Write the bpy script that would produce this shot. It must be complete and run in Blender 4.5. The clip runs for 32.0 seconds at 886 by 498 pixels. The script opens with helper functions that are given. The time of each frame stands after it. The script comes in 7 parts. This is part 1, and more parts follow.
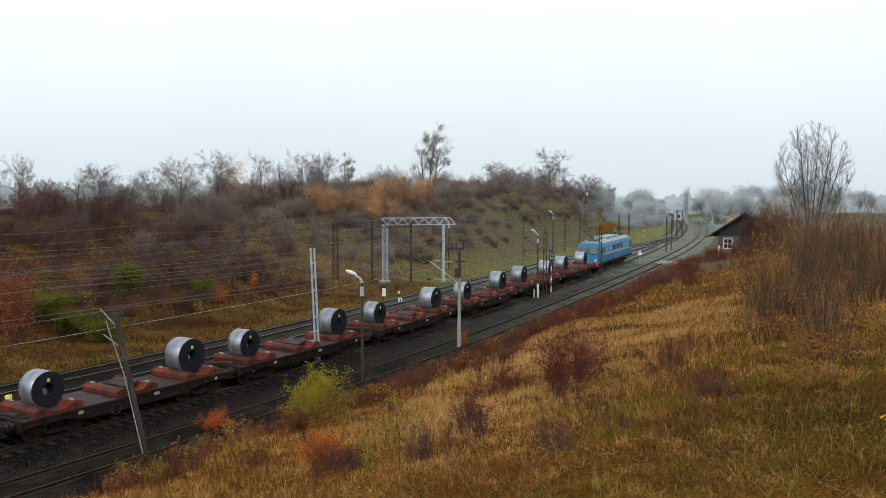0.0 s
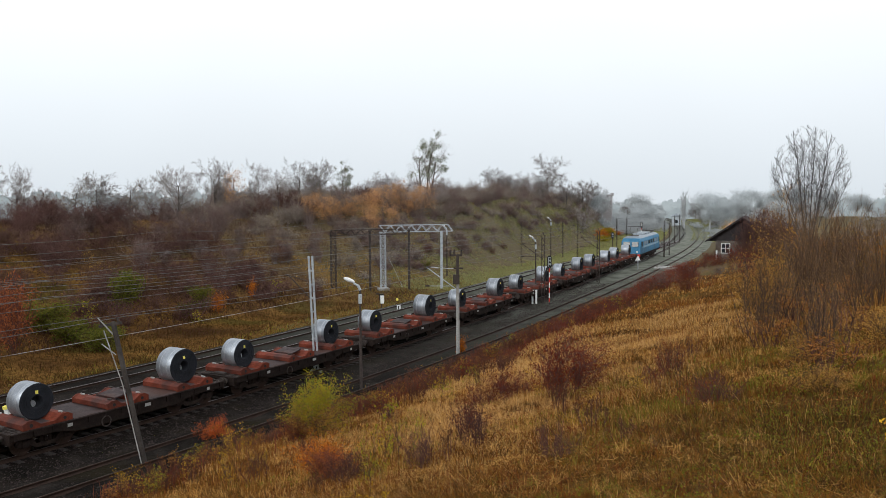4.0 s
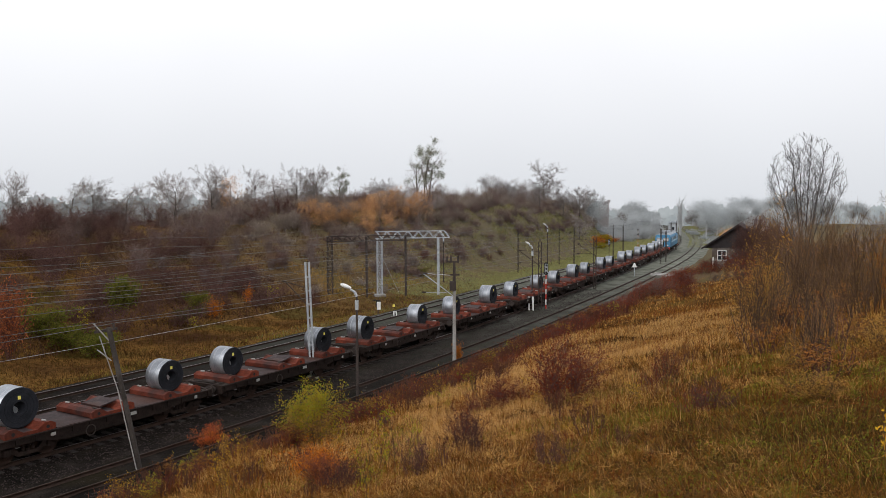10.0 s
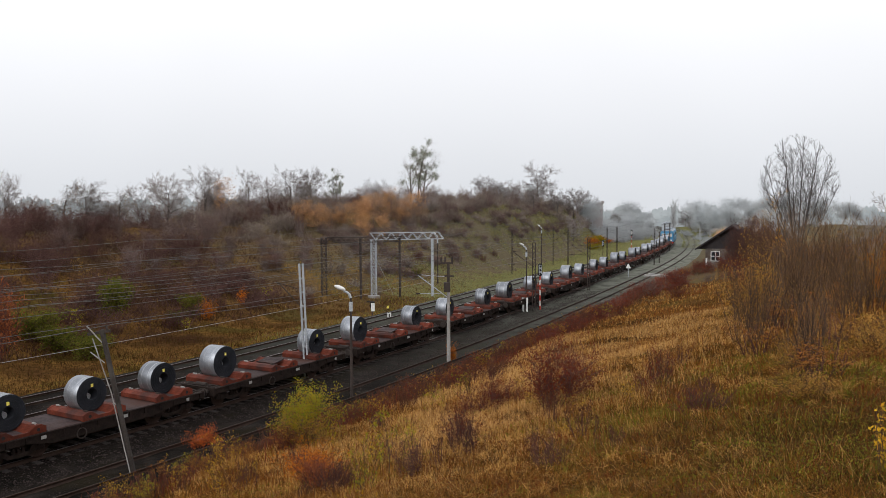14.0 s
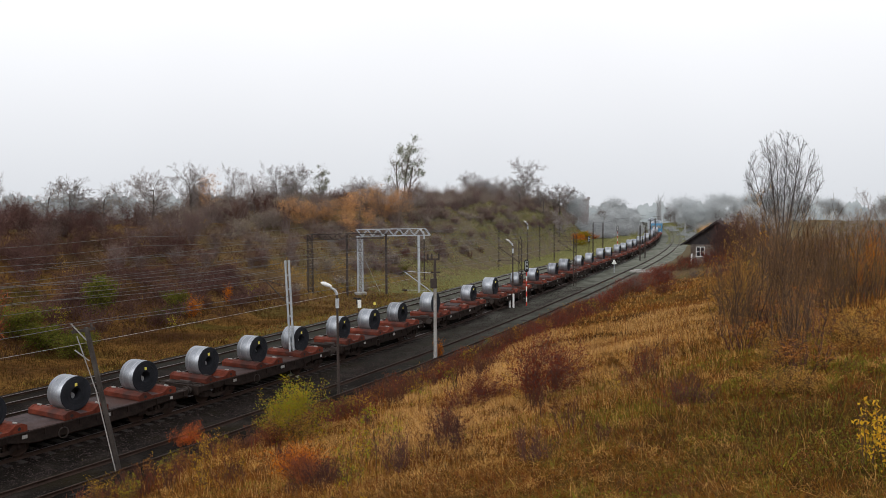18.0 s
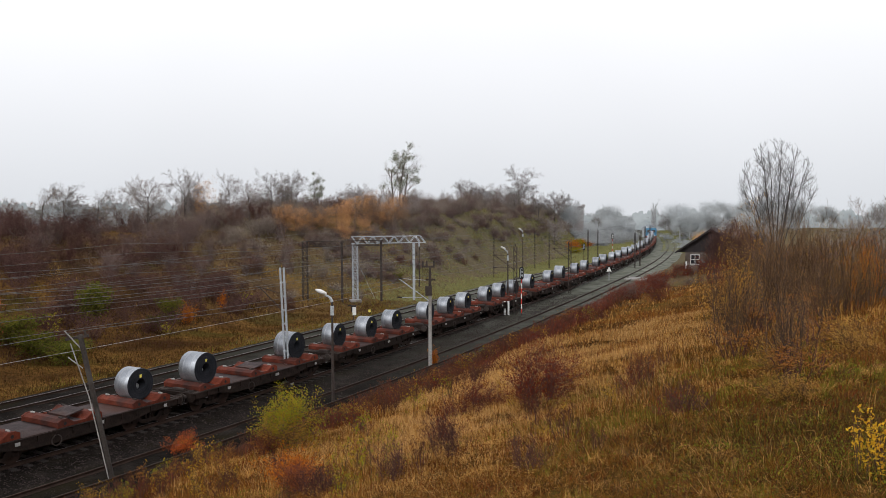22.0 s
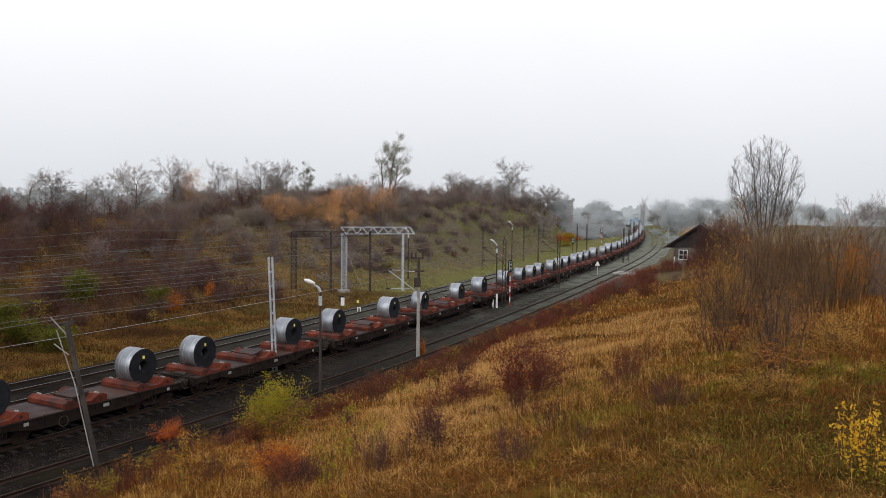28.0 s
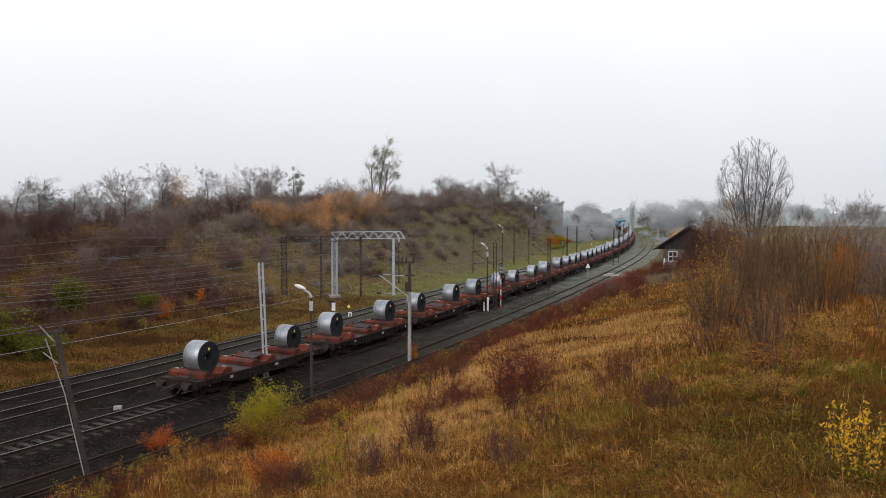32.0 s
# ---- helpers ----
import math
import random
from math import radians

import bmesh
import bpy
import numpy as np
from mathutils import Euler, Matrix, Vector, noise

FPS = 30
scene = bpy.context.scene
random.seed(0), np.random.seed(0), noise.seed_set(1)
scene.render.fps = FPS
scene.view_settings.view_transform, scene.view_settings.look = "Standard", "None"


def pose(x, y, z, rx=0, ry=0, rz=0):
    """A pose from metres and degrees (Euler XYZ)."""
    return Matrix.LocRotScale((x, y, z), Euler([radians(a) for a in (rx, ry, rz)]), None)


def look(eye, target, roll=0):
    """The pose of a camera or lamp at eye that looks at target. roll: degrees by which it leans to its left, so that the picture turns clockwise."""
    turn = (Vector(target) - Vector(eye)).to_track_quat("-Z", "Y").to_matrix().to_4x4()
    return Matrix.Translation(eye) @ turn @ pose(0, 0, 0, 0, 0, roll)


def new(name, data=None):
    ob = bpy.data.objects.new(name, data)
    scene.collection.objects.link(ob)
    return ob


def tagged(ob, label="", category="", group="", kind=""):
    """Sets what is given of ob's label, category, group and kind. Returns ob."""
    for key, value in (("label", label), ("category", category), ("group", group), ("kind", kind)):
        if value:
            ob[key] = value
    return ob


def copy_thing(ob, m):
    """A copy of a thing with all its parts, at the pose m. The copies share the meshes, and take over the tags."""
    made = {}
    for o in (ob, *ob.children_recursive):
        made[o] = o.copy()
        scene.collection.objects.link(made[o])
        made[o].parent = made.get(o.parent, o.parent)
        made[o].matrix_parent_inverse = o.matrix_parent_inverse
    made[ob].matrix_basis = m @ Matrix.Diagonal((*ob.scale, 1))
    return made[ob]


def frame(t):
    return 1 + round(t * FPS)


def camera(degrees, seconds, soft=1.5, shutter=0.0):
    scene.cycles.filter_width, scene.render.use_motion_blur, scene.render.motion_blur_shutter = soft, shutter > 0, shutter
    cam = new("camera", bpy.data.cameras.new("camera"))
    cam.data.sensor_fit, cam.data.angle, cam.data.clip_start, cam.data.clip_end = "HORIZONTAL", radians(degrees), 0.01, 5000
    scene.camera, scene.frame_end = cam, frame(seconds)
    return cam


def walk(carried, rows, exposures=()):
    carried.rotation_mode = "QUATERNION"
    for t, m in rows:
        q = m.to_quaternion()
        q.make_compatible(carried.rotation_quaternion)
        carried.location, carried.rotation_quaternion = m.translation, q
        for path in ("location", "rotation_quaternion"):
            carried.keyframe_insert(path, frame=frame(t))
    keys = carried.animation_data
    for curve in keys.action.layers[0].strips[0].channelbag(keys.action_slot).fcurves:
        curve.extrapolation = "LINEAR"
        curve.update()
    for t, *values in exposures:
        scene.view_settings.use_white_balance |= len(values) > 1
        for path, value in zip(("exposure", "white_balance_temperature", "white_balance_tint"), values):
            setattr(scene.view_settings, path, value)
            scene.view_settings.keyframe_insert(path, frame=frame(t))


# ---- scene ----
# ---------------------------------------------------------------- camera
CAM_Z = 10.2
cam = camera(56.74, 32.0, soft=0.8)
walk(cam, [
    (0, pose(0, 0, CAM_Z, 85.69, -0.10, -0.13)),
    (0.5, pose(0, 0, CAM_Z, 85.82, -0.13, -0.22)),
    (1, pose(0, 0, CAM_Z, 85.91, 0.10, -0.25)),
    (1.5, pose(0, 0, CAM_Z, 85.93, 0.24, -0.27)),
    (2, pose(0, 0, CAM_Z, 86.11, 0.26, -0.16)),
    (2.5, pose(0, 0, CAM_Z, 86.03, 0.42, -0.20)),
    (3, pose(0, 0, CAM_Z, 86.05, 0.27, -0.32)),
    (3.5, pose(0, 0, CAM_Z, 86.10, 0.30, -0.27)),
    (5.5, pose(0, 0, CAM_Z, 86.41, 0.43, -0.51)),
    (6, pose(0, 0, CAM_Z, 86.47, 0.38, -0.59)),
    (6.5, pose(0, 0, CAM_Z, 86.44, -0.03, -0.85)),
    (7, pose(0, 0, CAM_Z, 86.40, -0.05, -0.66)),
    (7.5, pose(0, 0, CAM_Z, 86.30, -0.24, -0.68)),
    (8, pose(0, 0, CAM_Z, 86.37, -0.13, -0.63)),
    (8.5, pose(0, 0, CAM_Z, 86.30, -0.21, -0.66)),
    (9, pose(0, 0, CAM_Z, 86.24, -0.19, -0.49)),
    (9.5, pose(0, 0, CAM_Z, 86.50, -0.01, -0.33)),
    (10, pose(0, 0, CAM_Z, 86.61, 0.16, -0.52)),
    (10.5, pose(0, 0, CAM_Z, 86.64, 0.41, -0.38)),
    (11, pose(0, 0, CAM_Z, 86.35, 0.29, -0.11)),
    (11.5, pose(0, 0, CAM_Z, 86.46, 0.13, -0.42)),
    (12, pose(0, 0, CAM_Z, 86.38, 0.22, -0.53)),
    (12.5, pose(0, 0, CAM_Z, 86.48, 0.27, -0.42)),
    (13, pose(0, 0, CAM_Z, 86.41, 0.28, -0.54)),
    (13.5, pose(0, 0, CAM_Z, 86.39, 0.13, -0.49)),
    (14, pose(0, 0, CAM_Z, 86.70, 0.24, -0.94)),
    (14.5, pose(0, 0, CAM_Z, 86.67, 0.30, -1.73)),
    (16.5, pose(0, 0, CAM_Z, 86.36, -0.03, -1.70)),
    (17, pose(0, 0, CAM_Z, 86.37, 0.20, -1.78)),
    (17.5, pose(0, 0, CAM_Z, 86.33, 0.41, -1.82)),
    (18, pose(0, 0, CAM_Z, 86.44, 0.34, -1.89)),
    (18.5, pose(0, 0, CAM_Z, 86.61, 0.25, -2.02)),
    (19, pose(0, 0, CAM_Z, 86.69, 0.20, -1.98)),
    (19.5, pose(0, 0, CAM_Z, 86.89, 0.23, -2.20)),
    (20, pose(0, 0, CAM_Z, 86.89, 0.24, -2.21)),
    (20.5, pose(0, 0, CAM_Z, 86.79, 0.20, -2.34)),
    (21, pose(0, 0, CAM_Z, 86.76, -0.01, -2.27)),
    (21.5, pose(0, 0, CAM_Z, 86.91, 0.15, -2.39)),
    (22, pose(0, 0, CAM_Z, 86.95, 0.25, -2.23)),
    (22.5, pose(0, 0, CAM_Z, 86.85, 0.27, -2.19)),
    (23, pose(0, 0, CAM_Z, 86.89, 0.56, -2.18)),
    (23.5, pose(0, 0, CAM_Z, 86.71, 0.03, -1.89)),
    (24, pose(0, 0, CAM_Z, 86.76, -0.18, -2.03)),
    (24.5, pose(0, 0, CAM_Z, 86.84, -0.00, -2.00)),
    (25, pose(0, 0, CAM_Z, 86.86, -0.02, -1.97)),
    (25.5, pose(0, 0, CAM_Z, 86.87, 0.01, -2.30)),
    (27.5, pose(0, 0, CAM_Z, 86.43, -0.73, -2.97)),
    (28, pose(0, 0, CAM_Z, 86.38, -0.66, -2.93)),
    (28.5, pose(0, 0, CAM_Z, 86.28, -0.72, -2.78)),
    (29, pose(0, 0, CAM_Z, 86.21, -1.19, -2.59)),
    (29.5, pose(0, 0, CAM_Z, 86.11, -1.06, -2.76)),
    (30, pose(0, 0, CAM_Z, 86.13, -0.98, -2.68)),
    (30.5, pose(0, 0, CAM_Z, 86.08, -0.89, -2.81)),
    (31, pose(0, 0, CAM_Z, 86.25, -0.79, -2.90)),
    (31.5, pose(0, 0, CAM_Z, 86.60, -0.14, -3.07)),
    (32, pose(0, 0, CAM_Z, 86.66, -0.11, -3.63)),
], exposures=[(0, 0.14, 6150, 5), (3.5, 0.14, 6200, 6), (5.5, 0.06, 6480, 11), (32, 0.06, 6480, 11)])

# ---------------------------------------------------------------- sky and sun (thick overcast, late autumn)
SUN_EL, SUN_AZ = 32.0, 150.0
world = bpy.data.worlds.new("overcast_sky")
scene.world = world
world.use_nodes = True
wn, wl = world.node_tree.nodes, world.node_tree.links
wn.clear()
w_out = wn.new("ShaderNodeOutputWorld")
w_bg = wn.new("ShaderNodeBackground")
w_sky = wn.new("ShaderNodeTexSky")
w_sky.sky_type, w_sky.sun_disc = "NISHITA", False
w_sky.sun_elevation, w_sky.sun_rotation = radians(SUN_EL), radians(SUN_AZ)
w_sky.air_density, w_sky.dust_density = 1.0, 6.0
w_hsv = wn.new("ShaderNodeHueSaturation")
w_hsv.inputs["Saturation"].default_value = 0.1
w_mix = wn.new("ShaderNodeMix")
w_mix.data_type = "RGBA"
w_mix.inputs[0].default_value = 0.9
# cloud deck: even pale grey, a little brighter overhead, faint soft streaks
w_geo = wn.new("ShaderNodeTexCoord")
w_sep = wn.new("ShaderNodeSeparateXYZ")
w_ramp = wn.new("ShaderNodeValToRGB")
w_ramp.color_ramp.elements[0].position, w_ramp.color_ramp.elements[0].color = 0.0, (7.7, 8.0, 8.35, 1)
w_ramp.color_ramp.elements[1].position, w_ramp.color_ramp.elements[1].color = 0.30, (11.6, 11.7, 12.0, 1)
w_noise = wn.new("ShaderNodeTexNoise")
w_noise.inputs["Scale"].default_value = 2.2
w_noise.inputs["Detail"].default_value = 3.0
w_map = wn.new("ShaderNodeMapRange")
w_map.inputs[3].default_value, w_map.inputs[4].default_value = 0.93, 1.07
w_mul = wn.new("ShaderNodeMix")
w_mul.data_type, w_mul.blend_type = "RGBA", "MULTIPLY"
w_mul.inputs[0].default_value = 1.0
wl.new(w_geo.outputs["Generated"], w_sep.inputs[0])
wl.new(w_geo.outputs["Generated"], w_noise.inputs["Vector"])
wl.new(w_sep.outputs[2], w_ramp.inputs[0])
wl.new(w_noise.outputs[0], w_map.inputs[0])
wl.new(w_ramp.outputs[0], w_mul.inputs[6])
wl.new(w_map.outputs[0], w_mul.inputs[7])
wl.new(w_sky.outputs[0], w_hsv.inputs["Color"])
wl.new(w_hsv.outputs[0], w_mix.inputs[6])
wl.new(w_mul.outputs[2], w_mix.inputs[7])
wl.new(w_mix.outputs[2], w_bg.inputs[0])
w_bg.inputs[1].default_value = 0.1
wl.new(w_bg.outputs[0], w_out.inputs[0])

sun = new("sun", bpy.data.lights.new("sun", "SUN"))
sun.data.energy, sun.data.angle, sun.data.color = 0.9, radians(25), (1.0, 0.97, 0.92)
sun.matrix_world = look((0, 0, 60), (-math.sin(radians(SUN_AZ)) * -30, -math.cos(radians(SUN_AZ)) * 30, 60 - 30 * math.tan(radians(SUN_EL))))

# ---------------------------------------------------------------- materials
def principled(name):
    m = bpy.data.materials.new(name)
    m.use_nodes = True
    return m, m.node_tree.nodes, m.node_tree.links, m.node_tree.nodes["Principled BSDF"]


def ramp_node(nodes, stops):
    r = nodes.new("ShaderNodeValToRGB")
    while len(r.color_ramp.elements) < len(stops):
        r.color_ramp.elements.new(0.5)
    for e, (at, c) in zip(r.color_ramp.elements, stops):
        e.position, e.color = at, (*c, 1)
    return r


def surface(name, colours, scale=3.0, rough=0.8, metal=0.0, bump=0.15, fine=None, stains=None, spread=0.0, island=False, spec=0.15):
    """Grain of two scales in the given colours, with fine relief; spread: how far each object differs from its twins."""
    m, nodes, links, b = principled(name)
    tc = nodes.new("ShaderNodeTexCoord")
    n1 = nodes.new("ShaderNodeTexNoise")
    n1.inputs["Scale"].default_value, n1.inputs["Detail"].default_value, n1.inputs["Roughness"].default_value = scale, 6.0, 0.62
    links.new(tc.outputs["Object"], n1.inputs["Vector"])
    k = len(colours)
    r = ramp_node(nodes, [(0.28 + 0.44 * i / max(1, k - 1), c) for i, c in enumerate(colours)])
    links.new(n1.outputs[0], r.inputs[0])
    col = r.outputs[0]
    n2 = nodes.new("ShaderNodeTexNoise")
    n2.inputs["Scale"].default_value, n2.inputs["Detail"].default_value = fine or scale * 9, 4.0
    links.new(tc.outputs["Object"], n2.inputs["Vector"])
    mr = nodes.new("ShaderNodeMapRange")
    mr.inputs[1].default_value, mr.inputs[2].default_value = 0.3, 0.7
    mr.inputs[3].default_value, mr.inputs[4].default_value = 0.78, 1.22
    links.new(n2.outputs[0], mr.inputs[0])
    mul = nodes.new("ShaderNodeMix")
    mul.data_type, mul.blend_type = "RGBA", "MULTIPLY"
    mul.inputs[0].default_value = 1.0
    links.new(col, mul.inputs[6])
    links.new(mr.outputs[0], mul.inputs[7])
    col = mul.outputs[2]
    if stains:
        n3 = nodes.new("ShaderNodeTexNoise")
        n3.inputs["Scale"].default_value, n3.inputs["Detail"].default_value = scale * 0.4, 5.0
        links.new(tc.outputs["Object"], n3.inputs["Vector"])
        r3 = ramp_node(nodes, [(0.50, (0, 0, 0)), (0.66, (1, 1, 1))])
        links.new(n3.outputs[0], r3.inputs[0])
        mx = nodes.new("ShaderNodeMix")
        mx.data_type = "RGBA"
        links.new(r3.outputs[0], mx.inputs[0])
        links.new(col, mx.inputs[6])
        mx.inputs[7].default_value = (*stains, 1)
        col = mx.outputs[2]
    if spread or island:
        src = nodes.new("ShaderNodeNewGeometry").outputs["Random Per Island"] if island else nodes.new("ShaderNodeObjectInfo").outputs["Random"]
        m2 = nodes.new("ShaderNodeMapRange")
        sp = spread or 0.35
        m2.inputs[3].default_value, m2.inputs[4].default_value = 1 - sp, 1 + sp
        links.new(src, m2.inputs[0])
        mu = nodes.new("ShaderNodeMix")
        mu.data_type, mu.blend_type = "RGBA", "MULTIPLY"
        mu.inputs[0].default_value = 1.0
        links.new(col, mu.inputs[6])
        links.new(m2.outputs[0], mu.inputs[7])
        col = mu.outputs[2]
    links.new(col, b.inputs["Base Color"])
    b.inputs["Roughness"].default_value, b.inputs["Metallic"].default_value = rough, metal
    b.inputs["Specular IOR Level"].default_value = spec
    if bump:
        bp = nodes.new("ShaderNodeBump")
        bp.inputs["Strength"].default_value, bp.inputs["Distance"].default_value = bump, 0.05
        links.new(n2.outputs[0], bp.inputs["Height"])
        links.new(bp.outputs[0], b.inputs["Normal"])
    return m


def leafy(name, colours, through_light=0.35, rough=0.85):
    """Leaves or blades: each island takes one of the colours."""
    m, nodes, links, b = principled(name)
    g = nodes.new("ShaderNodeNewGeometry")
    oi = nodes.new("ShaderNodeObjectInfo")
    k = len(colours)
    r = ramp_node(nodes, [(i / max(1, k - 1), c) for i, c in enumerate(colours)])
    links.new(g.outputs["Random Per Island"], r.inputs[0])
    mr = nodes.new("ShaderNodeMapRange")
    mr.inputs[3].default_value, mr.inputs[4].default_value = 0.8, 1.25
    links.new(oi.outputs["Random"], mr.inputs[0])
    mu = nodes.new("ShaderNodeMix")
    mu.data_type, mu.blend_type = "RGBA", "MULTIPLY"
    mu.inputs[0].default_value = 1.0
    links.new(r.outputs[0], mu.inputs[6])
    links.new(mr.outputs[0], mu.inputs[7])
    links.new(mu.outputs[2], b.inputs["Base Color"])
    b.inputs["Roughness"].default_value = rough
    b.inputs["Specular IOR Level"].default_value = 0.04
    tr = nodes.new("ShaderNodeBsdfTranslucent")
    links.new(mu.outputs[2], tr.inputs[0])
    ms = nodes.new("ShaderNodeMixShader")
    ms.inputs[0].default_value = through_light
    links.new(b.outputs[0], ms.inputs[1])
    links.new(tr.outputs[0], ms.inputs[2])
    links.new(ms.outputs[0], nodes["Material Output"].inputs[0])
    return m


M_BALLAST = surface("wet_ballast", [(0.004, 0.0033, 0.0028), (0.010, 0.008, 0.0065), (0.026, 0.021, 0.018)], 0.6, 0.95, 0, 1.0, fine=9.0, stains=(0.013, 0.010, 0.005), spec=0.04)
M_RAIL = surface("rusty_rail_steel", [(0.026, 0.016, 0.012), (0.048, 0.029, 0.022)], 2.0, 0.7, 0.2, 0.1)
M_RAILTOP = surface("polished_rail_head", [(0.16, 0.14, 0.14), (0.24, 0.21, 0.21)], 2.0, 0.5, 0.7, 0.02)
M_SLEEPER = surface("concrete_sleeper", [(0.024, 0.020, 0.018), (0.064, 0.056, 0.051)], 2.0, 0.9, 0, 0.3, spread=0.25, spec=0.1)
# far sleepers, paled in colour for distance haze
M_SLEEPER_FAR = surface("hazed_far_sleeper", [(0.10, 0.10, 0.09), (0.16, 0.16, 0.146)], 2.0, 0.9, 0, 0.2, spec=0.1)
M_SLEEPER_WOOD = surface("wooden_sleeper", [(0.010, 0.008, 0.006), (0.024, 0.018, 0.014)], 3.0, 0.85, 0, 0.4, spread=0.3)
M_DECK = surface("weathered_wagon_deck", [(0.020, 0.013, 0.013), (0.044, 0.031, 0.031), (0.080, 0.062, 0.062)], 1.3, 0.7, 0, 0.3, stains=(0.05, 0.022, 0.016), spread=0.2)
M_RED = surface("red_oxide_cradle_paint", [(0.065, 0.014, 0.008), (0.125, 0.027, 0.014), (0.175, 0.042, 0.022)], 1.6, 0.7, 0, 0.25, stains=(0.05, 0.02, 0.016), spread=0.25, spec=0.15)
M_FRAME = surface("grimy_wagon_frame", [(0.012, 0.009, 0.008), (0.034, 0.023, 0.019)], 1.8, 0.85, 0, 0.3, spread=0.2, spec=0.08)
M_STEEL = surface("coiled_sheet_steel", [(0.22, 0.235, 0.26), (0.32, 0.34, 0.37), (0.42, 0.44, 0.47)], 1.0, 0.45, 0.8, 0.08, fine=30, spread=0.2)
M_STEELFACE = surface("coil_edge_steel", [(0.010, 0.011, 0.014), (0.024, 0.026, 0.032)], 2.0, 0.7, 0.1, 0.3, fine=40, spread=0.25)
M_STRAP = surface("steel_strap", [(0.33, 0.345, 0.365), (0.44, 0.455, 0.48)], 4.0, 0.45, 0.6, 0.02)
M_TAG = surface("yellow_tag", [(0.75, 0.62, 0.08), (0.85, 0.75, 0.2)], 4.0, 0.6, 0, 0.02)
M_WHITE = surface("white_paint", [(0.62, 0.62, 0.60), (0.78, 0.78, 0.76)], 3.0, 0.6, 0, 0.1)
M_GALV = surface("galvanised_steel", [(0.34, 0.37, 0.40), (0.50, 0.53, 0.56)], 2.5, 0.5, 0.3, 0.1)
M_DARKMETAL = surface("dark_rusty_mast", [(0.035, 0.028, 0.026), (0.075, 0.058, 0.050)], 2.0, 0.75, 0.2, 0.2)
M_CONCRETE = surface("grey_concrete", [(0.25, 0.24, 0.23), (0.36, 0.35, 0.33)], 2.0, 0.85, 0, 0.3, stains=(0.2, 0.18, 0.16))
M_WIRE = surface("overhead_wire", [(0.11, 0.105, 0.10), (0.17, 0.165, 0.16)], 1.0, 0.6, 0.3, 0.0)
M_BLUE = surface("faded_blue_paint", [(0.045, 0.16, 0.28), (0.065, 0.21, 0.35)], 1.2, 0.55, 0, 0.06, stains=(0.06, 0.13, 0.20))
M_LIGHTBLUE = surface("pale_blue_stripe", [(0.24, 0.36, 0.45), (0.31, 0.43, 0.52)], 1.2, 0.5, 0, 0.05)
M_ROOFGREY = surface("grey_roof_paint", [(0.22, 0.25, 0.28), (0.34, 0.37, 0.40)], 1.2, 0.6, 0, 0.1)
M_BLACK = surface("black_rubber_and_grime", [(0.012, 0.012, 0.013), (0.03, 0.028, 0.027)], 3.0, 0.7, 0, 0.1)
M_REDPAINT = surface("red_paint", [(0.45, 0.03, 0.02), (0.55, 0.06, 0.04)], 3.0, 0.5, 0, 0.05)
M_BARK = surface("grey_brown_bark", [(0.08, 0.066, 0.058), (0.16, 0.135, 0.12)], 3.0, 0.9, 0, 0.4, spread=0.25)
M_TWIG = surface("bare_twigs", [(0.20, 0.17, 0.16), (0.30, 0.265, 0.25)], 1.0, 0.9, 0, 0.0, spread=0.3)
M_TWIGRED = surface("reddish_bare_twigs", [(0.085, 0.043, 0.037), (0.15, 0.082, 0.068)], 1.0, 0.9, 0, 0.0, spread=0.3)
M_GLASS = surface("dark_window_glass", [(0.02, 0.025, 0.03), (0.04, 0.045, 0.05)], 1.0, 0.12, 0, 0.0, spec=0.6)
# twigs of far trees: distance haze is put into the pale colour
M_FARTWIG = surface("hazed_grey_twigs", [(0.40, 0.405, 0.41), (0.50, 0.505, 0.51)], 1.0, 0.95, 0, 0.0, spread=0.2)
M_OCHRETWIG = surface("ochre_brown_stems", [(0.074, 0.042, 0.024), (0.13, 0.076, 0.042)], 1.0, 0.9, 0, 0.0, spread=0.3)
M_TWIGDARK = surface("dark_red_brown_twigs", [(0.075, 0.032, 0.025), (0.13, 0.060, 0.046)], 1.0, 0.9, 0, 0.0, spread=0.3)
# twigs beyond the near slope, paled for distance haze
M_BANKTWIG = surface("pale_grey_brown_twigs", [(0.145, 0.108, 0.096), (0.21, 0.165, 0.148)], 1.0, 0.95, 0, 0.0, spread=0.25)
M_TWIGBLACK = surface("blackish_brown_stems", [(0.048, 0.030, 0.021), (0.090, 0.056, 0.040)], 1.0, 0.9, 0, 0.0, spread=0.3)
M_ASH = surface("smooth_ash_bark", [(0.065, 0.058, 0.056), (0.12, 0.108, 0.104)], 3.0, 0.9, 0, 0.2)


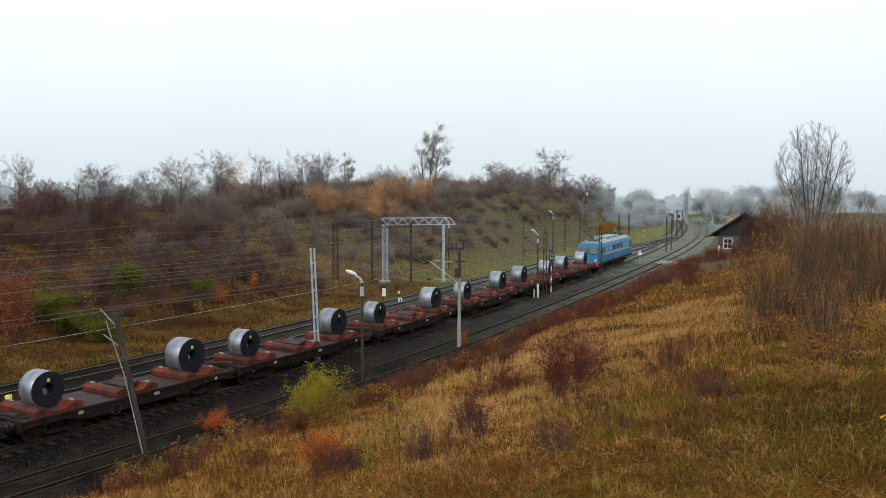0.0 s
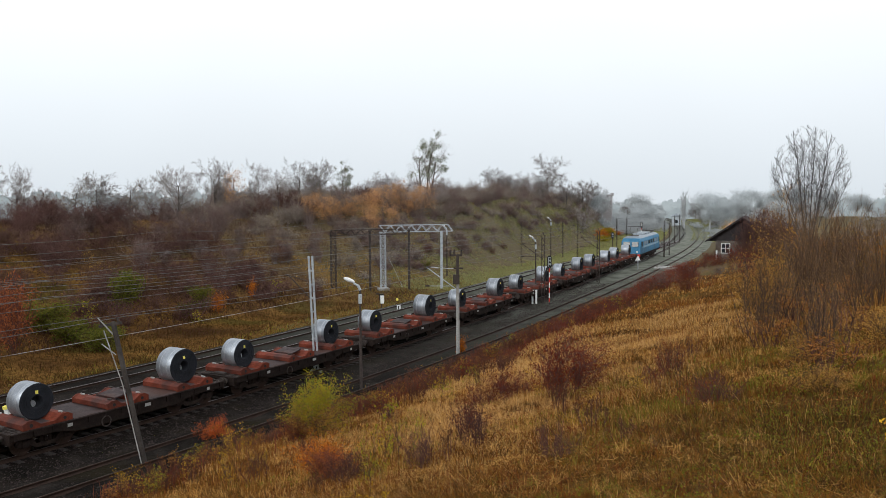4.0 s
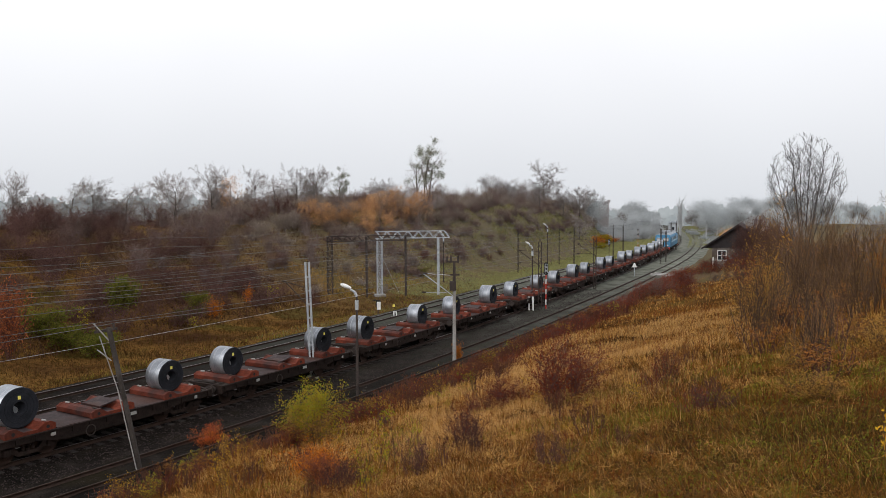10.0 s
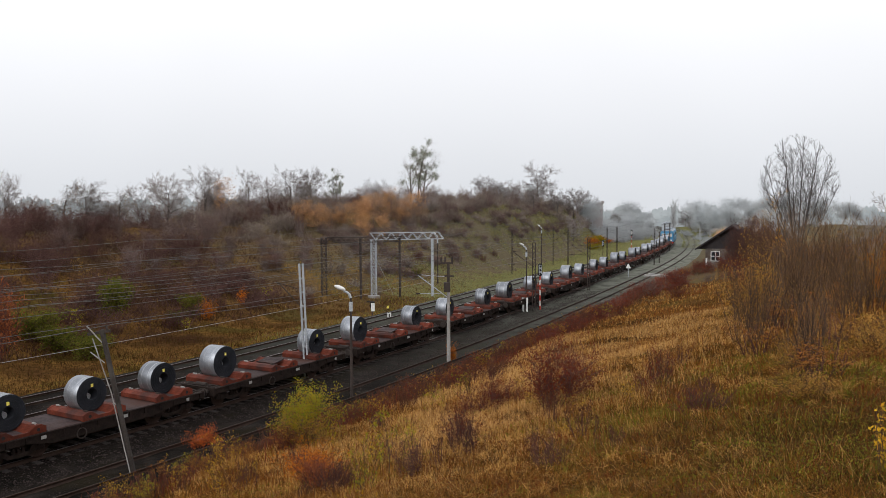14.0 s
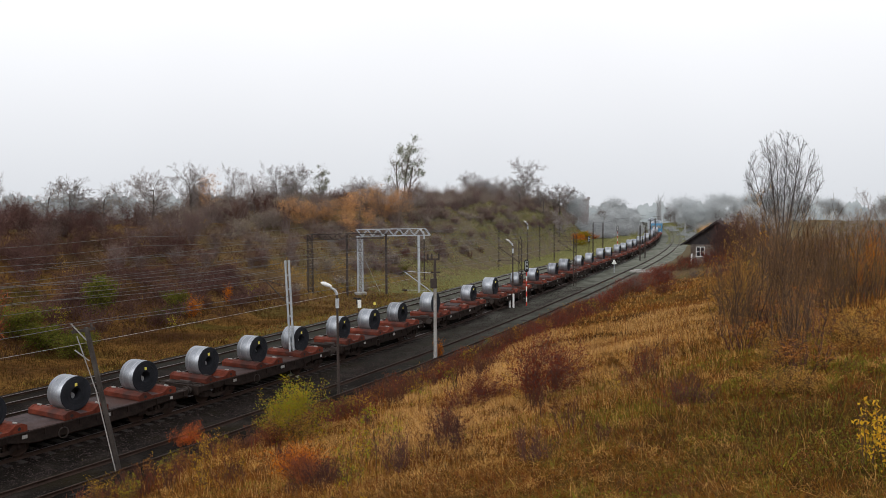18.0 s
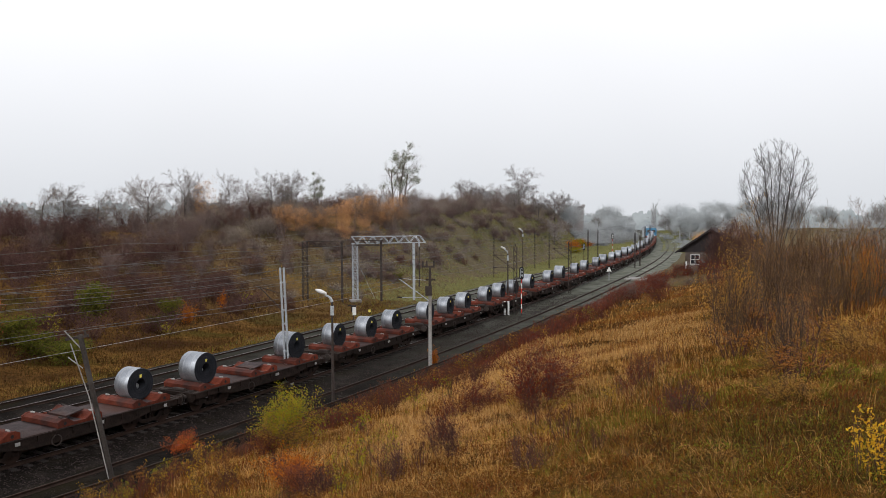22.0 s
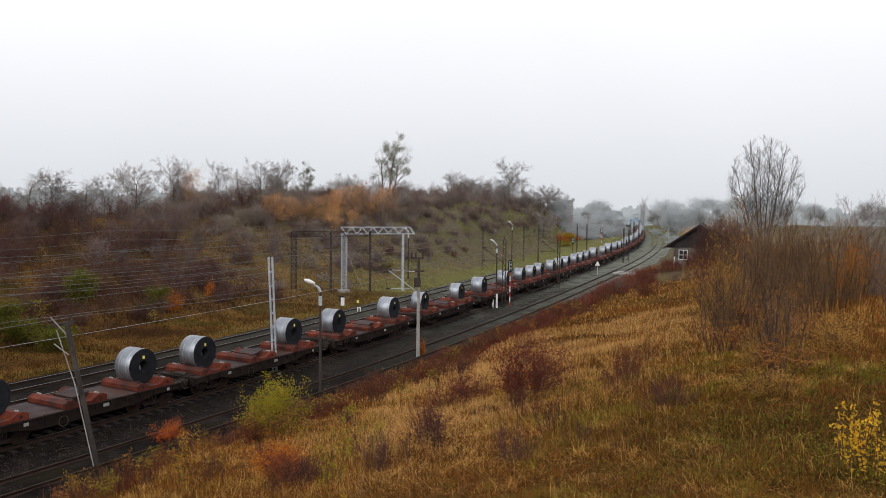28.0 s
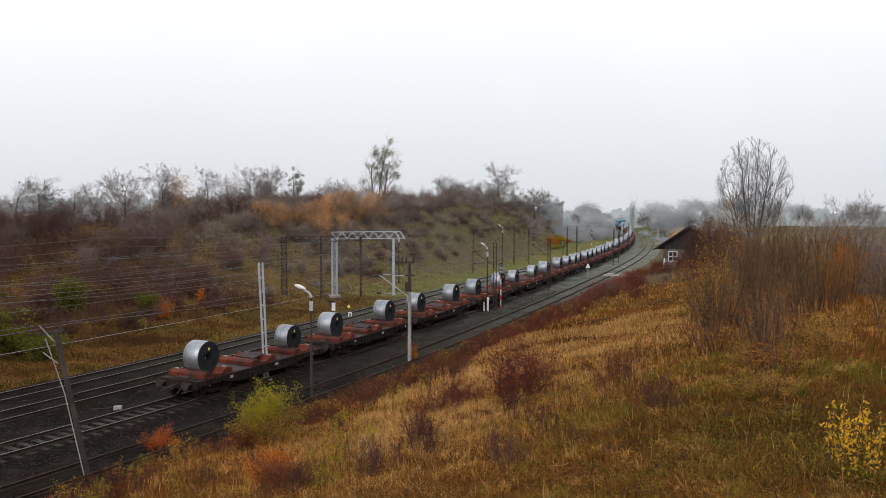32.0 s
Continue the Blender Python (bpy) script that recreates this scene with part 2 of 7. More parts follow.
def hazed_gravel():
    """The ballast turns paler, greyish green along the line: distance haze in its colour."""
    nodes, links = M_BALLAST.node_tree.nodes, M_BALLAST.node_tree.links
    b = nodes["Principled BSDF"]
    col = b.inputs["Base Color"].links[0].from_socket
    tc = nodes.new("ShaderNodeTexCoord")
    sep = nodes.new("ShaderNodeSeparateXYZ")
    links.new(tc.outputs["Object"], sep.inputs[0])
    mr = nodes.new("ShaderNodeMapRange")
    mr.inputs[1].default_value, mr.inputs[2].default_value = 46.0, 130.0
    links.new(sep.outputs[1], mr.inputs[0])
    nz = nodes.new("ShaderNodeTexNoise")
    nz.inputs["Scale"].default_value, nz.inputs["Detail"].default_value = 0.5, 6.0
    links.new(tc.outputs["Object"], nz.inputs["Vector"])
    # hazed tones of the far ballast
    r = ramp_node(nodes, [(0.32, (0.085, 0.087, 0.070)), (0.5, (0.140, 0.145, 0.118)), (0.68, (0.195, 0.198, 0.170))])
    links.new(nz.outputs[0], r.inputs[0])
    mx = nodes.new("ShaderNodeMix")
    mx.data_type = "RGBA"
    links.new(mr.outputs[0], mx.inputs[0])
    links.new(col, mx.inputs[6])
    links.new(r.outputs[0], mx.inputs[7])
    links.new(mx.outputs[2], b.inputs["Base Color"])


hazed_gravel()

# ---------------------------------------------------------------- plan: the line of the running track
# heading of the track (degrees right of ahead) along its length; the other tracks lie beside it
ALONG = np.array([-400, -60, -15, 0, 15, 35, 60, 90, 130, 180, 240, 300, 380, 460, 560, 700, 1400.0])
HEADING = np.array([41, 41.0, 34.3, 31.4, 28.7, 26.35, 25.35, 24.6, 21.4, 17.3, 13.9, 10.9, 6.6, 1.7, -5.2, -15.4, -20.0])
LINE_S = np.arange(-400, 1400, 0.5)
LINE_T = np.radians(np.interp(LINE_S, ALONG, HEADING))
_mid = (LINE_T[1:] + LINE_T[:-1]) / 2
LINE_X = np.concatenate([[0], np.cumsum(np.sin(_mid) * 0.5)])
LINE_Y = np.concatenate([[0], np.cumsum(np.cos(_mid) * 0.5)])
LINE_X += -11.93 - LINE_X[800]
LINE_Y += 40.77 - LINE_Y[800]
TRACKS = {"A": 0.0, "B": -8.6, "C": -5.0, "D": 5.05}


def on_line(s, n=0.0):
    """World x, y of the place s metres along the running track and n metres to its right."""
    t = np.interp(s, LINE_S, LINE_T)
    return np.interp(s, LINE_S, LINE_X) + n * np.cos(t), np.interp(s, LINE_S, LINE_Y) - n * np.sin(t)


def drawn_in(s):
    """How far out the tracks beyond the train lie: they run together along the line."""
    u = np.clip((np.asarray(s, float) - 70) / 85, 0, 1)
    return 1 - u * u * (3 - 2 * u)


def heading(s):
    return float(np.degrees(np.interp(s, LINE_S, LINE_T)))


_px, _py, _ps, _pt = LINE_X[600:2400:4], LINE_Y[600:2400:4], LINE_S[600:2400:4], LINE_T[600:2400:4]


def line_coords(x, y):
    """s, n of world places (arrays)."""
    x, y = np.atleast_1d(np.asarray(x, float)), np.atleast_1d(np.asarray(y, float))
    s, n = np.empty_like(x), np.empty_like(x)
    for a in range(0, len(x), 4000):
        dx, dy = x[a:a + 4000, None] - _px, y[a:a + 4000, None] - _py
        i = np.argmin(dx * dx + dy * dy, axis=1)
        k = np.arange(len(i))
        s[a:a + 4000] = _ps[i] + dx[k, i] * np.sin(_pt[i]) + dy[k, i] * np.cos(_pt[i])
        n[a:a + 4000] = dx[k, i] * np.cos(_pt[i]) - dy[k, i] * np.sin(_pt[i])
    return s, n


def smooth(a, b, v):
    u = np.clip((v - a) / (b - a), 0, 1)
    return u * u * (3 - 2 * u)


def lumps(x, y, size, seed=0.0):
    """Cheap rolling unevenness, -1..1."""
    a, b = x / size + seed, y / size - seed * 1.7
    return (np.sin(a * 1.9 + 1.3 * np.sin(b * 1.1)) + np.sin(b * 2.3 + 1.7 * np.sin(a * 0.7 + 2)) + np.sin((a + b) * 3.1 + np.sin(a * 2.7))) / 3


def ground_z(x, y):
    """Height of the ground at world places (arrays)."""
    x, y = np.atleast_1d(np.asarray(x, float)), np.atleast_1d(np.asarray(y, float))
    s, n = line_coords(x, y)
    bed = -0.42 * np.ones_like(x)
    fade = 1 - 0.30 * smooth(-20, 45, s) - 0.45 * smooth(45, 150, s)
    right = np.where(n > 6.6, 0.29 * (n - 6.6) * smooth(6.0, 10.5, n), 0)
    right = np.minimum(right, 7.0 + 0.01 * (n - 31)) * fade
    left_fade = 1 - 0.9 * smooth(165, 235, s + 0.25 * (n + 20))
    near_end = smooth(40, 100, s)
    left = np.where(n < -15.6, (7.6 + 1.4 * near_end + 0.8 * lumps(x, y, 30.0, 1.0)) * smooth(-15.5, -50 + 24 * near_end, n) * left_fade, 0)
    left = left - 0.09 * np.clip(-n - 60, 0, 90) * smooth(-15, -50, n)
    far = -0.04 * np.clip(np.hypot(x, y) - 330, 0, None)
    rough = smooth(7, 11, n) + smooth(-15, -22, n)
    return bed + right + left + far + rough * (0.16 * lumps(x, y, 2.4) + 0.30 * lumps(x, y, 9.0, 3.0))


def put_mesh(name, verts, faces, material, smooth_shade=False):
    me = bpy.data.meshes.new(name)
    me.from_pydata([tuple(v) for v in verts], [], [tuple(f) for f in faces])
    if material:
        me.materials.append(material)
    if smooth_shade:
        me.polygons.foreach_set("use_smooth", [True] * len(me.polygons))
    me.update()
    return me


def quick_mesh(name, verts, faces, material, mat_index=None):
    """Mesh from numpy arrays: verts (n, 3), faces (m, 3 or 4)."""
    me = bpy.data.meshes.new(name)
    nv, (nf, k) = len(verts), faces.shape
    me.vertices.add(nv)
    me.vertices.foreach_set("co", np.asarray(verts, np.float32).ravel())
    me.loops.add(nf * k)
    me.loops.foreach_set("vertex_index", np.asarray(faces, np.int32).ravel())
    me.polygons.add(nf)
    me.polygons.foreach_set("loop_start", np.arange(0, nf * k, k, dtype=np.int32))
    for m in (material if isinstance(material, (list, tuple)) else [material]):
        me.materials.append(m)
    if mat_index is not None:
        me.polygons.foreach_set("material_index", np.asarray(mat_index, np.int32))
    me.update(calc_edges=True)
    return me


def earth_material():
    """Autumn turf: straw, rust, moss and bare dark soil in patches."""
    m, nodes, links, b = principled("autumn_turf")
    tc = nodes.new("ShaderNodeTexCoord")
    n1 = nodes.new("ShaderNodeTexNoise")
    n1.inputs["Scale"].default_value, n1.inputs["Detail"].default_value = 0.13, 8.0
    n2 = nodes.new("ShaderNodeTexNoise")
    n2.inputs["Scale"].default_value, n2.inputs["Detail"].default_value = 2.6, 8.0
    n2.inputs["Roughness"].default_value = 0.7
    for n in (n1, n2):
        links.new(tc.outputs["Object"], n.inputs["Vector"])
    r1 = ramp_node(nodes, [(0.34, (0.046, 0.023, 0.012)), (0.45, (0.10, 0.052, 0.018)), (0.54, (0.15, 0.080, 0.024)), (0.62, (0.075, 0.056, 0.015)), (0.72, (0.085, 0.040, 0.016))])
    r2 = ramp_node(nodes, [(0.3, (0.35, 0.33, 0.30)), (0.5, (0.95, 0.95, 0.92)), (0.72, (1.5, 1.45, 1.3))])
    links.new(n1.outputs[0], r1.inputs[0])
    links.new(n2.outputs[0], r2.inputs[0])
    mu = nodes.new("ShaderNodeMix")
    mu.data_type, mu.blend_type = "RGBA", "MULTIPLY"
    mu.inputs[0].default_value = 1.0
    links.new(r1.outputs[0], mu.inputs[6])
    links.new(r2.outputs[0], mu.inputs[7])
    # greyer, duller turf further along the line
    sep = nodes.new("ShaderNodeSeparateXYZ")
    links.new(tc.outputs["Object"], sep.inputs[0])
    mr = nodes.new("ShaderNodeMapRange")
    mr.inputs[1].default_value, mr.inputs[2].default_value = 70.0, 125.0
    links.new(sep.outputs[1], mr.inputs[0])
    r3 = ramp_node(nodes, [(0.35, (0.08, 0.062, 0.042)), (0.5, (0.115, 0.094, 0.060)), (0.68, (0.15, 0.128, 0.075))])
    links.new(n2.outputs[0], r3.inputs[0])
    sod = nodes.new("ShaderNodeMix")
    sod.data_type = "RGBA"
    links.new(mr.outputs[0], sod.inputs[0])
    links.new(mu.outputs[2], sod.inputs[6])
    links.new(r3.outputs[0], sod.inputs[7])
    links.new(sod.outputs[2], b.inputs["Base Color"])
    b.inputs["Roughness"].default_value, b.inputs["Specular IOR Level"].default_value = 1.0, 0.0
    bp = nodes.new("ShaderNodeBump")
    bp.inputs["Strength"].default_value, bp.inputs["Distance"].default_value = 0.7, 0.2
    links.new(n2.outputs[0], bp.inputs["Height"])
    links.new(bp.outputs[0], b.inputs["Normal"])
    return m


M_EARTH = earth_material()


def build_ground():
    ang = np.radians(np.concatenate([np.arange(-48, 48, 0.5), np.arange(48, 312, 4.0)]))
    rad = np.concatenate([[0.01], np.geomspace(0.8, 3200, 210)])
    a, r = np.meshgrid(ang, rad)
    x, y = (r * np.sin(a)).ravel() + 0.37, (r * np.cos(a)).ravel() + 0.21
    v = np.stack([x, y, ground_z(x, y)], 1)
    na, nr = len(ang), len(rad)
    i, j = np.meshgrid(np.arange(nr - 1), np.arange(na), indexing="ij")
    j2 = (j + 1) % na
    f = np.stack([i * na + j, i * na + j2, (i + 1) * na + j2, (i + 1) * na + j], -1).reshape(-1, 4)[:, ::-1]
    me = quick_mesh("ground", v, f, M_EARTH)
    me.polygons.foreach_set("use_smooth", [True] * len(me.polygons))
    tagged(new("ground", me), "rough autumn turf of the railway cutting", "ground", kind="structure")


build_ground()


def ribbon(s, profile):
    """Sweep a cross-section of (n, z) along the line: verts and quads."""
    k = len(profile)
    rows = []
    for n, z in profile:
        x, y = on_line(s, n)
        rows.append(np.stack([x, y, np.full_like(x, z)], 1))
    v = np.stack(rows, 1).reshape(-1, 3)
    i, j = np.meshgrid(np.arange(len(s) - 1), np.arange(k - 1), indexing="ij")
    f = np.stack([i * k + j, i * k + j + 1, (i + 1) * k + j + 1, (i + 1) * k + j], -1).reshape(-1, 4)[:, ::-1]
    return v, f


def scatter_stones():
    """Loose ballast stones over the near tracks."""
    rs = np.random.RandomState(40)
    q = 80000
    s, n = rs.uniform(-16, 62, q), rs.uniform(-10.6, 7.0, q)
    x, y = on_line(s, n)
    r = rs.uniform(0.022, 0.050, q)
    off = np.min([np.abs(n - c) for c in TRACKS.values()], axis=0)
    z = -0.185 - 0.10 * smooth(1.3, 2.3, off) + 0.03 * lumps(x, y, 0.5)
    d = np.array([[1, 0, 0], [0, 1, 0], [-1, 0, 0], [0, -1, 0], [0, 0, 1.0]])
    a = rs.uniform(0, 6.28, q)
    c, e = np.cos(a)[:, None], np.sin(a)[:, None]
    k = rs.uniform(0.6, 1.3, (q, 5))
    v = np.stack([x[:, None] + r[:, None] * k * (d[:, 0] * c - d[:, 1] * e), y[:, None] + r[:, None] * k * (d[:, 0] * e + d[:, 1] * c), z[:, None] + r[:, None] * k * d[:, 2]], -1).reshape(-1, 3)
    f = (np.arange(q)[:, None, None] * 5 + np.array([[0, 1, 4], [1, 2, 4], [2, 3, 4], [3, 0, 4]])).reshape(-1, 3)
    m = surface("loose_ballast_stones", [(0.018, 0.013, 0.012), (0.040, 0.029, 0.027)], 3.0, 0.9, 0, 0.3, island=True, spread=0.45, spec=0.1)
    tagged(new("ballast_stones", quick_mesh("ballast_stones", v, f, m)), "loose wet ballast stones between the rails", "gravel", kind="stuff")


def build_bed():
    s = np.concatenate([np.arange(-60, 80, 0.8), np.arange(80, 316, 4.0)])
    n = np.concatenate([np.arange(-11.2, 7.4, 0.45), [7.4, 8.6]])
    v, f = ribbon(s, [(q if q > -2.3 else -2.3 + (q + 2.3) * drawn_in(s), -0.195 if q > -2.3 else -0.195 - 0.004 * (q + 2.3)) for q in n])
    v[:, 2] += 0.03 * lumps(v[:, 0], v[:, 1], 0.5) + 0.02 * lumps(v[:, 0], v[:, 1], 0.17, 5)
    nn = np.tile(n, len(s))
    off = np.min([np.abs(nn - q) for q in TRACKS.values()], axis=0)
    v[:, 2] -= 0.10 * smooth(1.3, 2.3, off)
    for key in "BCD":
        v[:, 2] += 0.045 * smooth(1.6, 1.1, np.abs(nn - TRACKS[key]))
    v[nn < -10.9, 2] -= 0.5
    v[nn > 8.2, 2] -= 0.5
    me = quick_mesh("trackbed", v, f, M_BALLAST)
    me.polygons.foreach_set("use_smooth", [True] * len(me.polygons))
    tagged(new("trackbed", me), "wet dark stone ballast under four tracks", "ballast", kind="structure")


build_bed()
scatter_stones()


# ---------------------------------------------------------------- small mesh helpers
def part(name, me, parent=None, m=None, label=""):
    ob = new(name, me)
    if parent is not None:
        ob.parent = parent
    if m is not None:
        ob.matrix_basis = m
    if label:
        ob["label"] = label
    return ob


def empty(name, m, label, category, group="", kind=""):
    ob = new(name)
    ob.empty_display_size = 0.2
    ob.matrix_basis = m
    return tagged(ob, label, category, group, kind)


class Shape:
    """Collects boxes, tubes and prisms into one mesh."""

    def __init__(self):
        self.v, self.f, self.k = [], [], 0

    def add(self, v, f):
        self.f += [tuple(i + self.k for i in q) for q in f]
        self.v += [tuple(p) for p in v]
        self.k += len(v)
        return self

    def box(self, x0, x1, y0, y1, z0, z1, bevel=0.0, m=None):
        c = min(bevel, (x1 - x0) / 2.2, (y1 - y0) / 2.2)
        ring = [(x0 + c, y0), (x1 - c, y0), (x1, y0 + c), (x1, y1 - c), (x1 - c, y1), (x0 + c, y1), (x0, y1 - c), (x0, y0 + c)] if c > 0 else [(x0, y0), (x1, y0), (x1, y1), (x0, y1)]
        return self.prism(ring, z0, z1, m)

    def prism(self, ring, z0, z1, m=None):
        k = len(ring)
        v = [Vector((x, y, z0)) for x, y in ring] + [Vector((x, y, z1)) for x, y in ring]
        if m is not None:
            v = [m @ p for p in v]
        return self.add(v, [tuple(range(k - 1, -1, -1)), tuple(range(k, 2 * k))] + [(i, (i + 1) % k, k + (i + 1) % k, k + i) for i in range(k)])

    def tube(self, a, b, r0, r1=None, sides=8):
        a, b = Vector(a), Vector(b)
        r1 = r0 if r1 is None else r1
        q = (b - a).to_track_quat("Z", "Y")
        v = [p + q @ Vector((r * math.cos(2 * math.pi * i / sides), r * math.sin(2 * math.pi * i / sides), 0)) for p, r in ((a, r0), (b, r1)) for i in range(sides)]
        return self.add(v, [tuple(range(sides - 1, -1, -1)), tuple(range(sides, 2 * sides))] + [(i, (i + 1) % sides, sides + (i + 1) % sides, sides + i) for i in range(sides)])

    def pipe(self, pts, r, sides=4):
        """One connected tube along a line of points."""
        n, v, f = len(pts), [], []
        for i, p in enumerate(pts):
            q = (Vector(pts[min(i + 1, n - 1)]) - Vector(pts[max(i - 1, 0)])).to_track_quat("Z", "Y")
            v += [Vector(p) + q @ Vector((r * math.cos(2 * math.pi * j / sides), r * math.sin(2 * math.pi * j / sides), 0)) for j in range(sides)]
        for i in range(n - 1):
            f += [(i * sides + j, i * sides + (j + 1) % sides, (i + 1) * sides + (j + 1) % sides, (i + 1) * sides + j) for j in range(sides)]
        f += [tuple(range(sides - 1, -1, -1)), tuple(range((n - 1) * sides, n * sides))]
        return self.add(v, f)

    def revolve(self, profile, sides=32, axis="Y"):
        """profile: closed list of (r, along)."""
        k, v, f = len(profile), [], []
        for i in range(sides):
            t = 2 * math.pi * i / sides
            for r, a in profile:
                v.append((r * math.cos(t), a, r * math.sin(t)) if axis == "Y" else (r * math.cos(t), r * math.sin(t), a))
        for i in range(sides):
            for j in range(k):
                i2, j2 = (i + 1) % sides, (j + 1) % k
                f.append((i * k + j, i * k + j2, i2 * k + j2, i2 * k + j))
        return self.add(v, f)

    def mesh(self, name, material, smooth_shade=False):
        me = put_mesh(name, self.v, self.f, material, smooth_shade)
        bm = bmesh.new()
        bm.from_mesh(me)
        bmesh.ops.recalc_face_normals(bm, faces=bm.faces)
        bm.to_mesh(me)
        bm.free()
        return me


def place(s, n, z=None, turn=0.0):
    """Pose on the plan with y along the track."""
    x, y = on_line(s, n)
    if z is None:
        z = float(ground_z(x, y)[0])
    return pose(float(x), float(y), z, 0, 0, -heading(s) + turn)


# ---------------------------------------------------------------- tracks
def build_tracks():
    sleeper = Shape()
    sleeper.prism([(-1.28, -0.13), (1.28, -0.13), (1.28, 0.13), (-1.28, 0.13)], -0.36, -0.172)
    conc = sleeper.mesh("sleeper", M_SLEEPER)
    sw = Shape().box(-1.28, 1.28, -0.12, 0.12, -0.36, -0.168, 0.02)
    wood = sw.mesh("sleeper", M_SLEEPER_WOOD)
    s = np.concatenate([np.arange(-60, 120, 1.0), np.arange(120, 316, 4.0)])
    for key, n0 in TRACKS.items():
        main = key in "ABC"
        track = empty("railway_track", pose(0, 0, 0), "steel rails on concrete sleepers in dark ballast" if main else "rusty rails of an overgrown siding", "railway track", "tracks")
        for side in (-1, 1):
            c = n0 * (drawn_in(s) if n0 < 0 else 1.0) + side * 0.7525 + 0.0 * s
            v, f = ribbon(s, [(c - 0.075, -0.172), (c - 0.075, -0.15), (c - 0.012, -0.13), (c - 0.012, -0.045), (c - 0.036, -0.035), (c - 0.036, 0.0), (c + 0.036, 0.0), (c + 0.036, -0.035), (c + 0.012, -0.045), (c + 0.012, -0.13), (c + 0.075, -0.15), (c + 0.075, -0.172)])
            me = quick_mesh("rail", v, f, [M_RAIL, M_RAILTOP if main else M_RAIL])
            mi = np.zeros(len(f), int)
            mi[5::11] = 1
            me.polygons.foreach_set("material_index", mi.astype(np.int32))
            part("rail", me, track)
        rest = Shape()
        for q in np.arange(-30, 310, 0.62):
            k = float(drawn_in(q)) if n0 < 0 else 1.0
            if k < 0.62 and n0 < -6 or k < 0.55:
                break
            m = place(q, n0 * k, 0.0, random.uniform(-1, 1))
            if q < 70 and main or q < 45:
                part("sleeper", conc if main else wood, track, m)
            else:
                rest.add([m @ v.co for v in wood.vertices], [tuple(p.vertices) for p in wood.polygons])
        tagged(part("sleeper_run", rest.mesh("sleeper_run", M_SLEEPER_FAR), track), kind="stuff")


build_tracks()

# ---------------------------------------------------------------- the train
PITCH = 12.9          # from wagon to wagon
DECK = 1.22           # deck above the rail, before it is lowered


def wheel_mesh():
    w = Shape()
    w.revolve([(0.10, -0.07), (0.40, -0.05), (0.46, -0.065), (0.46, 0.045), (0.49, 0.05), (0.49, 0.075), (0.40, 0.06), (0.10, 0.07)], 20, "Y")
    w.v = [(y, x, z) for x, y, z in w.v]
    return w.mesh("wheel", M_RAIL)


WHEEL = wheel_mesh()
AXLE = Shape().tube((-1.0, 0, 0), (1.0, 0, 0), 0.085, sides=8).mesh("axle", M_FRAME)


def bogie_frame():
    b = Shape()
    for x in (-1.0, 1.0):
        ring = [(-1.25, 0.42), (-1.12, 0.62), (-0.55, 0.60), (-0.40, 0.38), (0.40, 0.38), (0.55, 0.60), (1.12, 0.62), (1.25, 0.42), (1.15, 0.36), (0.62, 0.36), (0.45, 0.22), (-0.45, 0.22), (-0.62, 0.36), (-1.15, 0.36)]
        b.prism(ring, x - 0.07, x + 0.07, Matrix(((0, 0, 1, 0), (1, 0, 0, 0), (0, 1, 0, 0), (0, 0, 0, 1))))
        for y in (-0.9, 0.9):
            b.box(x - 0.13, x + 0.13, y - 0.16, y + 0.16, 0.34, 0.60, 0.04)
        for y in (-0.2, 0.0, 0.2):
            b.tube((x, y, 0.40), (x, y, 0.66), 0.075, sides=8)
    b.box(-1.1, 1.1, -0.22, 0.22, 0.62, 0.88, 0.05)
    b.box(-1.0, 1.0, -1.2, -1.1, 0.42, 0.52)
    b.box(-1.0, 1.0, 1.1, 1.2, 0.42, 0.52)
    return b.mesh("bogie", M_FRAME)


def add_bogie(parent, y, frame_me):
    b = part("bogie", frame_me, parent, pose(0, y, 0))
    for a in (-0.9, 0.9):
        part("axle", AXLE, b, pose(0, a, 0.46))
        for x in (-0.75, 0.75):
            part("wheel", WHEEL, b, pose(x, a, 0.46, 0, 0, 0 if x > 0 else 180))


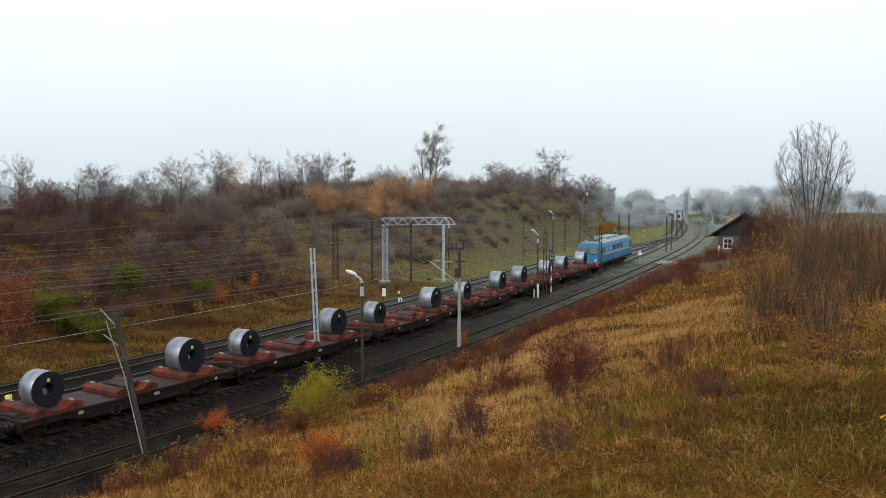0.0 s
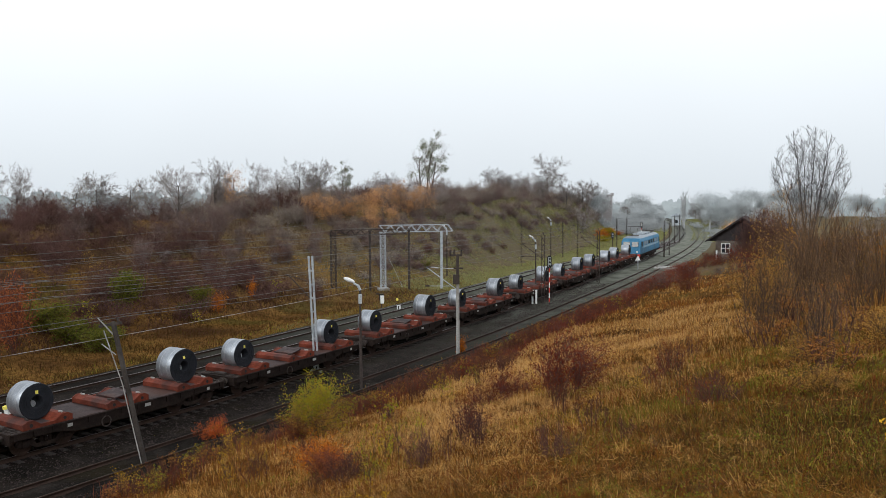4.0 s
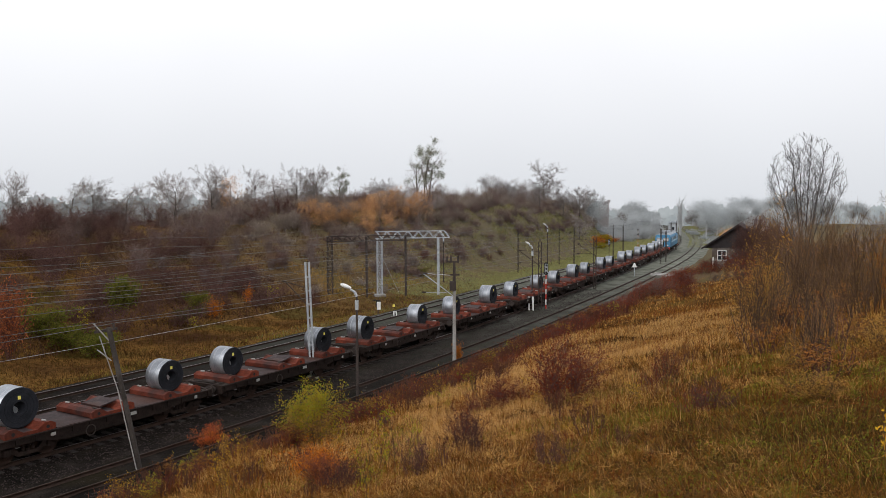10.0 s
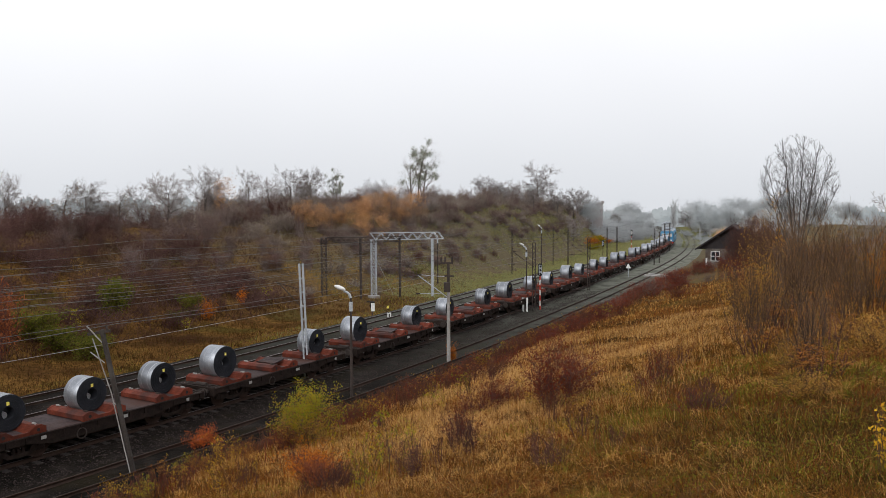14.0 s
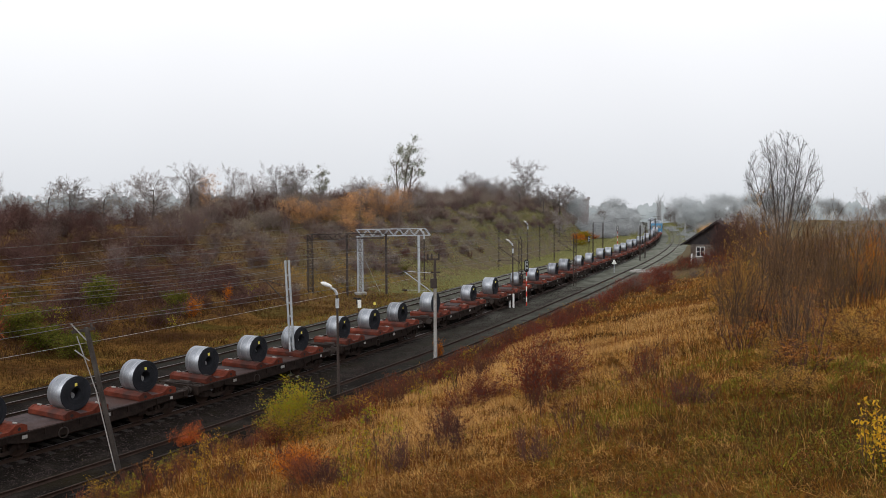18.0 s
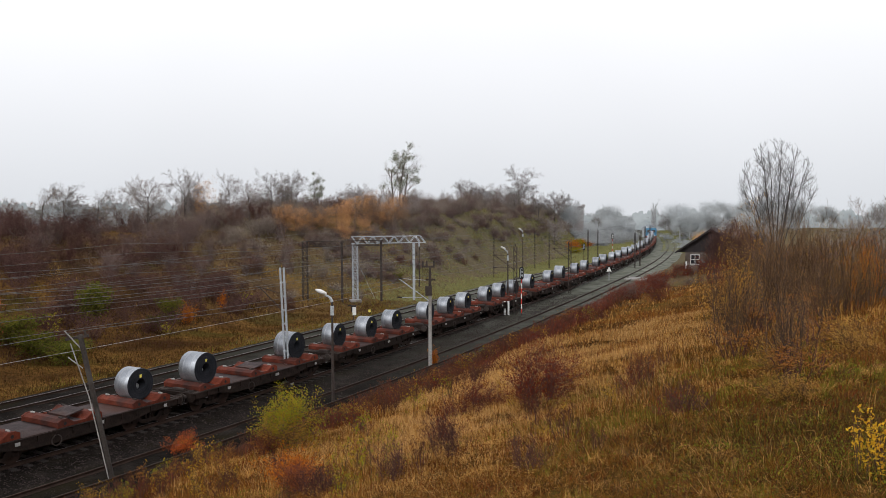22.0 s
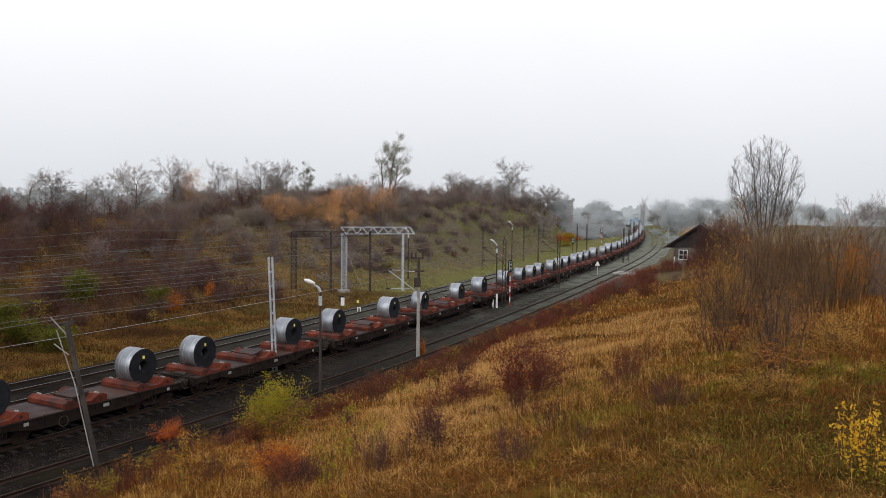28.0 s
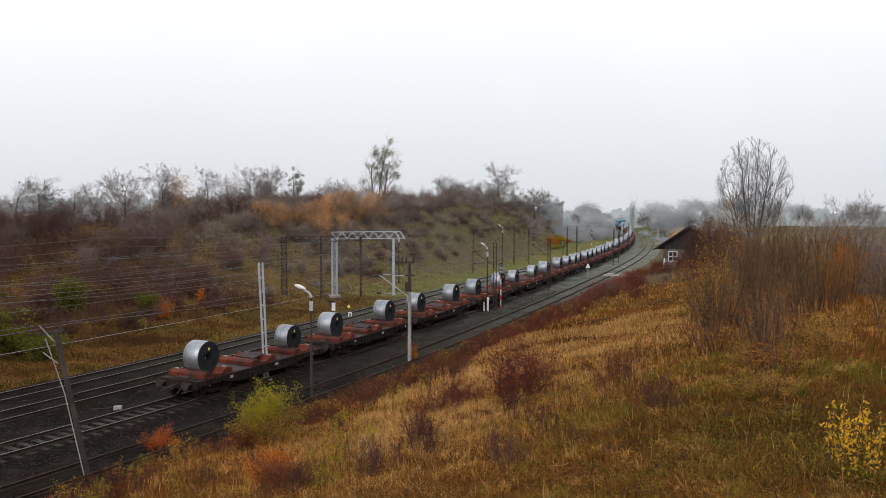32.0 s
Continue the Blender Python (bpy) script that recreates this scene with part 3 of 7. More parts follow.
def build_wagon():
    w = empty("coil_wagon", pose(0, 0, 0), "grimy flat coil wagon with red oxide cradles", "wagon", "wagons of the train")
    # underframe
    f = Shape()
    f.box(-0.32, 0.32, -5.3, 5.3, 0.86, 1.12)
    for y in (-4.6, -3.4, -1.9, 0, 1.9, 3.4, 4.6):
        f.box(-1.28, 1.28, y - 0.08, y + 0.08, 0.92, 1.12)
    part("underframe", f.mesh("underframe", M_FRAME), w)
    for sx in (-1, 1):
        q = Shape()
        # fish-bellied side sill with flanges, ribs and rope hooks
        ring = [(-5.38, 1.20), (-5.38, 0.92), (-3.6, 0.92), (-2.4, 0.70), (2.4, 0.70), (3.6, 0.92), (5.38, 0.92), (5.38, 1.20)]
        q.prism(ring, -0.02, 0.02, Matrix(((0, 0, 1, sx * 1.31), (1, 0, 0, 0), (0, 1, 0, 0), (0, 0, 0, 1))))
        q.box(sx * 1.31 - 0.07, sx * 1.31 + 0.07, -5.38, 5.38, 1.17, 1.21)
        for y in np.linspace(-5.2, 5.2, 14):
            q.box(sx * 1.345 - 0.035, sx * 1.345 + 0.035, y - 0.04, y + 0.04, 0.94, 1.17)
        part("side_sill", q.mesh("side_sill", M_FRAME), w)
        for y, wd in ((-2.9, 0.22), (0.9, 0.3), (4.4, 0.16)):
            part("lettering_panel", Shape().box(sx * 1.385 - 0.005, sx * 1.385 + 0.005, y - wd / 2, y + wd / 2, 0.98, 1.12).mesh("lettering_panel", M_CONCRETE), w, None, "pale bars of worn stencilled lettering")
        for y in (-1.2, 1.3):
            part("hand_brake_wheel" if y < 0 else "air_tank", (Shape().revolve([(0.20, -0.02), (0.24, -0.02), (0.24, 0.02), (0.20, 0.02)], 16, "Y") if y < 0 else Shape().tube((0, -0.4, 0), (0, 0.4, 0), 0.16, sides=12)).mesh("fitting", M_FRAME if y > 0 else M_DARKMETAL), w, pose(sx * (1.36 if y < 0 else 1.0), y, 0.80 if y < 0 else 0.72, 0, 0, 90 if y < 0 else 0))
    # end beams, buffers, couplings
    for sy in (-1, 1):
        e = Shape().box(-1.33, 1.33, sy * 5.40 - 0.06, sy * 5.40 + 0.06, 0.82, 1.24, 0.02)
        part("end_beam", e.mesh("end_beam", M_FRAME), w)
        for sx in (-1, 1):
            b = Shape().tube((sx * 0.87, sy * 5.44, 1.04), (sx * 0.87, sy * 5.68, 1.04), 0.115, 0.09, 12).tube((sx * 0.87, sy * 5.68, 1.04), (sx * 0.87, sy * 5.82, 1.04), 0.075, sides=12)
            b.tube((sx * 0.87, sy * 5.82, 1.04), (sx * 0.87, sy * 5.86, 1.04), 0.235, 0.22, 16)
            part("buffer", b.mesh("buffer", M_DARKMETAL), w)
        h = Shape().tube((0, sy * 5.44, 1.0), (0, sy * 6.46, 0.93), 0.05, sides=8).box(-0.05, 0.05, sy * 5.84 - 0.12, sy * 5.84 + 0.12, 0.80, 0.98, 0.02)
        h.tube((0.32, sy * 5.44, 0.9), (0.30, sy * 5.76, 0.6), 0.03, sides=6)
        part("coupling", h.mesh("coupling", M_DARKMETAL), w)
    # open grating at both ends, grey deck plates, plank bays
    for sy in (-1, 1):
        g = Shape()
        for x in np.linspace(-1.2, 1.2, 5):
            g.box(x - 0.045, x + 0.045, sy * 5.10 - 0.26, sy * 5.10 + 0.26, 1.12, 1.205)
        for y in (-0.22, 0.0, 0.22):
            g.box(-1.22, 1.22, sy * 5.10 + y - 0.03, sy * 5.10 + y + 0.03, 1.13, 1.225)
        g.tube((-0.9, sy * 5.10 - 0.2, 1.24), (0.9, sy * 5.10 + 0.2, 1.24), 0.03, sides=6)
        g.tube((-0.2, sy * 5.10, 1.26), (0.5, sy * 5.10, 1.26), 0.11, sides=10)
        part("end_grating", g.mesh("end_grating", M_DARKMETAL), w)
    for y0, y1 in ((-2.66, -1.10), (1.10, 2.66)):
        part("deck_plate", Shape().box(-1.30, 1.30, y0 + 0.01, y1 - 0.01, 1.18, DECK + 0.012, 0.01).mesh("deck_plate", M_DECK), w, None, "worn grey deck plate")
    # the deck under the cradles
    part("deck", Shape().box(-1.29, 1.29, -4.83, 4.83, 1.12, DECK - 0.03, 0.02).mesh("deck", M_DECK), w, None, "stained brown steel deck")
    # three cradles
    for y in (-3.75, 0.0, 3.75):
        c = empty_part("cradle", w, pose(0, y, DECK))
        for sx in (-1, 1):
            s = Shape()
            ring = [(-1.06, 0.0), (-1.06, 0.24), (-0.86, 0.34), (-0.60, 0.34), (-0.30, 0.13), (0.30, 0.13), (0.60, 0.34), (0.86, 0.34), (1.06, 0.24), (1.06, 0.0)]
            s.prism(ring, -0.05, 0.05, Matrix(((0, 0, 1, sx * 1.20), (1, 0, 0, 0), (0, 1, 0, 0), (0, 0, 0, 1))))
            sp = part("saddle_side", s.mesh("saddle_side", M_RED), c)
            for a in (-0.72, 0.72):
                hole = Shape().tube((sx * 1.25, 0, 0), (sx * 1.256, 0, 0), 0.075, sides=12)
                part("hole", hole.mesh("hole", M_BLACK), sp, pose(0, a, 0.15))
        for sy in (-1, 1):
            s = Shape()
            ring = [(sy * 0.60, 0.32), (sy * 0.86, 0.32), (sy * 1.06, 0.22), (sy * 1.06, 0.02), (sy * 0.16, 0.02), (sy * 0.28, 0.10)]
            s.prism(ring, -1.148, 1.148, Matrix(((0, 0, 1, 0), (1, 0, 0, 0), (0, 1, 0, 0), (0, 0, 0, 1))))
            part("saddle_ramp", s.mesh("saddle_ramp", M_RED), c)
            for sx in (-1, 1):
                t = Shape().box(sx * 0.95 - 0.13, sx * 0.95 + 0.13, sy * 0.73 - 0.04, sy * 0.73 + 0.04, 0.335, 0.385, 0.02)
                part("wedge_bar", t.mesh("wedge_bar", M_CONCRETE if sx * sy > 0 else M_DARKMETAL), c, None, "pale wedge bar")
        part("trough_plate", Shape().box(-1.14, 1.14, -0.24, 0.24, 0.02, 0.09, 0.02).mesh("trough_plate", M_DECK), c)
    # loose grey bolster plate lying over the empty middle cradle
    q = Shape().box(-0.62, 0.62, -0.44, 0.44, 0, 0.05, 0.04).box(-0.64, 0.64, -0.47, -0.42, -0.03, 0.07)
    part("cover_plate", q.mesh("cover_plate", M_DECK), w, pose(0.12, 0.12, DECK + 0.33, 9, 0, 0), "loose grey plate over an empty cradle")
    for o in w.children:          # deck lowered to fit the camera's view
        o.location.z -= 0.18
    fm = bogie_frame()
    for y in (-3.75, 3.75):
        add_bogie(w, y, fm)
    return w


def empty_part(name, parent, m):
    ob = new(name)
    ob.empty_display_size = 0.1
    ob.parent = parent
    ob.matrix_basis = m
    return ob


def build_coil(r, half):
    """A coil of sheet steel on its side, axis across the wagon: origin at its underside."""
    c = empty("steel_coil", pose(0, 0, 0), "dull grey coil of sheet steel strapped on its cradle", "steel coil", "coils on the train")
    core = 0.26
    outer = Shape()
    outer.revolve([(core, -half), (r - 0.03, -half), (r, -half + 0.015), (r, half - 0.015), (r - 0.03, half), (core, half)], 48, "Y")
    outer.v = [(y, x, z + r) for x, y, z in outer.v]
    me = outer.mesh("winding", None, False)
    me.materials.append(M_STEEL)
    me.materials.append(M_STEELFACE)
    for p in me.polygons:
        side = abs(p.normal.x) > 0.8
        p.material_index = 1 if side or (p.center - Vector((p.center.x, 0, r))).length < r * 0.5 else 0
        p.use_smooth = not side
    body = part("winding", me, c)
    # spiral edges on both faces: raised rings
    for k, q in enumerate((0.42, 0.58, 0.74, 0.90)):
        g = Shape().revolve([(r * q - 0.012, -half - 0.012 + 0.004 * k), (r * q + 0.012, -half - 0.012), (r * q + 0.012, half + 0.012), (r * q - 0.012, half + 0.012)], 40, "Y")
        g.v = [(y, x, z + r) for x, y, z in g.v]
        part("edge_ring", g.mesh("edge_ring", M_STEELFACE), body)
    for x in (-half * 0.45, half * 0.45):
        g = Shape().revolve([(r + 0.001, x - 0.02), (r + 0.006, x - 0.02), (r + 0.006, x + 0.02), (r + 0.001, x + 0.02)], 40, "Y")
        g.v = [(y, x2, z + r) for x2, y, z in g.v]
        part("strap", g.mesh("strap", M_STRAP), c, None, "bright steel strap")
    # loose wrapping seen in the core, and a yellow tag
    part("core_sleeve", Shape().tube((-half - 0.02, -0.02, r - 0.10), (half * 0.4, -0.02, r - 0.14), 0.17, 0.15, 10).mesh("core_sleeve", M_STRAP), c, None, "pale packing in the core")
    part("tag", Shape().box(half + 0.012, half + 0.018, -0.06, 0.06, r * 1.42, r * 1.42 + 0.14).mesh("tag", M_TAG), c, None, "yellow paper tag")
    return c


WAGON = build_wagon()
COILS = [build_coil(0.82, 0.52), build_coil(0.74, 0.47), build_coil(0.79, 0.56)]
# lateness of the train against an even 6.45 m/s
LATE_T = [0, 1, 3, 6, 9, 13, 17, 21, 25, 28, 30, 32]
LATE = [0.4, 0.2, 0.05, -0.25, -0.6, -0.7, -0.85, -1.0, -0.5, 0.25, 0.75, 1.2]


def train_at(t, offset):
    """Place along the line of the point that stood offset metres along it when the clip began."""
    s = offset + 6.45 * t + float(np.interp(t, LATE_T, LATE))
    # short of 12 m the spacing is squeezed to fit the camera's view
    return s if s > 12 else 12 - (12 - s) * 0.89


TIMES = [float(t) for t in range(33)]
MOVING = []           # thing, offset along the line at the start, pose on its vehicle
THREE = {-8, -9, -10}


def build_train():
    rng = random.Random(4)
    first = True
    for k in range(4, -17, -1):
        off = 5.5 + PITCH * k
        w = WAGON if first else copy_thing(WAGON, pose(0, 0, 0))
        first = False
        if k in THREE:
            w["label"] = "grimy flat coil wagon loaded with three coils"
            for o in w.children:
                if o.name.startswith("cover_plate"):
                    bpy.data.objects.remove(o)
                    break
        if k == -16:
            w["label"] = "last flat coil wagon of the train"
        MOVING.append((w, off, pose(0, 0, 0)))
        for y in ((-3.75, 0, 3.75) if k in THREE else (-3.75, 3.75)):
            i = 1 if k in THREE else rng.choice((0, 0, 1, 2))
            used = USED.get(i)
            c = COILS[i] if not used else copy_thing(COILS[i], pose(0, 0, 0))
            USED[i] = True
            sink = {0: 0.135, 1: 0.125, 2: 0.13}[i]
            MOVING.append((c, off, pose(rng.uniform(-0.08, 0.08), y, DECK - 0.18 + sink)))


USED = {}
build_train()


def build_loco():
    """Six-axle electric locomotive, faded blue with a paler band."""
    e = empty("electric_locomotive", pose(0, 0, 0), "faded blue electric locomotive with pale blue band", "locomotive")
    body = Shape()
    sec = [(-1.46, 1.15), (-1.50, 1.35), (-1.50, 3.05), (-1.30, 3.45), (1.30, 3.45), (1.50, 3.05), (1.50, 1.35), (1.46, 1.15)]
    turn = Matrix(((1, 0, 0, 0), (0, 0, 1, 0), (0, 1, 0, 0), (0, 0, 0, 1)))
    body.prism(sec, -7.6, 7.6, turn)
    part("body", body.mesh("body", M_BLUE), e)
    for sy in (-1, 1):
        cab = Shape()
        a = [Vector((x, sy * 7.6, z)) for x, z in sec]
        b = [Vector((x * 0.93, sy * (9.0 if z < 2.3 else 8.75 - 0.28 * (z - 2.3)), z if z > 1.2 else 1.05)) for x, z in sec]
        k = len(sec)
        cab.add(a + b, [tuple(range(k - 1, -1, -1)), tuple(range(k, 2 * k))] + [(i, (i + 1) % k, k + (i + 1) % k, k + i) for i in range(k)])
        c = part("cab", cab.mesh("cab", M_BLUE), e)
        for sx in (-1, 1):
            part("windscreen", Shape().box(-0.5, 0.5, -0.02, 0.02, -0.36, 0.36, 0.02).mesh("windscreen", M_GLASS), c, pose(sx * 0.62, sy * 8.80, 2.62, sy * 14, 0, 0))
            part("headlight", Shape().tube((sx * 0.95, sy * 8.9, 1.5), (sx * 0.95, sy * 9.03, 1.5), 0.13, sides=12).mesh("headlight", M_WHITE), c)
            part("cab_window", Shape().box(sx * 1.49 - 0.02, sx * 1.49 + 0.02, sy * 7.9 - 0.3, sy * 7.9 + 0.3, 2.25, 2.95).mesh("cab_window", M_GLASS), c)
            part("cab_door", Shape().box(sx * 1.50 - 0.015, sx * 1.50 + 0.015, sy * 7.1 - 0.32, sy * 7.1 + 0.32, 1.25, 3.0).mesh("cab_door", M_BLUE), c)
            part("buffer", Shape().tube((sx * 0.87, sy * 9.0, 1.04), (sx * 0.87, sy * 9.5, 1.04), 0.11, sides=10).tube((sx * 0.87, sy * 9.5, 1.04), (sx * 0.87, sy * 9.56, 1.04), 0.25, sides=14).mesh("buffer", M_DARKMETAL), e)
        part("buffer_beam", Shape().box(-1.4, 1.4, sy * 9.0 - 0.08, sy * 9.0 + 0.08, 0.75, 1.18, 0.03).mesh("buffer_beam", M_REDPAINT), e)
    for sx in (-1, 1):
        part("band", Shape().box(sx * 1.505 - 0.008, sx * 1.505 + 0.008, -7.6, 7.6, 2.02, 2.30).mesh("band", M_LIGHTBLUE), e, None, "pale blue side band")
        for y in np.linspace(-5.6, 5.6, 7):
            v = part("side_vent", Shape().box(sx * 1.505 - 0.015, sx * 1.505 + 0.015, y - 0.55, y + 0.55, 2.42, 2.95).mesh("side_vent", M_ROOFGREY if abs(y) > 3 else M_GLASS), e)
        part("sole_bar", Shape().box(sx * 1.45 - 0.05, sx * 1.45 + 0.05, -8.8, 8.8, 0.95, 1.16).mesh("sole_bar", M_FRAME), e)
    part("roof", Shape().prism([(-1.3, 3.452), (-0.9, 3.72), (0.9, 3.72), (1.3, 3.452)], -7.8, 7.8, turn).mesh("roof", M_ROOFGREY), e)
    for y in (-2.2, 0.4, 2.6):
        part("roof_box", Shape().box(-0.8, 0.8, y - 0.8, y + 0.8, 3.70, 3.98, 0.08).mesh("roof_box", M_ROOFGREY), e)
    for sy in (-1, 1):
        p = Shape()
        lift = 1.25 if sy < 0 else 0.12
        for x in (-0.55, 0.55):
            p.tube((x * 0.5, sy * 5.6, 3.80), (x, sy * 6.9, 3.85 + lift * 0.55), 0.03, sides=6).tube((x, sy * 6.9, 3.85 + lift * 0.55), (x, sy * 5.8, 3.9 + lift), 0.025, sides=6)
        for d in (-0.15, 0.15):
            p.tube((-0.95, sy * 5.8 + d, 3.9 + lift), (0.95, sy * 5.8 + d, 3.9 + lift), 0.03, sides=6)
        p.box(-0.6, 0.6, sy * 6.2 - 0.8, sy * 6.2 + 0.8, 3.73, 3.81)
        part("pantograph", p.mesh("pantograph", M_DARKMETAL), e)
        b = Shape()
        for x in (-1.05, 1.05):
            b.box(x - 0.09, x + 0.09, sy * 5.0 - 2.3, sy * 5.0 + 2.3, 0.45, 0.72, 0.05)
        b.box(-1.0, 1.0, sy * 5.0 - 1.2, sy * 5.0 + 1.2, 0.5, 0.95)
        bo = part("bogie", b.mesh("bogie", M_FRAME), e)
        for a in (-1.75, 0, 1.75):
            for x in (-0.75, 0.75):
                part("wheel", WHEEL, bo, pose(x, sy * 5.0 + a, 0.46, 0, 0, 0 if x > 0 else 180))
    part("battery_box", Shape().box(-1.2, 1.2, -1.9, 1.9, 0.5, 0.96, 0.08).mesh("battery_box", M_FRAME), e)
    return e


MOVING.append((build_loco(), 5.5 + PITCH * 4 + PITCH / 2 + 9.4, pose(0, 0, 0)))


# ---------------------------------------------------------------- masts, lamps, signals, wires
M_MASTOLD = surface("blackened_old_mast", [(0.030, 0.025, 0.022), (0.062, 0.052, 0.046)], 2.0, 0.85, 0, 0.4, stains=(0.085, 0.075, 0.068))


def mast_pose(x, y, z=-0.35, lean_right=0.0, lean_back=0.0, turn=0.0):
    return pose(x, y, z, -lean_back, lean_right, 0) @ pose(0, 0, 0, 0, 0, turn)


def build_concrete_mast():
    """Old mast tilted to fit the camera's view: dark weathered post with a pale corner strip, rod and two short arms at
    its head.
    """
    t = empty("leaning_mast", mast_pose(-11.33, 31.1, -0.45, -9.6, -3), "dark concrete mast with a pale edge, tilted to fit the view", "mast")
    part("post", Shape().box(-0.08, 0.08, -0.08, 0.08, 0, 6.0, 0.03).mesh("post", M_MASTOLD), t)
    part("pale_rod", Shape().tube((-0.08, -0.12, 0.0), (-0.12, -0.12, 3.6), 0.024, sides=8).tube((-0.12, -0.12, 3.6), (-0.36, -0.12, 5.75), 0.022, sides=8).mesh("pale_rod", M_CONCRETE), t, None, "pale steel rod")
    part("arm", Shape().tube((-0.48, -0.1, 6.25), (0.0, 0, 5.35), 0.026, sides=6).mesh("arm", M_CONCRETE), t)
    part("arm", Shape().tube((-0.56, -0.1, 5.25), (-0.12, -0.1, 4.75), 0.022, sides=6).mesh("arm", M_CONCRETE), t)
    part("cross_bar", Shape().box(-0.55, 0.3, -0.05, 0.05, 5.86, 5.96).mesh("cross_bar", M_DARKMETAL), t)
    for x in (-0.45, 0.2):
        part("insulator", Shape().tube((x, 0, 5.96), (x, 0, 6.14), 0.055, 0.04, 8).mesh("insulator", M_DARKMETAL), t)


def build_channel_mast():
    """Galvanised mast of two channels with battens, and a cantilever arm."""
    t = empty("catenary_mast", mast_pose(-7.25, 47.8, -0.45, -1.8, -2), "pale galvanised twin-channel catenary mast", "mast", "catenary masts")
    for x in (-0.10, 0.10):
        s = Shape().box(x - 0.05, x + 0.05, -0.10, -0.085, 0, 7.1).box(x - 0.05, x - 0.035, -0.10, 0.10, 0, 7.1).box(x - 0.05, x + 0.05, 0.085, 0.10, 0, 7.1)
        part("channel", s.mesh("channel", M_GALV), t)
    for z in np.arange(0.6, 7.0, 0.8):
        part("batten", Shape().box(-0.15, 0.15, -0.112, -0.10, z, z + 0.10).mesh("batten", M_GALV), t)
    part("footing", Shape().box(-0.35, 0.35, -0.35, 0.35, -0.4, 0.35, 0.05).mesh("footing", M_CONCRETE), t)
    c = part("cantilever", Shape().tube((-0.1, 0, 4.6), (-1.45, 0.6, 5.95), 0.03, sides=6).tube((-0.1, 0, 5.6), (-1.45, 0.6, 5.95), 0.018, sides=6).mesh("cantilever", M_DARKMETAL), t)
    part("insulator", Shape().tube((-1.45, 0.6, 5.95), (-1.62, 0.68, 5.98), 0.05, sides=8).mesh("insulator", M_DARKMETAL), c)


def build_street_lamp(x, y, h, label, head=1.0):
    t = empty("lamp_post", mast_pose(x, y, -0.45), label, "lamp post", "lamp posts")
    part("pole", Shape().tube((0, 0, 0), (0, 0, h * 0.55), 0.085, 0.075, 10).tube((0, 0, h * 0.55), (0, 0, h), 0.065, 0.055, 10).mesh("pole", M_DARKMETAL), t)
    part("bracket", Shape().tube((0, 0, h - 0.05), (-0.10, 0, h + 0.20), 0.075, 0.07, 8).tube((-0.10, 0, h + 0.20), (-0.36, 0, h + 0.34), 0.06, 0.05, 8).mesh("bracket", M_GALV), t)
    prof = [(-0.28, 0.07, 0.05), (-0.42, 0.15, 0.10), (-0.62, 0.17, 0.12), (-0.78, 0.12, 0.08), (-0.86, 0.03, 0.03)]
    v, f, n = [], [], 10
    for u, w, d in prof:
        for i in range(n):
            a = 2 * math.pi * i / n
            v.append((u * head, w * head * math.cos(a), h + 0.40 + (-u - 0.28) * 0.35 + d * head * math.sin(a)))
    for j in range(len(prof) - 1):
        for i in range(n):
            f.append((j * n + i, j * n + (i + 1) % n, (j + 1) * n + (i + 1) % n, (j + 1) * n + i))
    f += [tuple(range(n)), tuple(range((len(prof) - 1) * n, len(prof) * n))]
    part("lamp_head", Shape().add(v, f).mesh("lamp_head", M_WHITE, True), t, None, "white lamp head")
    part("ballast_box", Shape().box(-0.09, 0.09, -0.08, 0.08, h - 0.75, h - 0.25, 0.02).mesh("ballast_box", M_GALV), t)


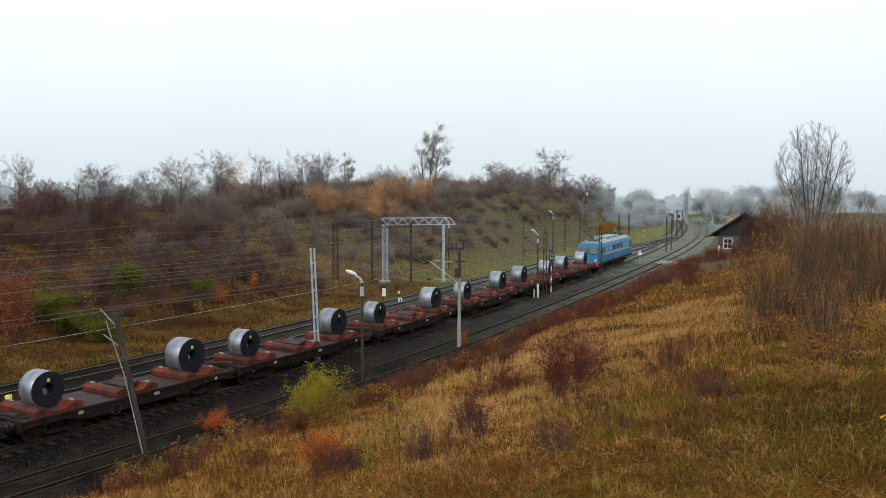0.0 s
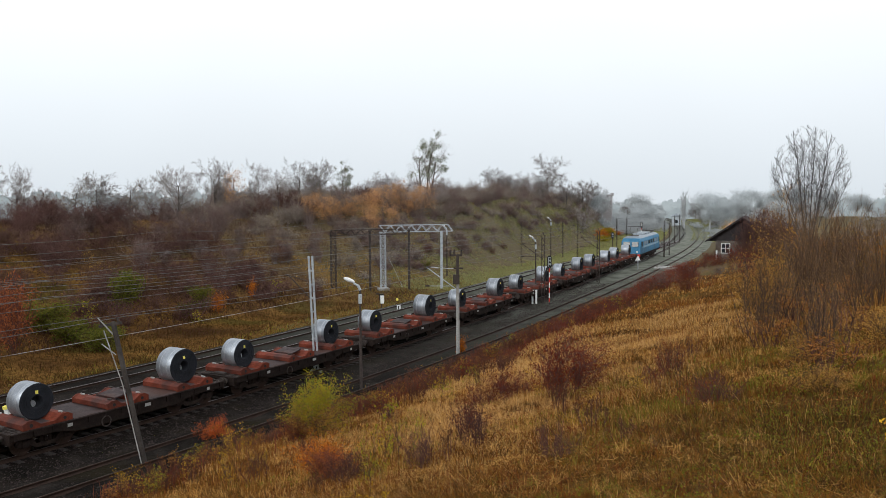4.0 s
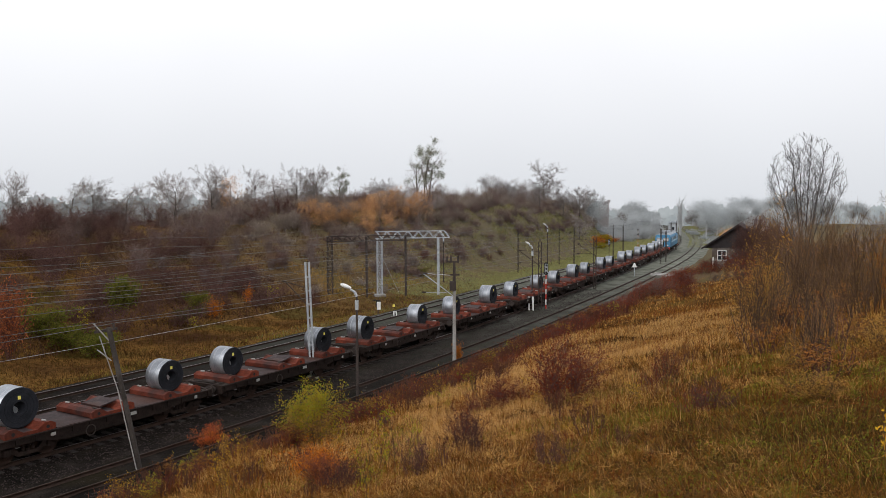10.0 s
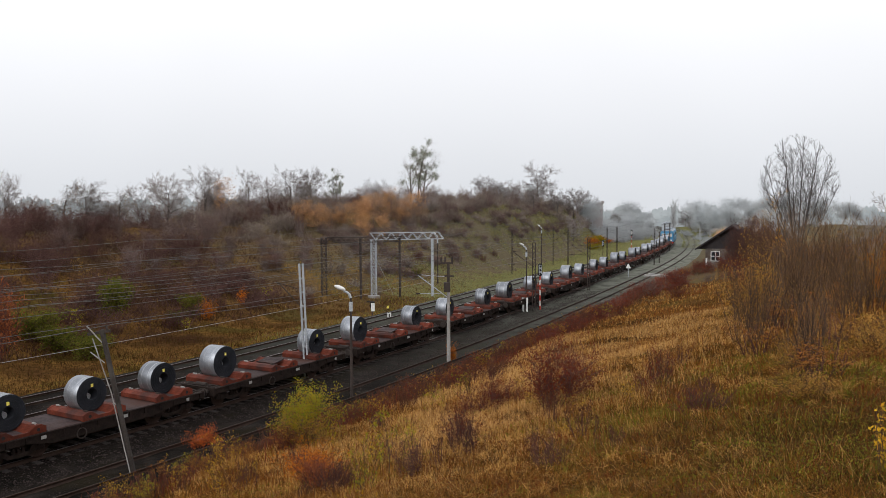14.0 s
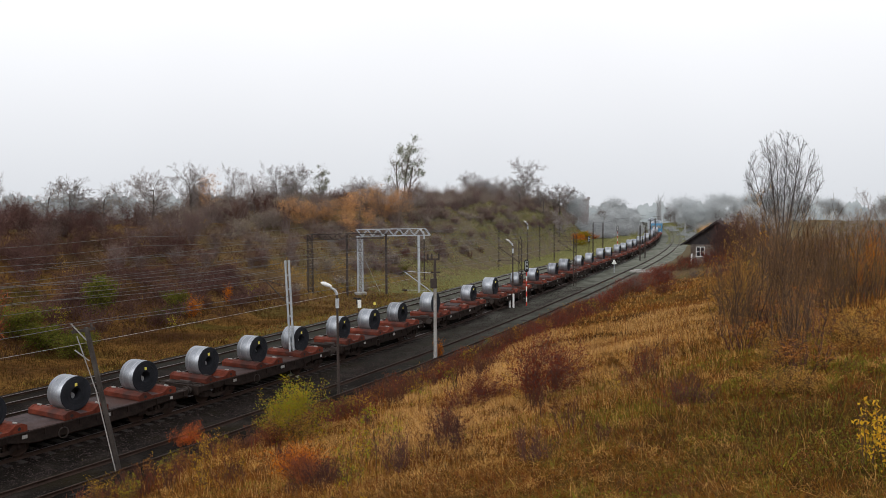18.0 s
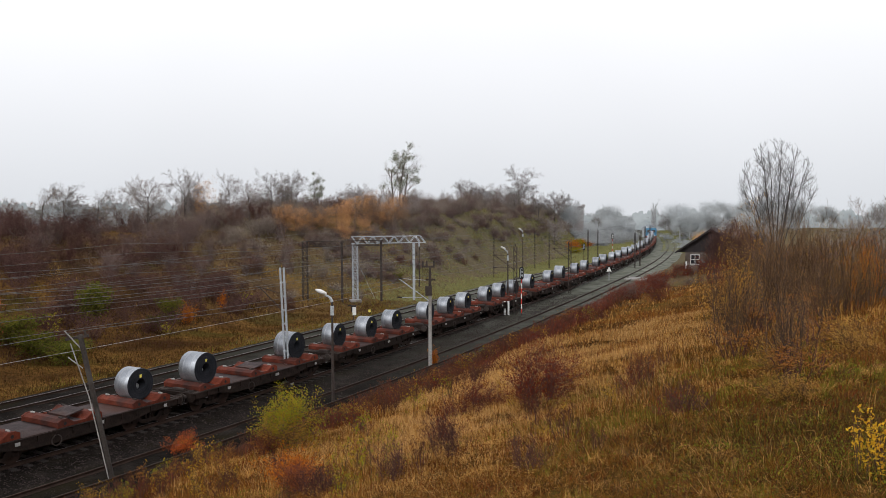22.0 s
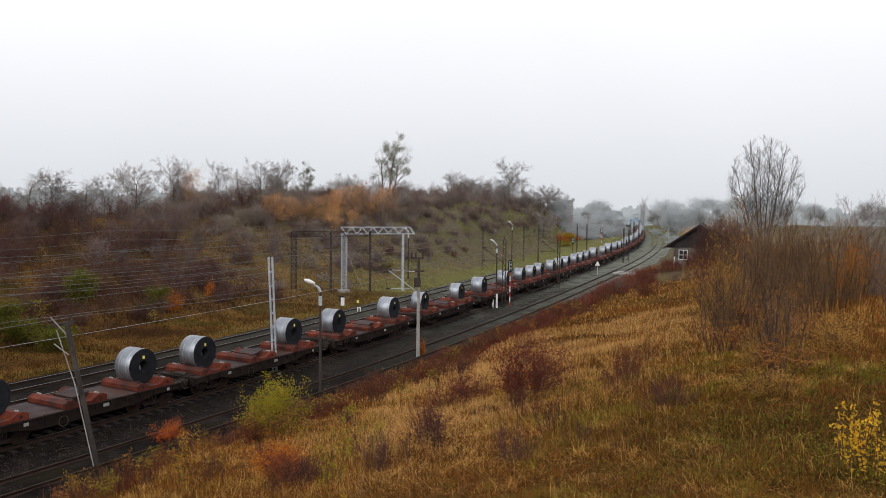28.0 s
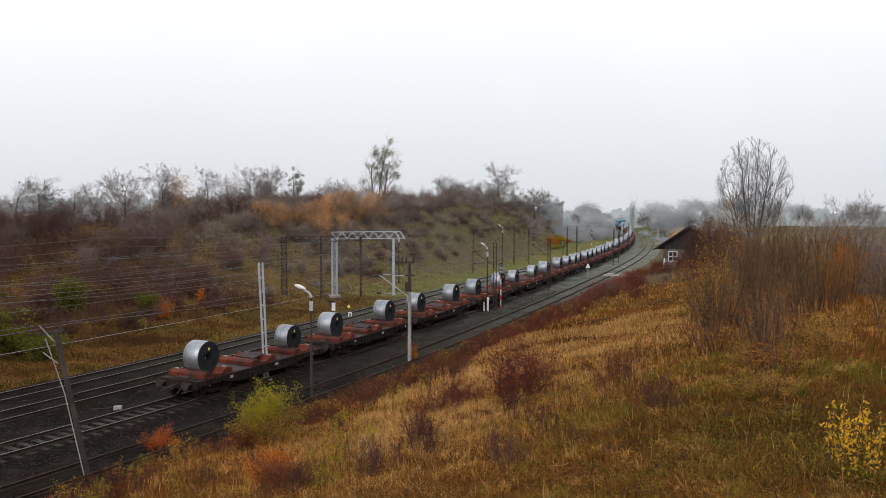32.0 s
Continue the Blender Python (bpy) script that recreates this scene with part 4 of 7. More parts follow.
def build_lattice_mast(x, y, h, arm=-1, label="dark lattice catenary mast with cantilever arm", pale=False, z=-0.45, turn=0.0):
    t = empty("catenary_mast", mast_pose(x, y, z, turn=turn), label, "mast", "catenary masts")
    mat = M_CONCRETE if pale else M_DARKMETAL
    w = 0.14 if y < 110 else 0.075
    if pale:
        part("post", Shape().tube((0, 0, 0), (0, 0, h * 0.72), 0.125, 0.10, 12).mesh("post", M_CONCRETE), t)
        part("upper_post", Shape().tube((0, 0, h * 0.72), (0, 0, h), 0.10, 0.085, 12).mesh("upper_post", M_DARKMETAL), t)
    else:
        for a in (-1, 1):
            for b in (-1, 1):
                part("corner_angle", Shape().box(a * w - 0.02, a * w + 0.02, b * w - 0.02, b * w + 0.02, 0, h).mesh("corner_angle", mat), t)
        s = Shape()
        zz = np.arange(0, h - 0.5, 0.5)
        for i, q in enumerate(zz):
            for b in (-w, w):
                s.tube(((-w if i % 2 else w), b, q), ((w if i % 2 else -w), b, q + 0.5), 0.014, sides=4)
                s.tube((b, (-w if i % 2 else w), q), (b, (w if i % 2 else -w), q + 0.5), 0.014, sides=4)
        part("lacing", s.mesh("lacing", mat), t)
    if arm:
        c = part("cantilever", Shape().tube((0, 0, h * 0.66), (arm * 2.0, 0.2, h * 0.88), 0.032, sides=6).tube((0, 0, h * 0.86), (arm * 2.0, 0.2, h * 0.88), 0.018, sides=6).tube((arm * 0.5, 0.05, h * 0.70), (arm * 2.1, 0.2, h * 0.70), 0.02, sides=6).mesh("cantilever", M_GALV if pale else M_DARKMETAL), t)
        for q, zq in ((2.0, 0.88), (2.1, 0.70)):
            part("insulator", Shape().tube((arm * (q - 0.3), 0.2, h * zq), (arm * q, 0.2, h * zq), 0.05, sides=8).mesh("insulator", M_DARKMETAL), c)
    if pale:
        b = part("head_bracket", Shape().box(-0.5, 0.3, -0.05, 0.05, h - 0.12, h).box(-0.25, 0.35, -0.05, 0.05, h - 0.95, h - 0.85).mesh("head_bracket", M_DARKMETAL), t)
        for xq in (-0.45, -0.2, 0.25):
            part("insulator", Shape().tube((xq, 0, h), (xq, 0, h + 0.30), 0.07, 0.05, 8).mesh("insulator", M_DARKMETAL), b)
        part("transformer_box", Shape().box(-0.30, 0.12, -0.22, 0.12, h - 1.9, h - 1.3, 0.03).mesh("transformer_box", M_DARKMETAL), t)
    else:
        part("insulator", Shape().tube((0, 0, h), (0, 0, h + 0.25), 0.05, 0.03, 8).mesh("insulator", M_DARKMETAL), t)
    return t


def lattice_leg(w, h, mat, step=0.55, size=0.03):
    s = Shape()
    for a in (-w, w):
        for b in (-w, w):
            s.box(a - size, a + size, b - size, b + size, 0, h)
    n = int(h / step)
    for i in range(n):
        q, p = i * h / n, (i + 1) * h / n
        for b in (-w, w):
            s.tube((-w, b, q), (w, b, p), size * 0.6, sides=4).tube((w, b, q), (-w, b, p), size * 0.6, sides=4)
            s.tube((b, -w, q), (b, w, p), size * 0.6, sides=4).tube((-w, b, p), (w, b, p), size * 0.6, sides=4)
    return s.mesh("leg", mat)


def build_gantry():
    """Pale lattice portal that carries the wires across the tracks."""
    a, b = Vector((-6.17, 90.1, -0.45)), Vector((1.0, 92.0, -0.45))
    turn = math.degrees(math.atan2(b.y - a.y, b.x - a.x))
    t = empty("signal_gantry", pose(a.x, a.y, a.z, 0, 0, turn), "pale blue-grey lattice steel gantry over the tracks", "gantry")
    span = (b - a).length
    part("leg", lattice_leg(0.27, 6.5, M_GALV), t)
    part("footing", Shape().box(-0.6, 0.6, -0.6, 0.6, -0.3, 0.35, 0.08).mesh("footing", M_CONCRETE), t)
    part("leg", Shape().box(-0.13, 0.13, -0.09, 0.09, 0, 6.5).mesh("leg", M_GALV), t, pose(span - 0.75, 0, 0))
    for yq in (-0.27, 0.27):
        for zq in (6.5, 7.25):
            part("chord", Shape().box(-0.4, span, yq - 0.035, yq + 0.035, zq - 0.035, zq + 0.035).mesh("chord", M_GALV), t)
    n = 13
    for i in range(n):
        x0, x1 = -0.35 + i * (span + 0.3) / n, -0.35 + (i + 1) * (span + 0.3) / n
        d = Shape()
        for yq in (-0.27, 0.27):
            d.tube((x0, yq, 6.5 if i % 2 else 7.25), (x1, yq, 7.25 if i % 2 else 6.5), 0.032, sides=4)
        d.tube((x0, -0.27, 7.25), (x1, 0.27, 7.25), 0.022, sides=4)
        part("beam_diagonal", d.mesh("beam_diagonal", M_GALV), t)
    part("end_frame", Shape().tube((span + 0.0, -0.27, 7.25), (span + 0.55, -0.27, 6.5), 0.04, sides=4).tube((span, 0.27, 7.25), (span + 0.55, 0.27, 6.5), 0.04, sides=4).box(span - 0.1, span + 0.55, -0.3, 0.3, 6.46, 6.52).mesh("end_frame", M_GALV), t)
    part("guy", Shape().tube((0.2, 0, 4.6), (2.5, 1.5, 0.2), 0.02, sides=4).mesh("guy", M_GALV), t)
    # older rusty portal behind it
    o = empty("old_portal", pose(-11.3, 87.5, -0.3, 0, 0, 18), "rusty dark lattice portal of the older wiring", "gantry")
    part("leg", lattice_leg(0.26, 6.7, M_DARKMETAL, 0.6), o)
    part("leg", Shape().tube((0, 0, 0), (0, 0, 6.6), 0.13, sides=8).mesh("leg", M_DARKMETAL), o, pose(4.0, 0, 0))
    part("leg", Shape().tube((0, 0, 0), (0, 0, 6.6), 0.13, sides=8).mesh("leg", M_DARKMETAL), o, pose(8.4, 0, 0))
    s = Shape()
    for yq in (-0.2, 0.2):
        for zq in (6.15, 6.7):
            s.box(-0.3, 8.6, yq - 0.03, yq + 0.03, zq - 0.03, zq + 0.03)
    for i in range(16):
        for yq in (-0.2, 0.2):
            s.tube((-0.3 + i * 0.55, yq, 6.15 if i % 2 else 6.7), (0.25 + i * 0.55, yq, 6.7 if i % 2 else 6.15), 0.018, sides=4)
    part("beam", s.mesh("beam", M_DARKMETAL), o)


def build_signal(x, y, h, striped=True, label="white-faced light signal on a red and white mast"):
    t = empty("railway_signal", mast_pose(x, y), label, "signal", "signals")
    if striped:
        n = 7
        for i in range(n):
            part("mast_band", Shape().tube((0, 0, i * (h - 1.2) / n), (0, 0, (i + 1) * (h - 1.2) / n), 0.055, sides=10).mesh("mast_band", M_WHITE if i % 2 else M_REDPAINT), t)
    else:
        part("mast", Shape().tube((0, 0, 0), (0, 0, h - 1.2), 0.06, sides=8).mesh("mast", M_DARKMETAL), t)
    s = Shape()
    ring = [(0.21 * math.cos(a), 0.21 * math.sin(a) + (0.40 if math.sin(a) > 0 else -0.40)) for a in np.linspace(0, 2 * math.pi, 20, endpoint=False)]
    s.prism(ring, -0.08, 0.08, Matrix(((1, 0, 0, 0), (0, 0, 1, 0), (0, 1, 0, h - 0.72), (0, 0, 0, 1))))
    hd = part("signal_head", s.mesh("signal_head", M_BLACK), t)
    part("face_plate", Shape().prism([(p[0] * 0.72, p[1] * 0.8) for p in ring], -0.01, 0.01, Matrix(((1, 0, 0, 0), (0, 0, 1, -0.1), (0, 1, 0, h - 0.72), (0, 0, 0, 1)))).mesh("face_plate", M_WHITE if h > 4.75 else M_GALV), hd)
    for k in (-0.35, 0.0, 0.35):
        part("lens_hood", Shape().tube((0, -0.08, h - 0.72 + k), (0, -0.32, h - 0.74 + k), 0.085, 0.095, 10).mesh("lens_hood", M_BLACK), hd)


def build_lineside():
    build_concrete_mast()
    build_channel_mast()
    build_street_lamp(-4.18, 43.1, 5.65, "grey street lamp with a white curved head beside the siding")
    build_lattice_mast(1.18, 52.28, 6.8, -1, "concrete catenary mast with dark fittings and arm", True)
    build_gantry()
    build_lattice_mast(9.9, 77.65, 6.7, -1, "dark slim catenary mast between the tracks")
    build_lattice_mast(18.6, 95.5, 6.3, -1)
    for x, y, h, arm in ((33.7, 147.0, 6.0, 0), (32.6, 150.1, 5.9, 0), (36.8, 133.6, 5.9, 0), (39.0, 138.4, 5.4, 0), (11.95, 118.6, 6.3, 0), (20.4, 134.9, 6.1, 1), (22.8, 134.7, 5.9, 1), (47.5, 165.0, 6.0, 0), (50.0, 170.0, 6.0, 0)):
        build_lattice_mast(x, y, h, arm, "distant dark catenary mast")
    build_street_lamp(9.4, 79.5, 6.0, "lamp post with a small white head between tracks", 0.8)
    build_street_lamp(1.0, 104.0, 6.2, "lamp post on the far verge", 0.8)
    build_street_lamp(17.5, 128.0, 6.4, "distant lamp post on the far verge", 0.8)
    build_signal(10.6, 78.5, 4.7)
    build_signal(41.1, 166.1, 4.8, True, "distant white signal beside the curve")
    build_signal(31.5, 148.5, 3.6, False, "small distant signal by the yellow bushes")
    # dwarf signal and markers
    d = empty("dwarf_signal", mast_pose(-5.36, 75.7), "dwarf signal, black with a white stripe", "signal")
    part("post", Shape().tube((0, 0, 0), (0, 0, 0.9), 0.05, sides=8).mesh("post", M_DARKMETAL), d)
    part("head", Shape().box(-0.22, 0.22, -0.12, 0.12, 0.75, 1.35, 0.06).mesh("head", M_BLACK), d)
    part("stripe", Shape().box(-0.1, 0.24, -0.14, -0.125, 0.45, 1.2).mesh("stripe", M_WHITE), d)
    part("lamp_arm", Shape().tube((0, 0, 1.3), (-0.5, 0, 1.35), 0.05, sides=8).mesh("lamp_arm", M_BLACK), d)
    k = empty("track_marker", mast_pose(-3.67, 73.4), "small white marker plate beside the track", "marker", "markers")
    part("plate", Shape().box(-0.17, 0.17, -0.02, 0.02, 0.12, 0.60, 0.02).mesh("plate", M_WHITE), k)
    part("bar", Shape().box(-0.06, 0.06, -0.03, -0.021, 0.22, 0.5).mesh("bar", M_BLACK), k)
    k2 = empty("track_marker", mast_pose(-4.1, 79.5), "small yellow marker plate on the verge", "marker", "markers")
    part("plate", Shape().box(-0.11, 0.11, -0.02, 0.02, 0.2, 0.45, 0.02).mesh("plate", M_TAG), k2)
    a = empty("arrow_sign", mast_pose(27.3, 112.1), "white triangular sign on a short post", "sign")
    part("post", Shape().tube((0, 0, 0), (0, 0, 1.4), 0.05, sides=8).mesh("post", M_GALV), a)
    part("plate", Shape().prism([(-0.36, 1.3), (0.36, 1.3), (0.06, 1.9), (-0.06, 1.9)], -0.03, 0.03, Matrix(((1, 0, 0, 0), (0, 0, 1, 0), (0, 1, 0, 0), (0, 0, 0, 1)))).mesh("plate", M_WHITE), a)
    w = empty("fouling_post", mast_pose(9.0, 77.0), "pair of short white concrete posts between tracks", "post", "posts")
    for xq in (-0.20, 0.16):
        part("post", Shape().box(xq - 0.09, xq + 0.09, -0.08, 0.08, 0, 1.45, 0.02).mesh("post", M_WHITE), w)
    b = empty("marker_post", mast_pose(-18.6, 35.2, -0.45, -9), "white post with a yellow cap beside the track", "post", "posts")
    part("post", Shape().box(-0.10, 0.10, -0.09, 0.09, 0, 1.45, 0.02).mesh("post", M_WHITE), b)
    part("cap", Shape().box(-0.12, 0.12, -0.11, 0.11, 1.45, 1.60, 0.02).mesh("cap", M_TAG), b)
    for x, y, rz in ((-13.7, 41.6, 10), (-10.2, 35.5, 60)):
        t = empty("point_machine", pose(x, y, -0.3, 0, 0, rz), "pale box of a point machine in the ballast", "point machine")
        part("case", Shape().box(-0.2, 0.2, -0.13, 0.13, 0, 0.2, 0.05).mesh("case", M_CONCRETE), t)
        part("rod", Shape().tube((-0.3, 0.1, 0.1), (-1.3, 0.1, 0.08), 0.03, sides=6).mesh("rod", M_DARKMETAL), t)
    for x, y in ((30.6, 111.2), (31.6, 112.9)):
        t = empty("concrete_slab", pose(x, y, float(ground_z(x, y)[0]) + 0.25, 0, 4, -20), "broken pale concrete slab beside the siding", "slab", "slabs")
        part("slab", Shape().box(-1.3, 1.3, -0.6, 0.6, 0, 0.18, 0.05).mesh("slab", M_CONCRETE), t)


build_lineside()


def build_wires():
    """Contact and carrier wires over the tracks with droppers, feeders along the masts."""
    spans = [-58, -33, -8, 16.5, 43, 62.5, 85, 105, 130, 160, 200, 240, 290]
    for n0 in (0.0, -5.0, -8.6, -17.5):
        for name, z0, sag, r in (("contact_wire", 4.85, 0.06, 0.011), ("carrier_wire", 6.0, 0.32, 0.010)):
            pts = []
            for a, b in zip(spans[:-1], spans[1:]):
                for u in np.linspace(0, 1, 9)[:-1]:
                    s = a + (b - a) * u
                    x, y = on_line(s, n0 + (0.2 if spans.index(a) % 2 else -0.2) * (1 - 2 * u))
                    pts.append(Vector((float(x), float(y), z0 - sag * 4 * u * (1 - u))))
            w = Shape().pipe(pts, r)
            tagged(new(name, w.mesh(name, M_WIRE)), "thin dark overhead wire above the track", "wire", "overhead wires")
    for n0, z0, sag, r in ((-0.8, 6.6, 0.25, 0.011), (-1.6, 6.1, 0.25, 0.011), (-20.5, 6.6, 0.3, 0.014), (-22.2, 5.6, 0.3, 0.014), (-20.9, 5.0, 0.35, 0.013), (-21.6, 7.3, 0.3, 0.013), (-10.6, 6.9, 0.3, 0.013), (5.0, 5.6, 0.2, 0.011)):
        pts = []
        for a, b in zip(spans[:-1], spans[1:]):
            if b > (90 if n0 > 0 else 240):
                break
            for u in np.linspace(0, 1, 9)[:-1]:
                x, y = on_line(a + (b - a) * u, n0)
                pts.append(Vector((float(x), float(y), z0 - sag * 4 * u * (1 - u))))
        tagged(new("feeder_wire", Shape().pipe(pts, r).mesh("feeder_wire", M_WIRE)), "thin feeder wire strung along the masts", "wire", "overhead wires")
    # pale bar of the signal wire run in the foreground verge
    w = Shape().pipe([(float(on_line(s, -15.2)[0]), float(on_line(s, -15.2)[1]), 0.85) for s in np.arange(-30, 60, 3.0)], 0.018, 5)
    tagged(new("signal_wire", w.mesh("signal_wire", M_CONCRETE)), "pale pipe carried low along the verge", "pipe")


build_wires()


# ---------------------------------------------------------------- buildings
M_ROOF = surface("dark_roofing_felt", [(0.030, 0.026, 0.028), (0.060, 0.052, 0.052)], 1.5, 0.85, 0, 0.3)
M_BRICKDARK = surface("grey_red_brick", [(0.30, 0.275, 0.27), (0.38, 0.355, 0.35)], 2.0, 0.9, 0, 0.3)


M_SOOTY = surface("sooty_plaster", [(0.10, 0.085, 0.075), (0.17, 0.15, 0.135), (0.25, 0.23, 0.21)], 1.1, 0.9, 0, 0.3, stains=(0.09, 0.065, 0.05))


def build_hut():
    x, y = 42.0, 112.7
    z = float(ground_z(x, y)[0])
    h = empty("signal_hut", pose(x, y, z - 0.2, 0, 0, -24), "small sooty hut with a dark overhanging pitched roof", "hut")
    part("wall", Shape().box(-3.4, 3.4, -3.0, 3.0, 0, 3.0, 0.03).mesh("wall", M_SOOTY), h)
    r = Shape()
    ring = [(-4.7, 2.75), (0, 6.0), (4.7, 2.75), (4.7, 2.95), (0, 6.25), (-4.7, 2.95)]
    r.prism(ring, -3.9, 3.9, Matrix(((1, 0, 0, 0), (0, 0, 1, 0), (0, 1, 0, 0), (0, 0, 0, 1))))
    part("roof", r.mesh("roof", M_ROOF), h)
    part("gable", Shape().prism([(-4.5, 2.9), (4.5, 2.9), (0, 6.0)], -3.0, 3.0, Matrix(((1, 0, 0, 0), (0, 0, 1, 0), (0, 1, 0, 0), (0, 0, 0, 1)))).mesh("gable", M_ROOF), h)
    for xq in (-2.1,):
        w = part("window", Shape().box(-0.55, 0.55, -0.02, 0.02, 0, 1.3).mesh("window", M_GLASS), h, pose(xq, -3.02, 1.3))
        for a, b, c, d in ((-0.6, -0.5, -0.05, 1.35), (0.5, 0.6, -0.05, 1.35), (-0.5, 0.5, -0.05, 0.05), (-0.5, 0.5, 1.25, 1.35), (-0.04, 0.04, 0.05, 1.25), (-0.5, -0.04, 0.6, 0.68), (0.04, 0.5, 0.6, 0.68)):
            part("glazing_bar", Shape().box(a, b, -0.05, 0.0, c, d).mesh("glazing_bar", M_WHITE), w)
    for yq in (-1.5, 0.2, 1.7):
        part("window", Shape().box(-3.43, -3.39, yq - 0.5, yq + 0.5, 1.4, 2.5).mesh("window", M_GLASS), h)
    st = empty("fence", pose(38.2, 112.0, z - 0.2, 0, 0, -24), "pale weathered fence beside the hut", "fence")
    for i in range(8):
        part("post", Shape().box(-0.05, 0.05, -0.05, 0.05, 0, 1.7).mesh("post", M_WHITE), st, pose(0, i * 1.2 - 2, 0))
    for zq in (0.6, 1.4):
        part("rail", Shape().box(-0.03, 0.03, -2, 6.4, zq, zq + 0.09).mesh("rail", M_WHITE), st)
    # square brick tower at the end of the hill
    x, y = 45.6, 225.4
    z = float(ground_z(x, y)[0])
    t = empty("brick_tower", pose(x, y, z - 0.3, 0, 0, -14), "square dark brick tower with corbelled top", "tower")
    top = 9.75 - z
    part("shaft", Shape().box(-2.0, 2.0, -2.0, 2.0, 0, top, 0.05).mesh("shaft", M_BRICKDARK), t)
    part("cornice", Shape().box(-2.3, 2.3, -2.3, 2.3, top, top + 0.35, 0.05).mesh("cornice", M_BRICKDARK), t)
    part("window", Shape().box(-0.4, 0.4, -1.79, -1.73, top - 2.4, top - 1.1).mesh("window", M_GLASS), t)
    for sx in (-1, 1):
        for sy in (-1, 1):
            part("merlon", Shape().box(sx * 2.0 - 0.3, sx * 2.0 + 0.3, sy * 2.0 - 0.3, sy * 2.0 + 0.3, top + 0.35, top + 0.8).mesh("merlon", M_BRICKDARK), t)
    # pale house far along the line
    x, y = 76.0, 262.0
    z = float(ground_z(x, y)[0])
    g = empty("far_house", pose(x, y, z - 0.2, 0, 0, -15), "pale distant house beside the line", "house")
    part("wall", Shape().box(-1.4, 1.4, -2, 2, 0, 3.4).mesh("wall", M_GALV), g)
    part("roof", Shape().prism([(-1.7, 3.35), (1.7, 3.35), (0, 4.2)], -2.2, 2.2, Matrix(((1, 0, 0, 0), (0, 0, 1, 0), (0, 1, 0, 0), (0, 0, 0, 1)))).mesh("roof", M_ROOFGREY), g)
    part("window", Shape().box(-0.35, 0.35, -2.04, -1.98, 1.2, 2.2).mesh("window", M_GLASS), g)


build_hut()


# ---------------------------------------------------------------- plants
LEAF = {
    "orange": leafy("orange_leaves", [(0.46, 0.125, 0.012), (0.62, 0.21, 0.018), (0.54, 0.16, 0.014), (0.32, 0.075, 0.012)]),
    "scarlet": leafy("scarlet_leaves", [(0.50, 0.075, 0.018), (0.62, 0.13, 0.025), (0.38, 0.045, 0.015), (0.55, 0.20, 0.03)]),
    "red": leafy("dark_red_leaves", [(0.15, 0.026, 0.016), (0.22, 0.042, 0.022), (0.11, 0.019, 0.012), (0.28, 0.08, 0.03)]),
    "yellow": leafy("yellow_green_leaves", [(0.30, 0.285, 0.020), (0.19, 0.23, 0.022), (0.42, 0.31, 0.022), (0.31, 0.16, 0.018)]),
    "green": leafy("late_green_leaves", [(0.064, 0.078, 0.014), (0.105, 0.115, 0.019), (0.17, 0.150, 0.024), (0.045, 0.054, 0.012)]),
    "rustred": leafy("rusty_red_leaves", [(0.24, 0.075, 0.030), (0.32, 0.11, 0.04), (0.18, 0.05, 0.025), (0.14, 0.045, 0.025)]),
    # gold paled a little for distance haze
    "gold": leafy("golden_larch_needles", [(0.60, 0.31, 0.13), (0.66, 0.37, 0.16), (0.52, 0.27, 0.12), (0.46, 0.28, 0.16)], 0.45),
    "brown": leafy("withered_brown_leaves", [(0.26, 0.145, 0.065), (0.36, 0.215, 0.09), (0.18, 0.10, 0.055)]),
    "dusk": leafy("dark_purple_brown_twig_tips", [(0.078, 0.040, 0.038), (0.115, 0.060, 0.054), (0.055, 0.029, 0.029), (0.16, 0.092, 0.058)]),
    # next two are paler than dusk: distance haze put into the colour
    "hazed_purple": leafy("hazed_purple_brown_twig_tips", [(0.130, 0.080, 0.073), (0.175, 0.112, 0.100), (0.100, 0.061, 0.058), (0.20, 0.142, 0.088)], 0.4),
    "hazed_brush": leafy("hazed_olive_brush_leaves", [(0.27, 0.225, 0.195), (0.34, 0.285, 0.235), (0.22, 0.180, 0.160), (0.37, 0.315, 0.20)], 0.45),
    "amber": leafy("amber_brown_leaves", [(0.42, 0.22, 0.045), (0.54, 0.285, 0.055), (0.32, 0.15, 0.035), (0.42, 0.29, 0.06)], 0.5),
    "willow": leafy("golden_willow_leaves", [(0.58, 0.32, 0.02), (0.68, 0.42, 0.03), (0.46, 0.22, 0.02), (0.36, 0.28, 0.03)], 0.4),
    "grey": leafy("grey_green_ivy_clumps", [(0.17, 0.185, 0.13), (0.23, 0.235, 0.17), (0.14, 0.145, 0.11)]),
    "withered": leafy("withered_seed_heads", [(0.085, 0.034, 0.020), (0.13, 0.055, 0.030), (0.06, 0.024, 0.015), (0.17, 0.085, 0.042)], 0.2),
    "russet": leafy("russet_weed_leaves", [(0.26, 0.10, 0.026), (0.36, 0.155, 0.035), (0.18, 0.065, 0.02), (0.30, 0.18, 0.05)], 0.3),
    # distance haze painted into the foliage colour
    "haze": leafy("hazed_grey_green_foliage", [(0.47, 0.50, 0.51), (0.55, 0.575, 0.585), (0.41, 0.435, 0.44)], 0.5),
}
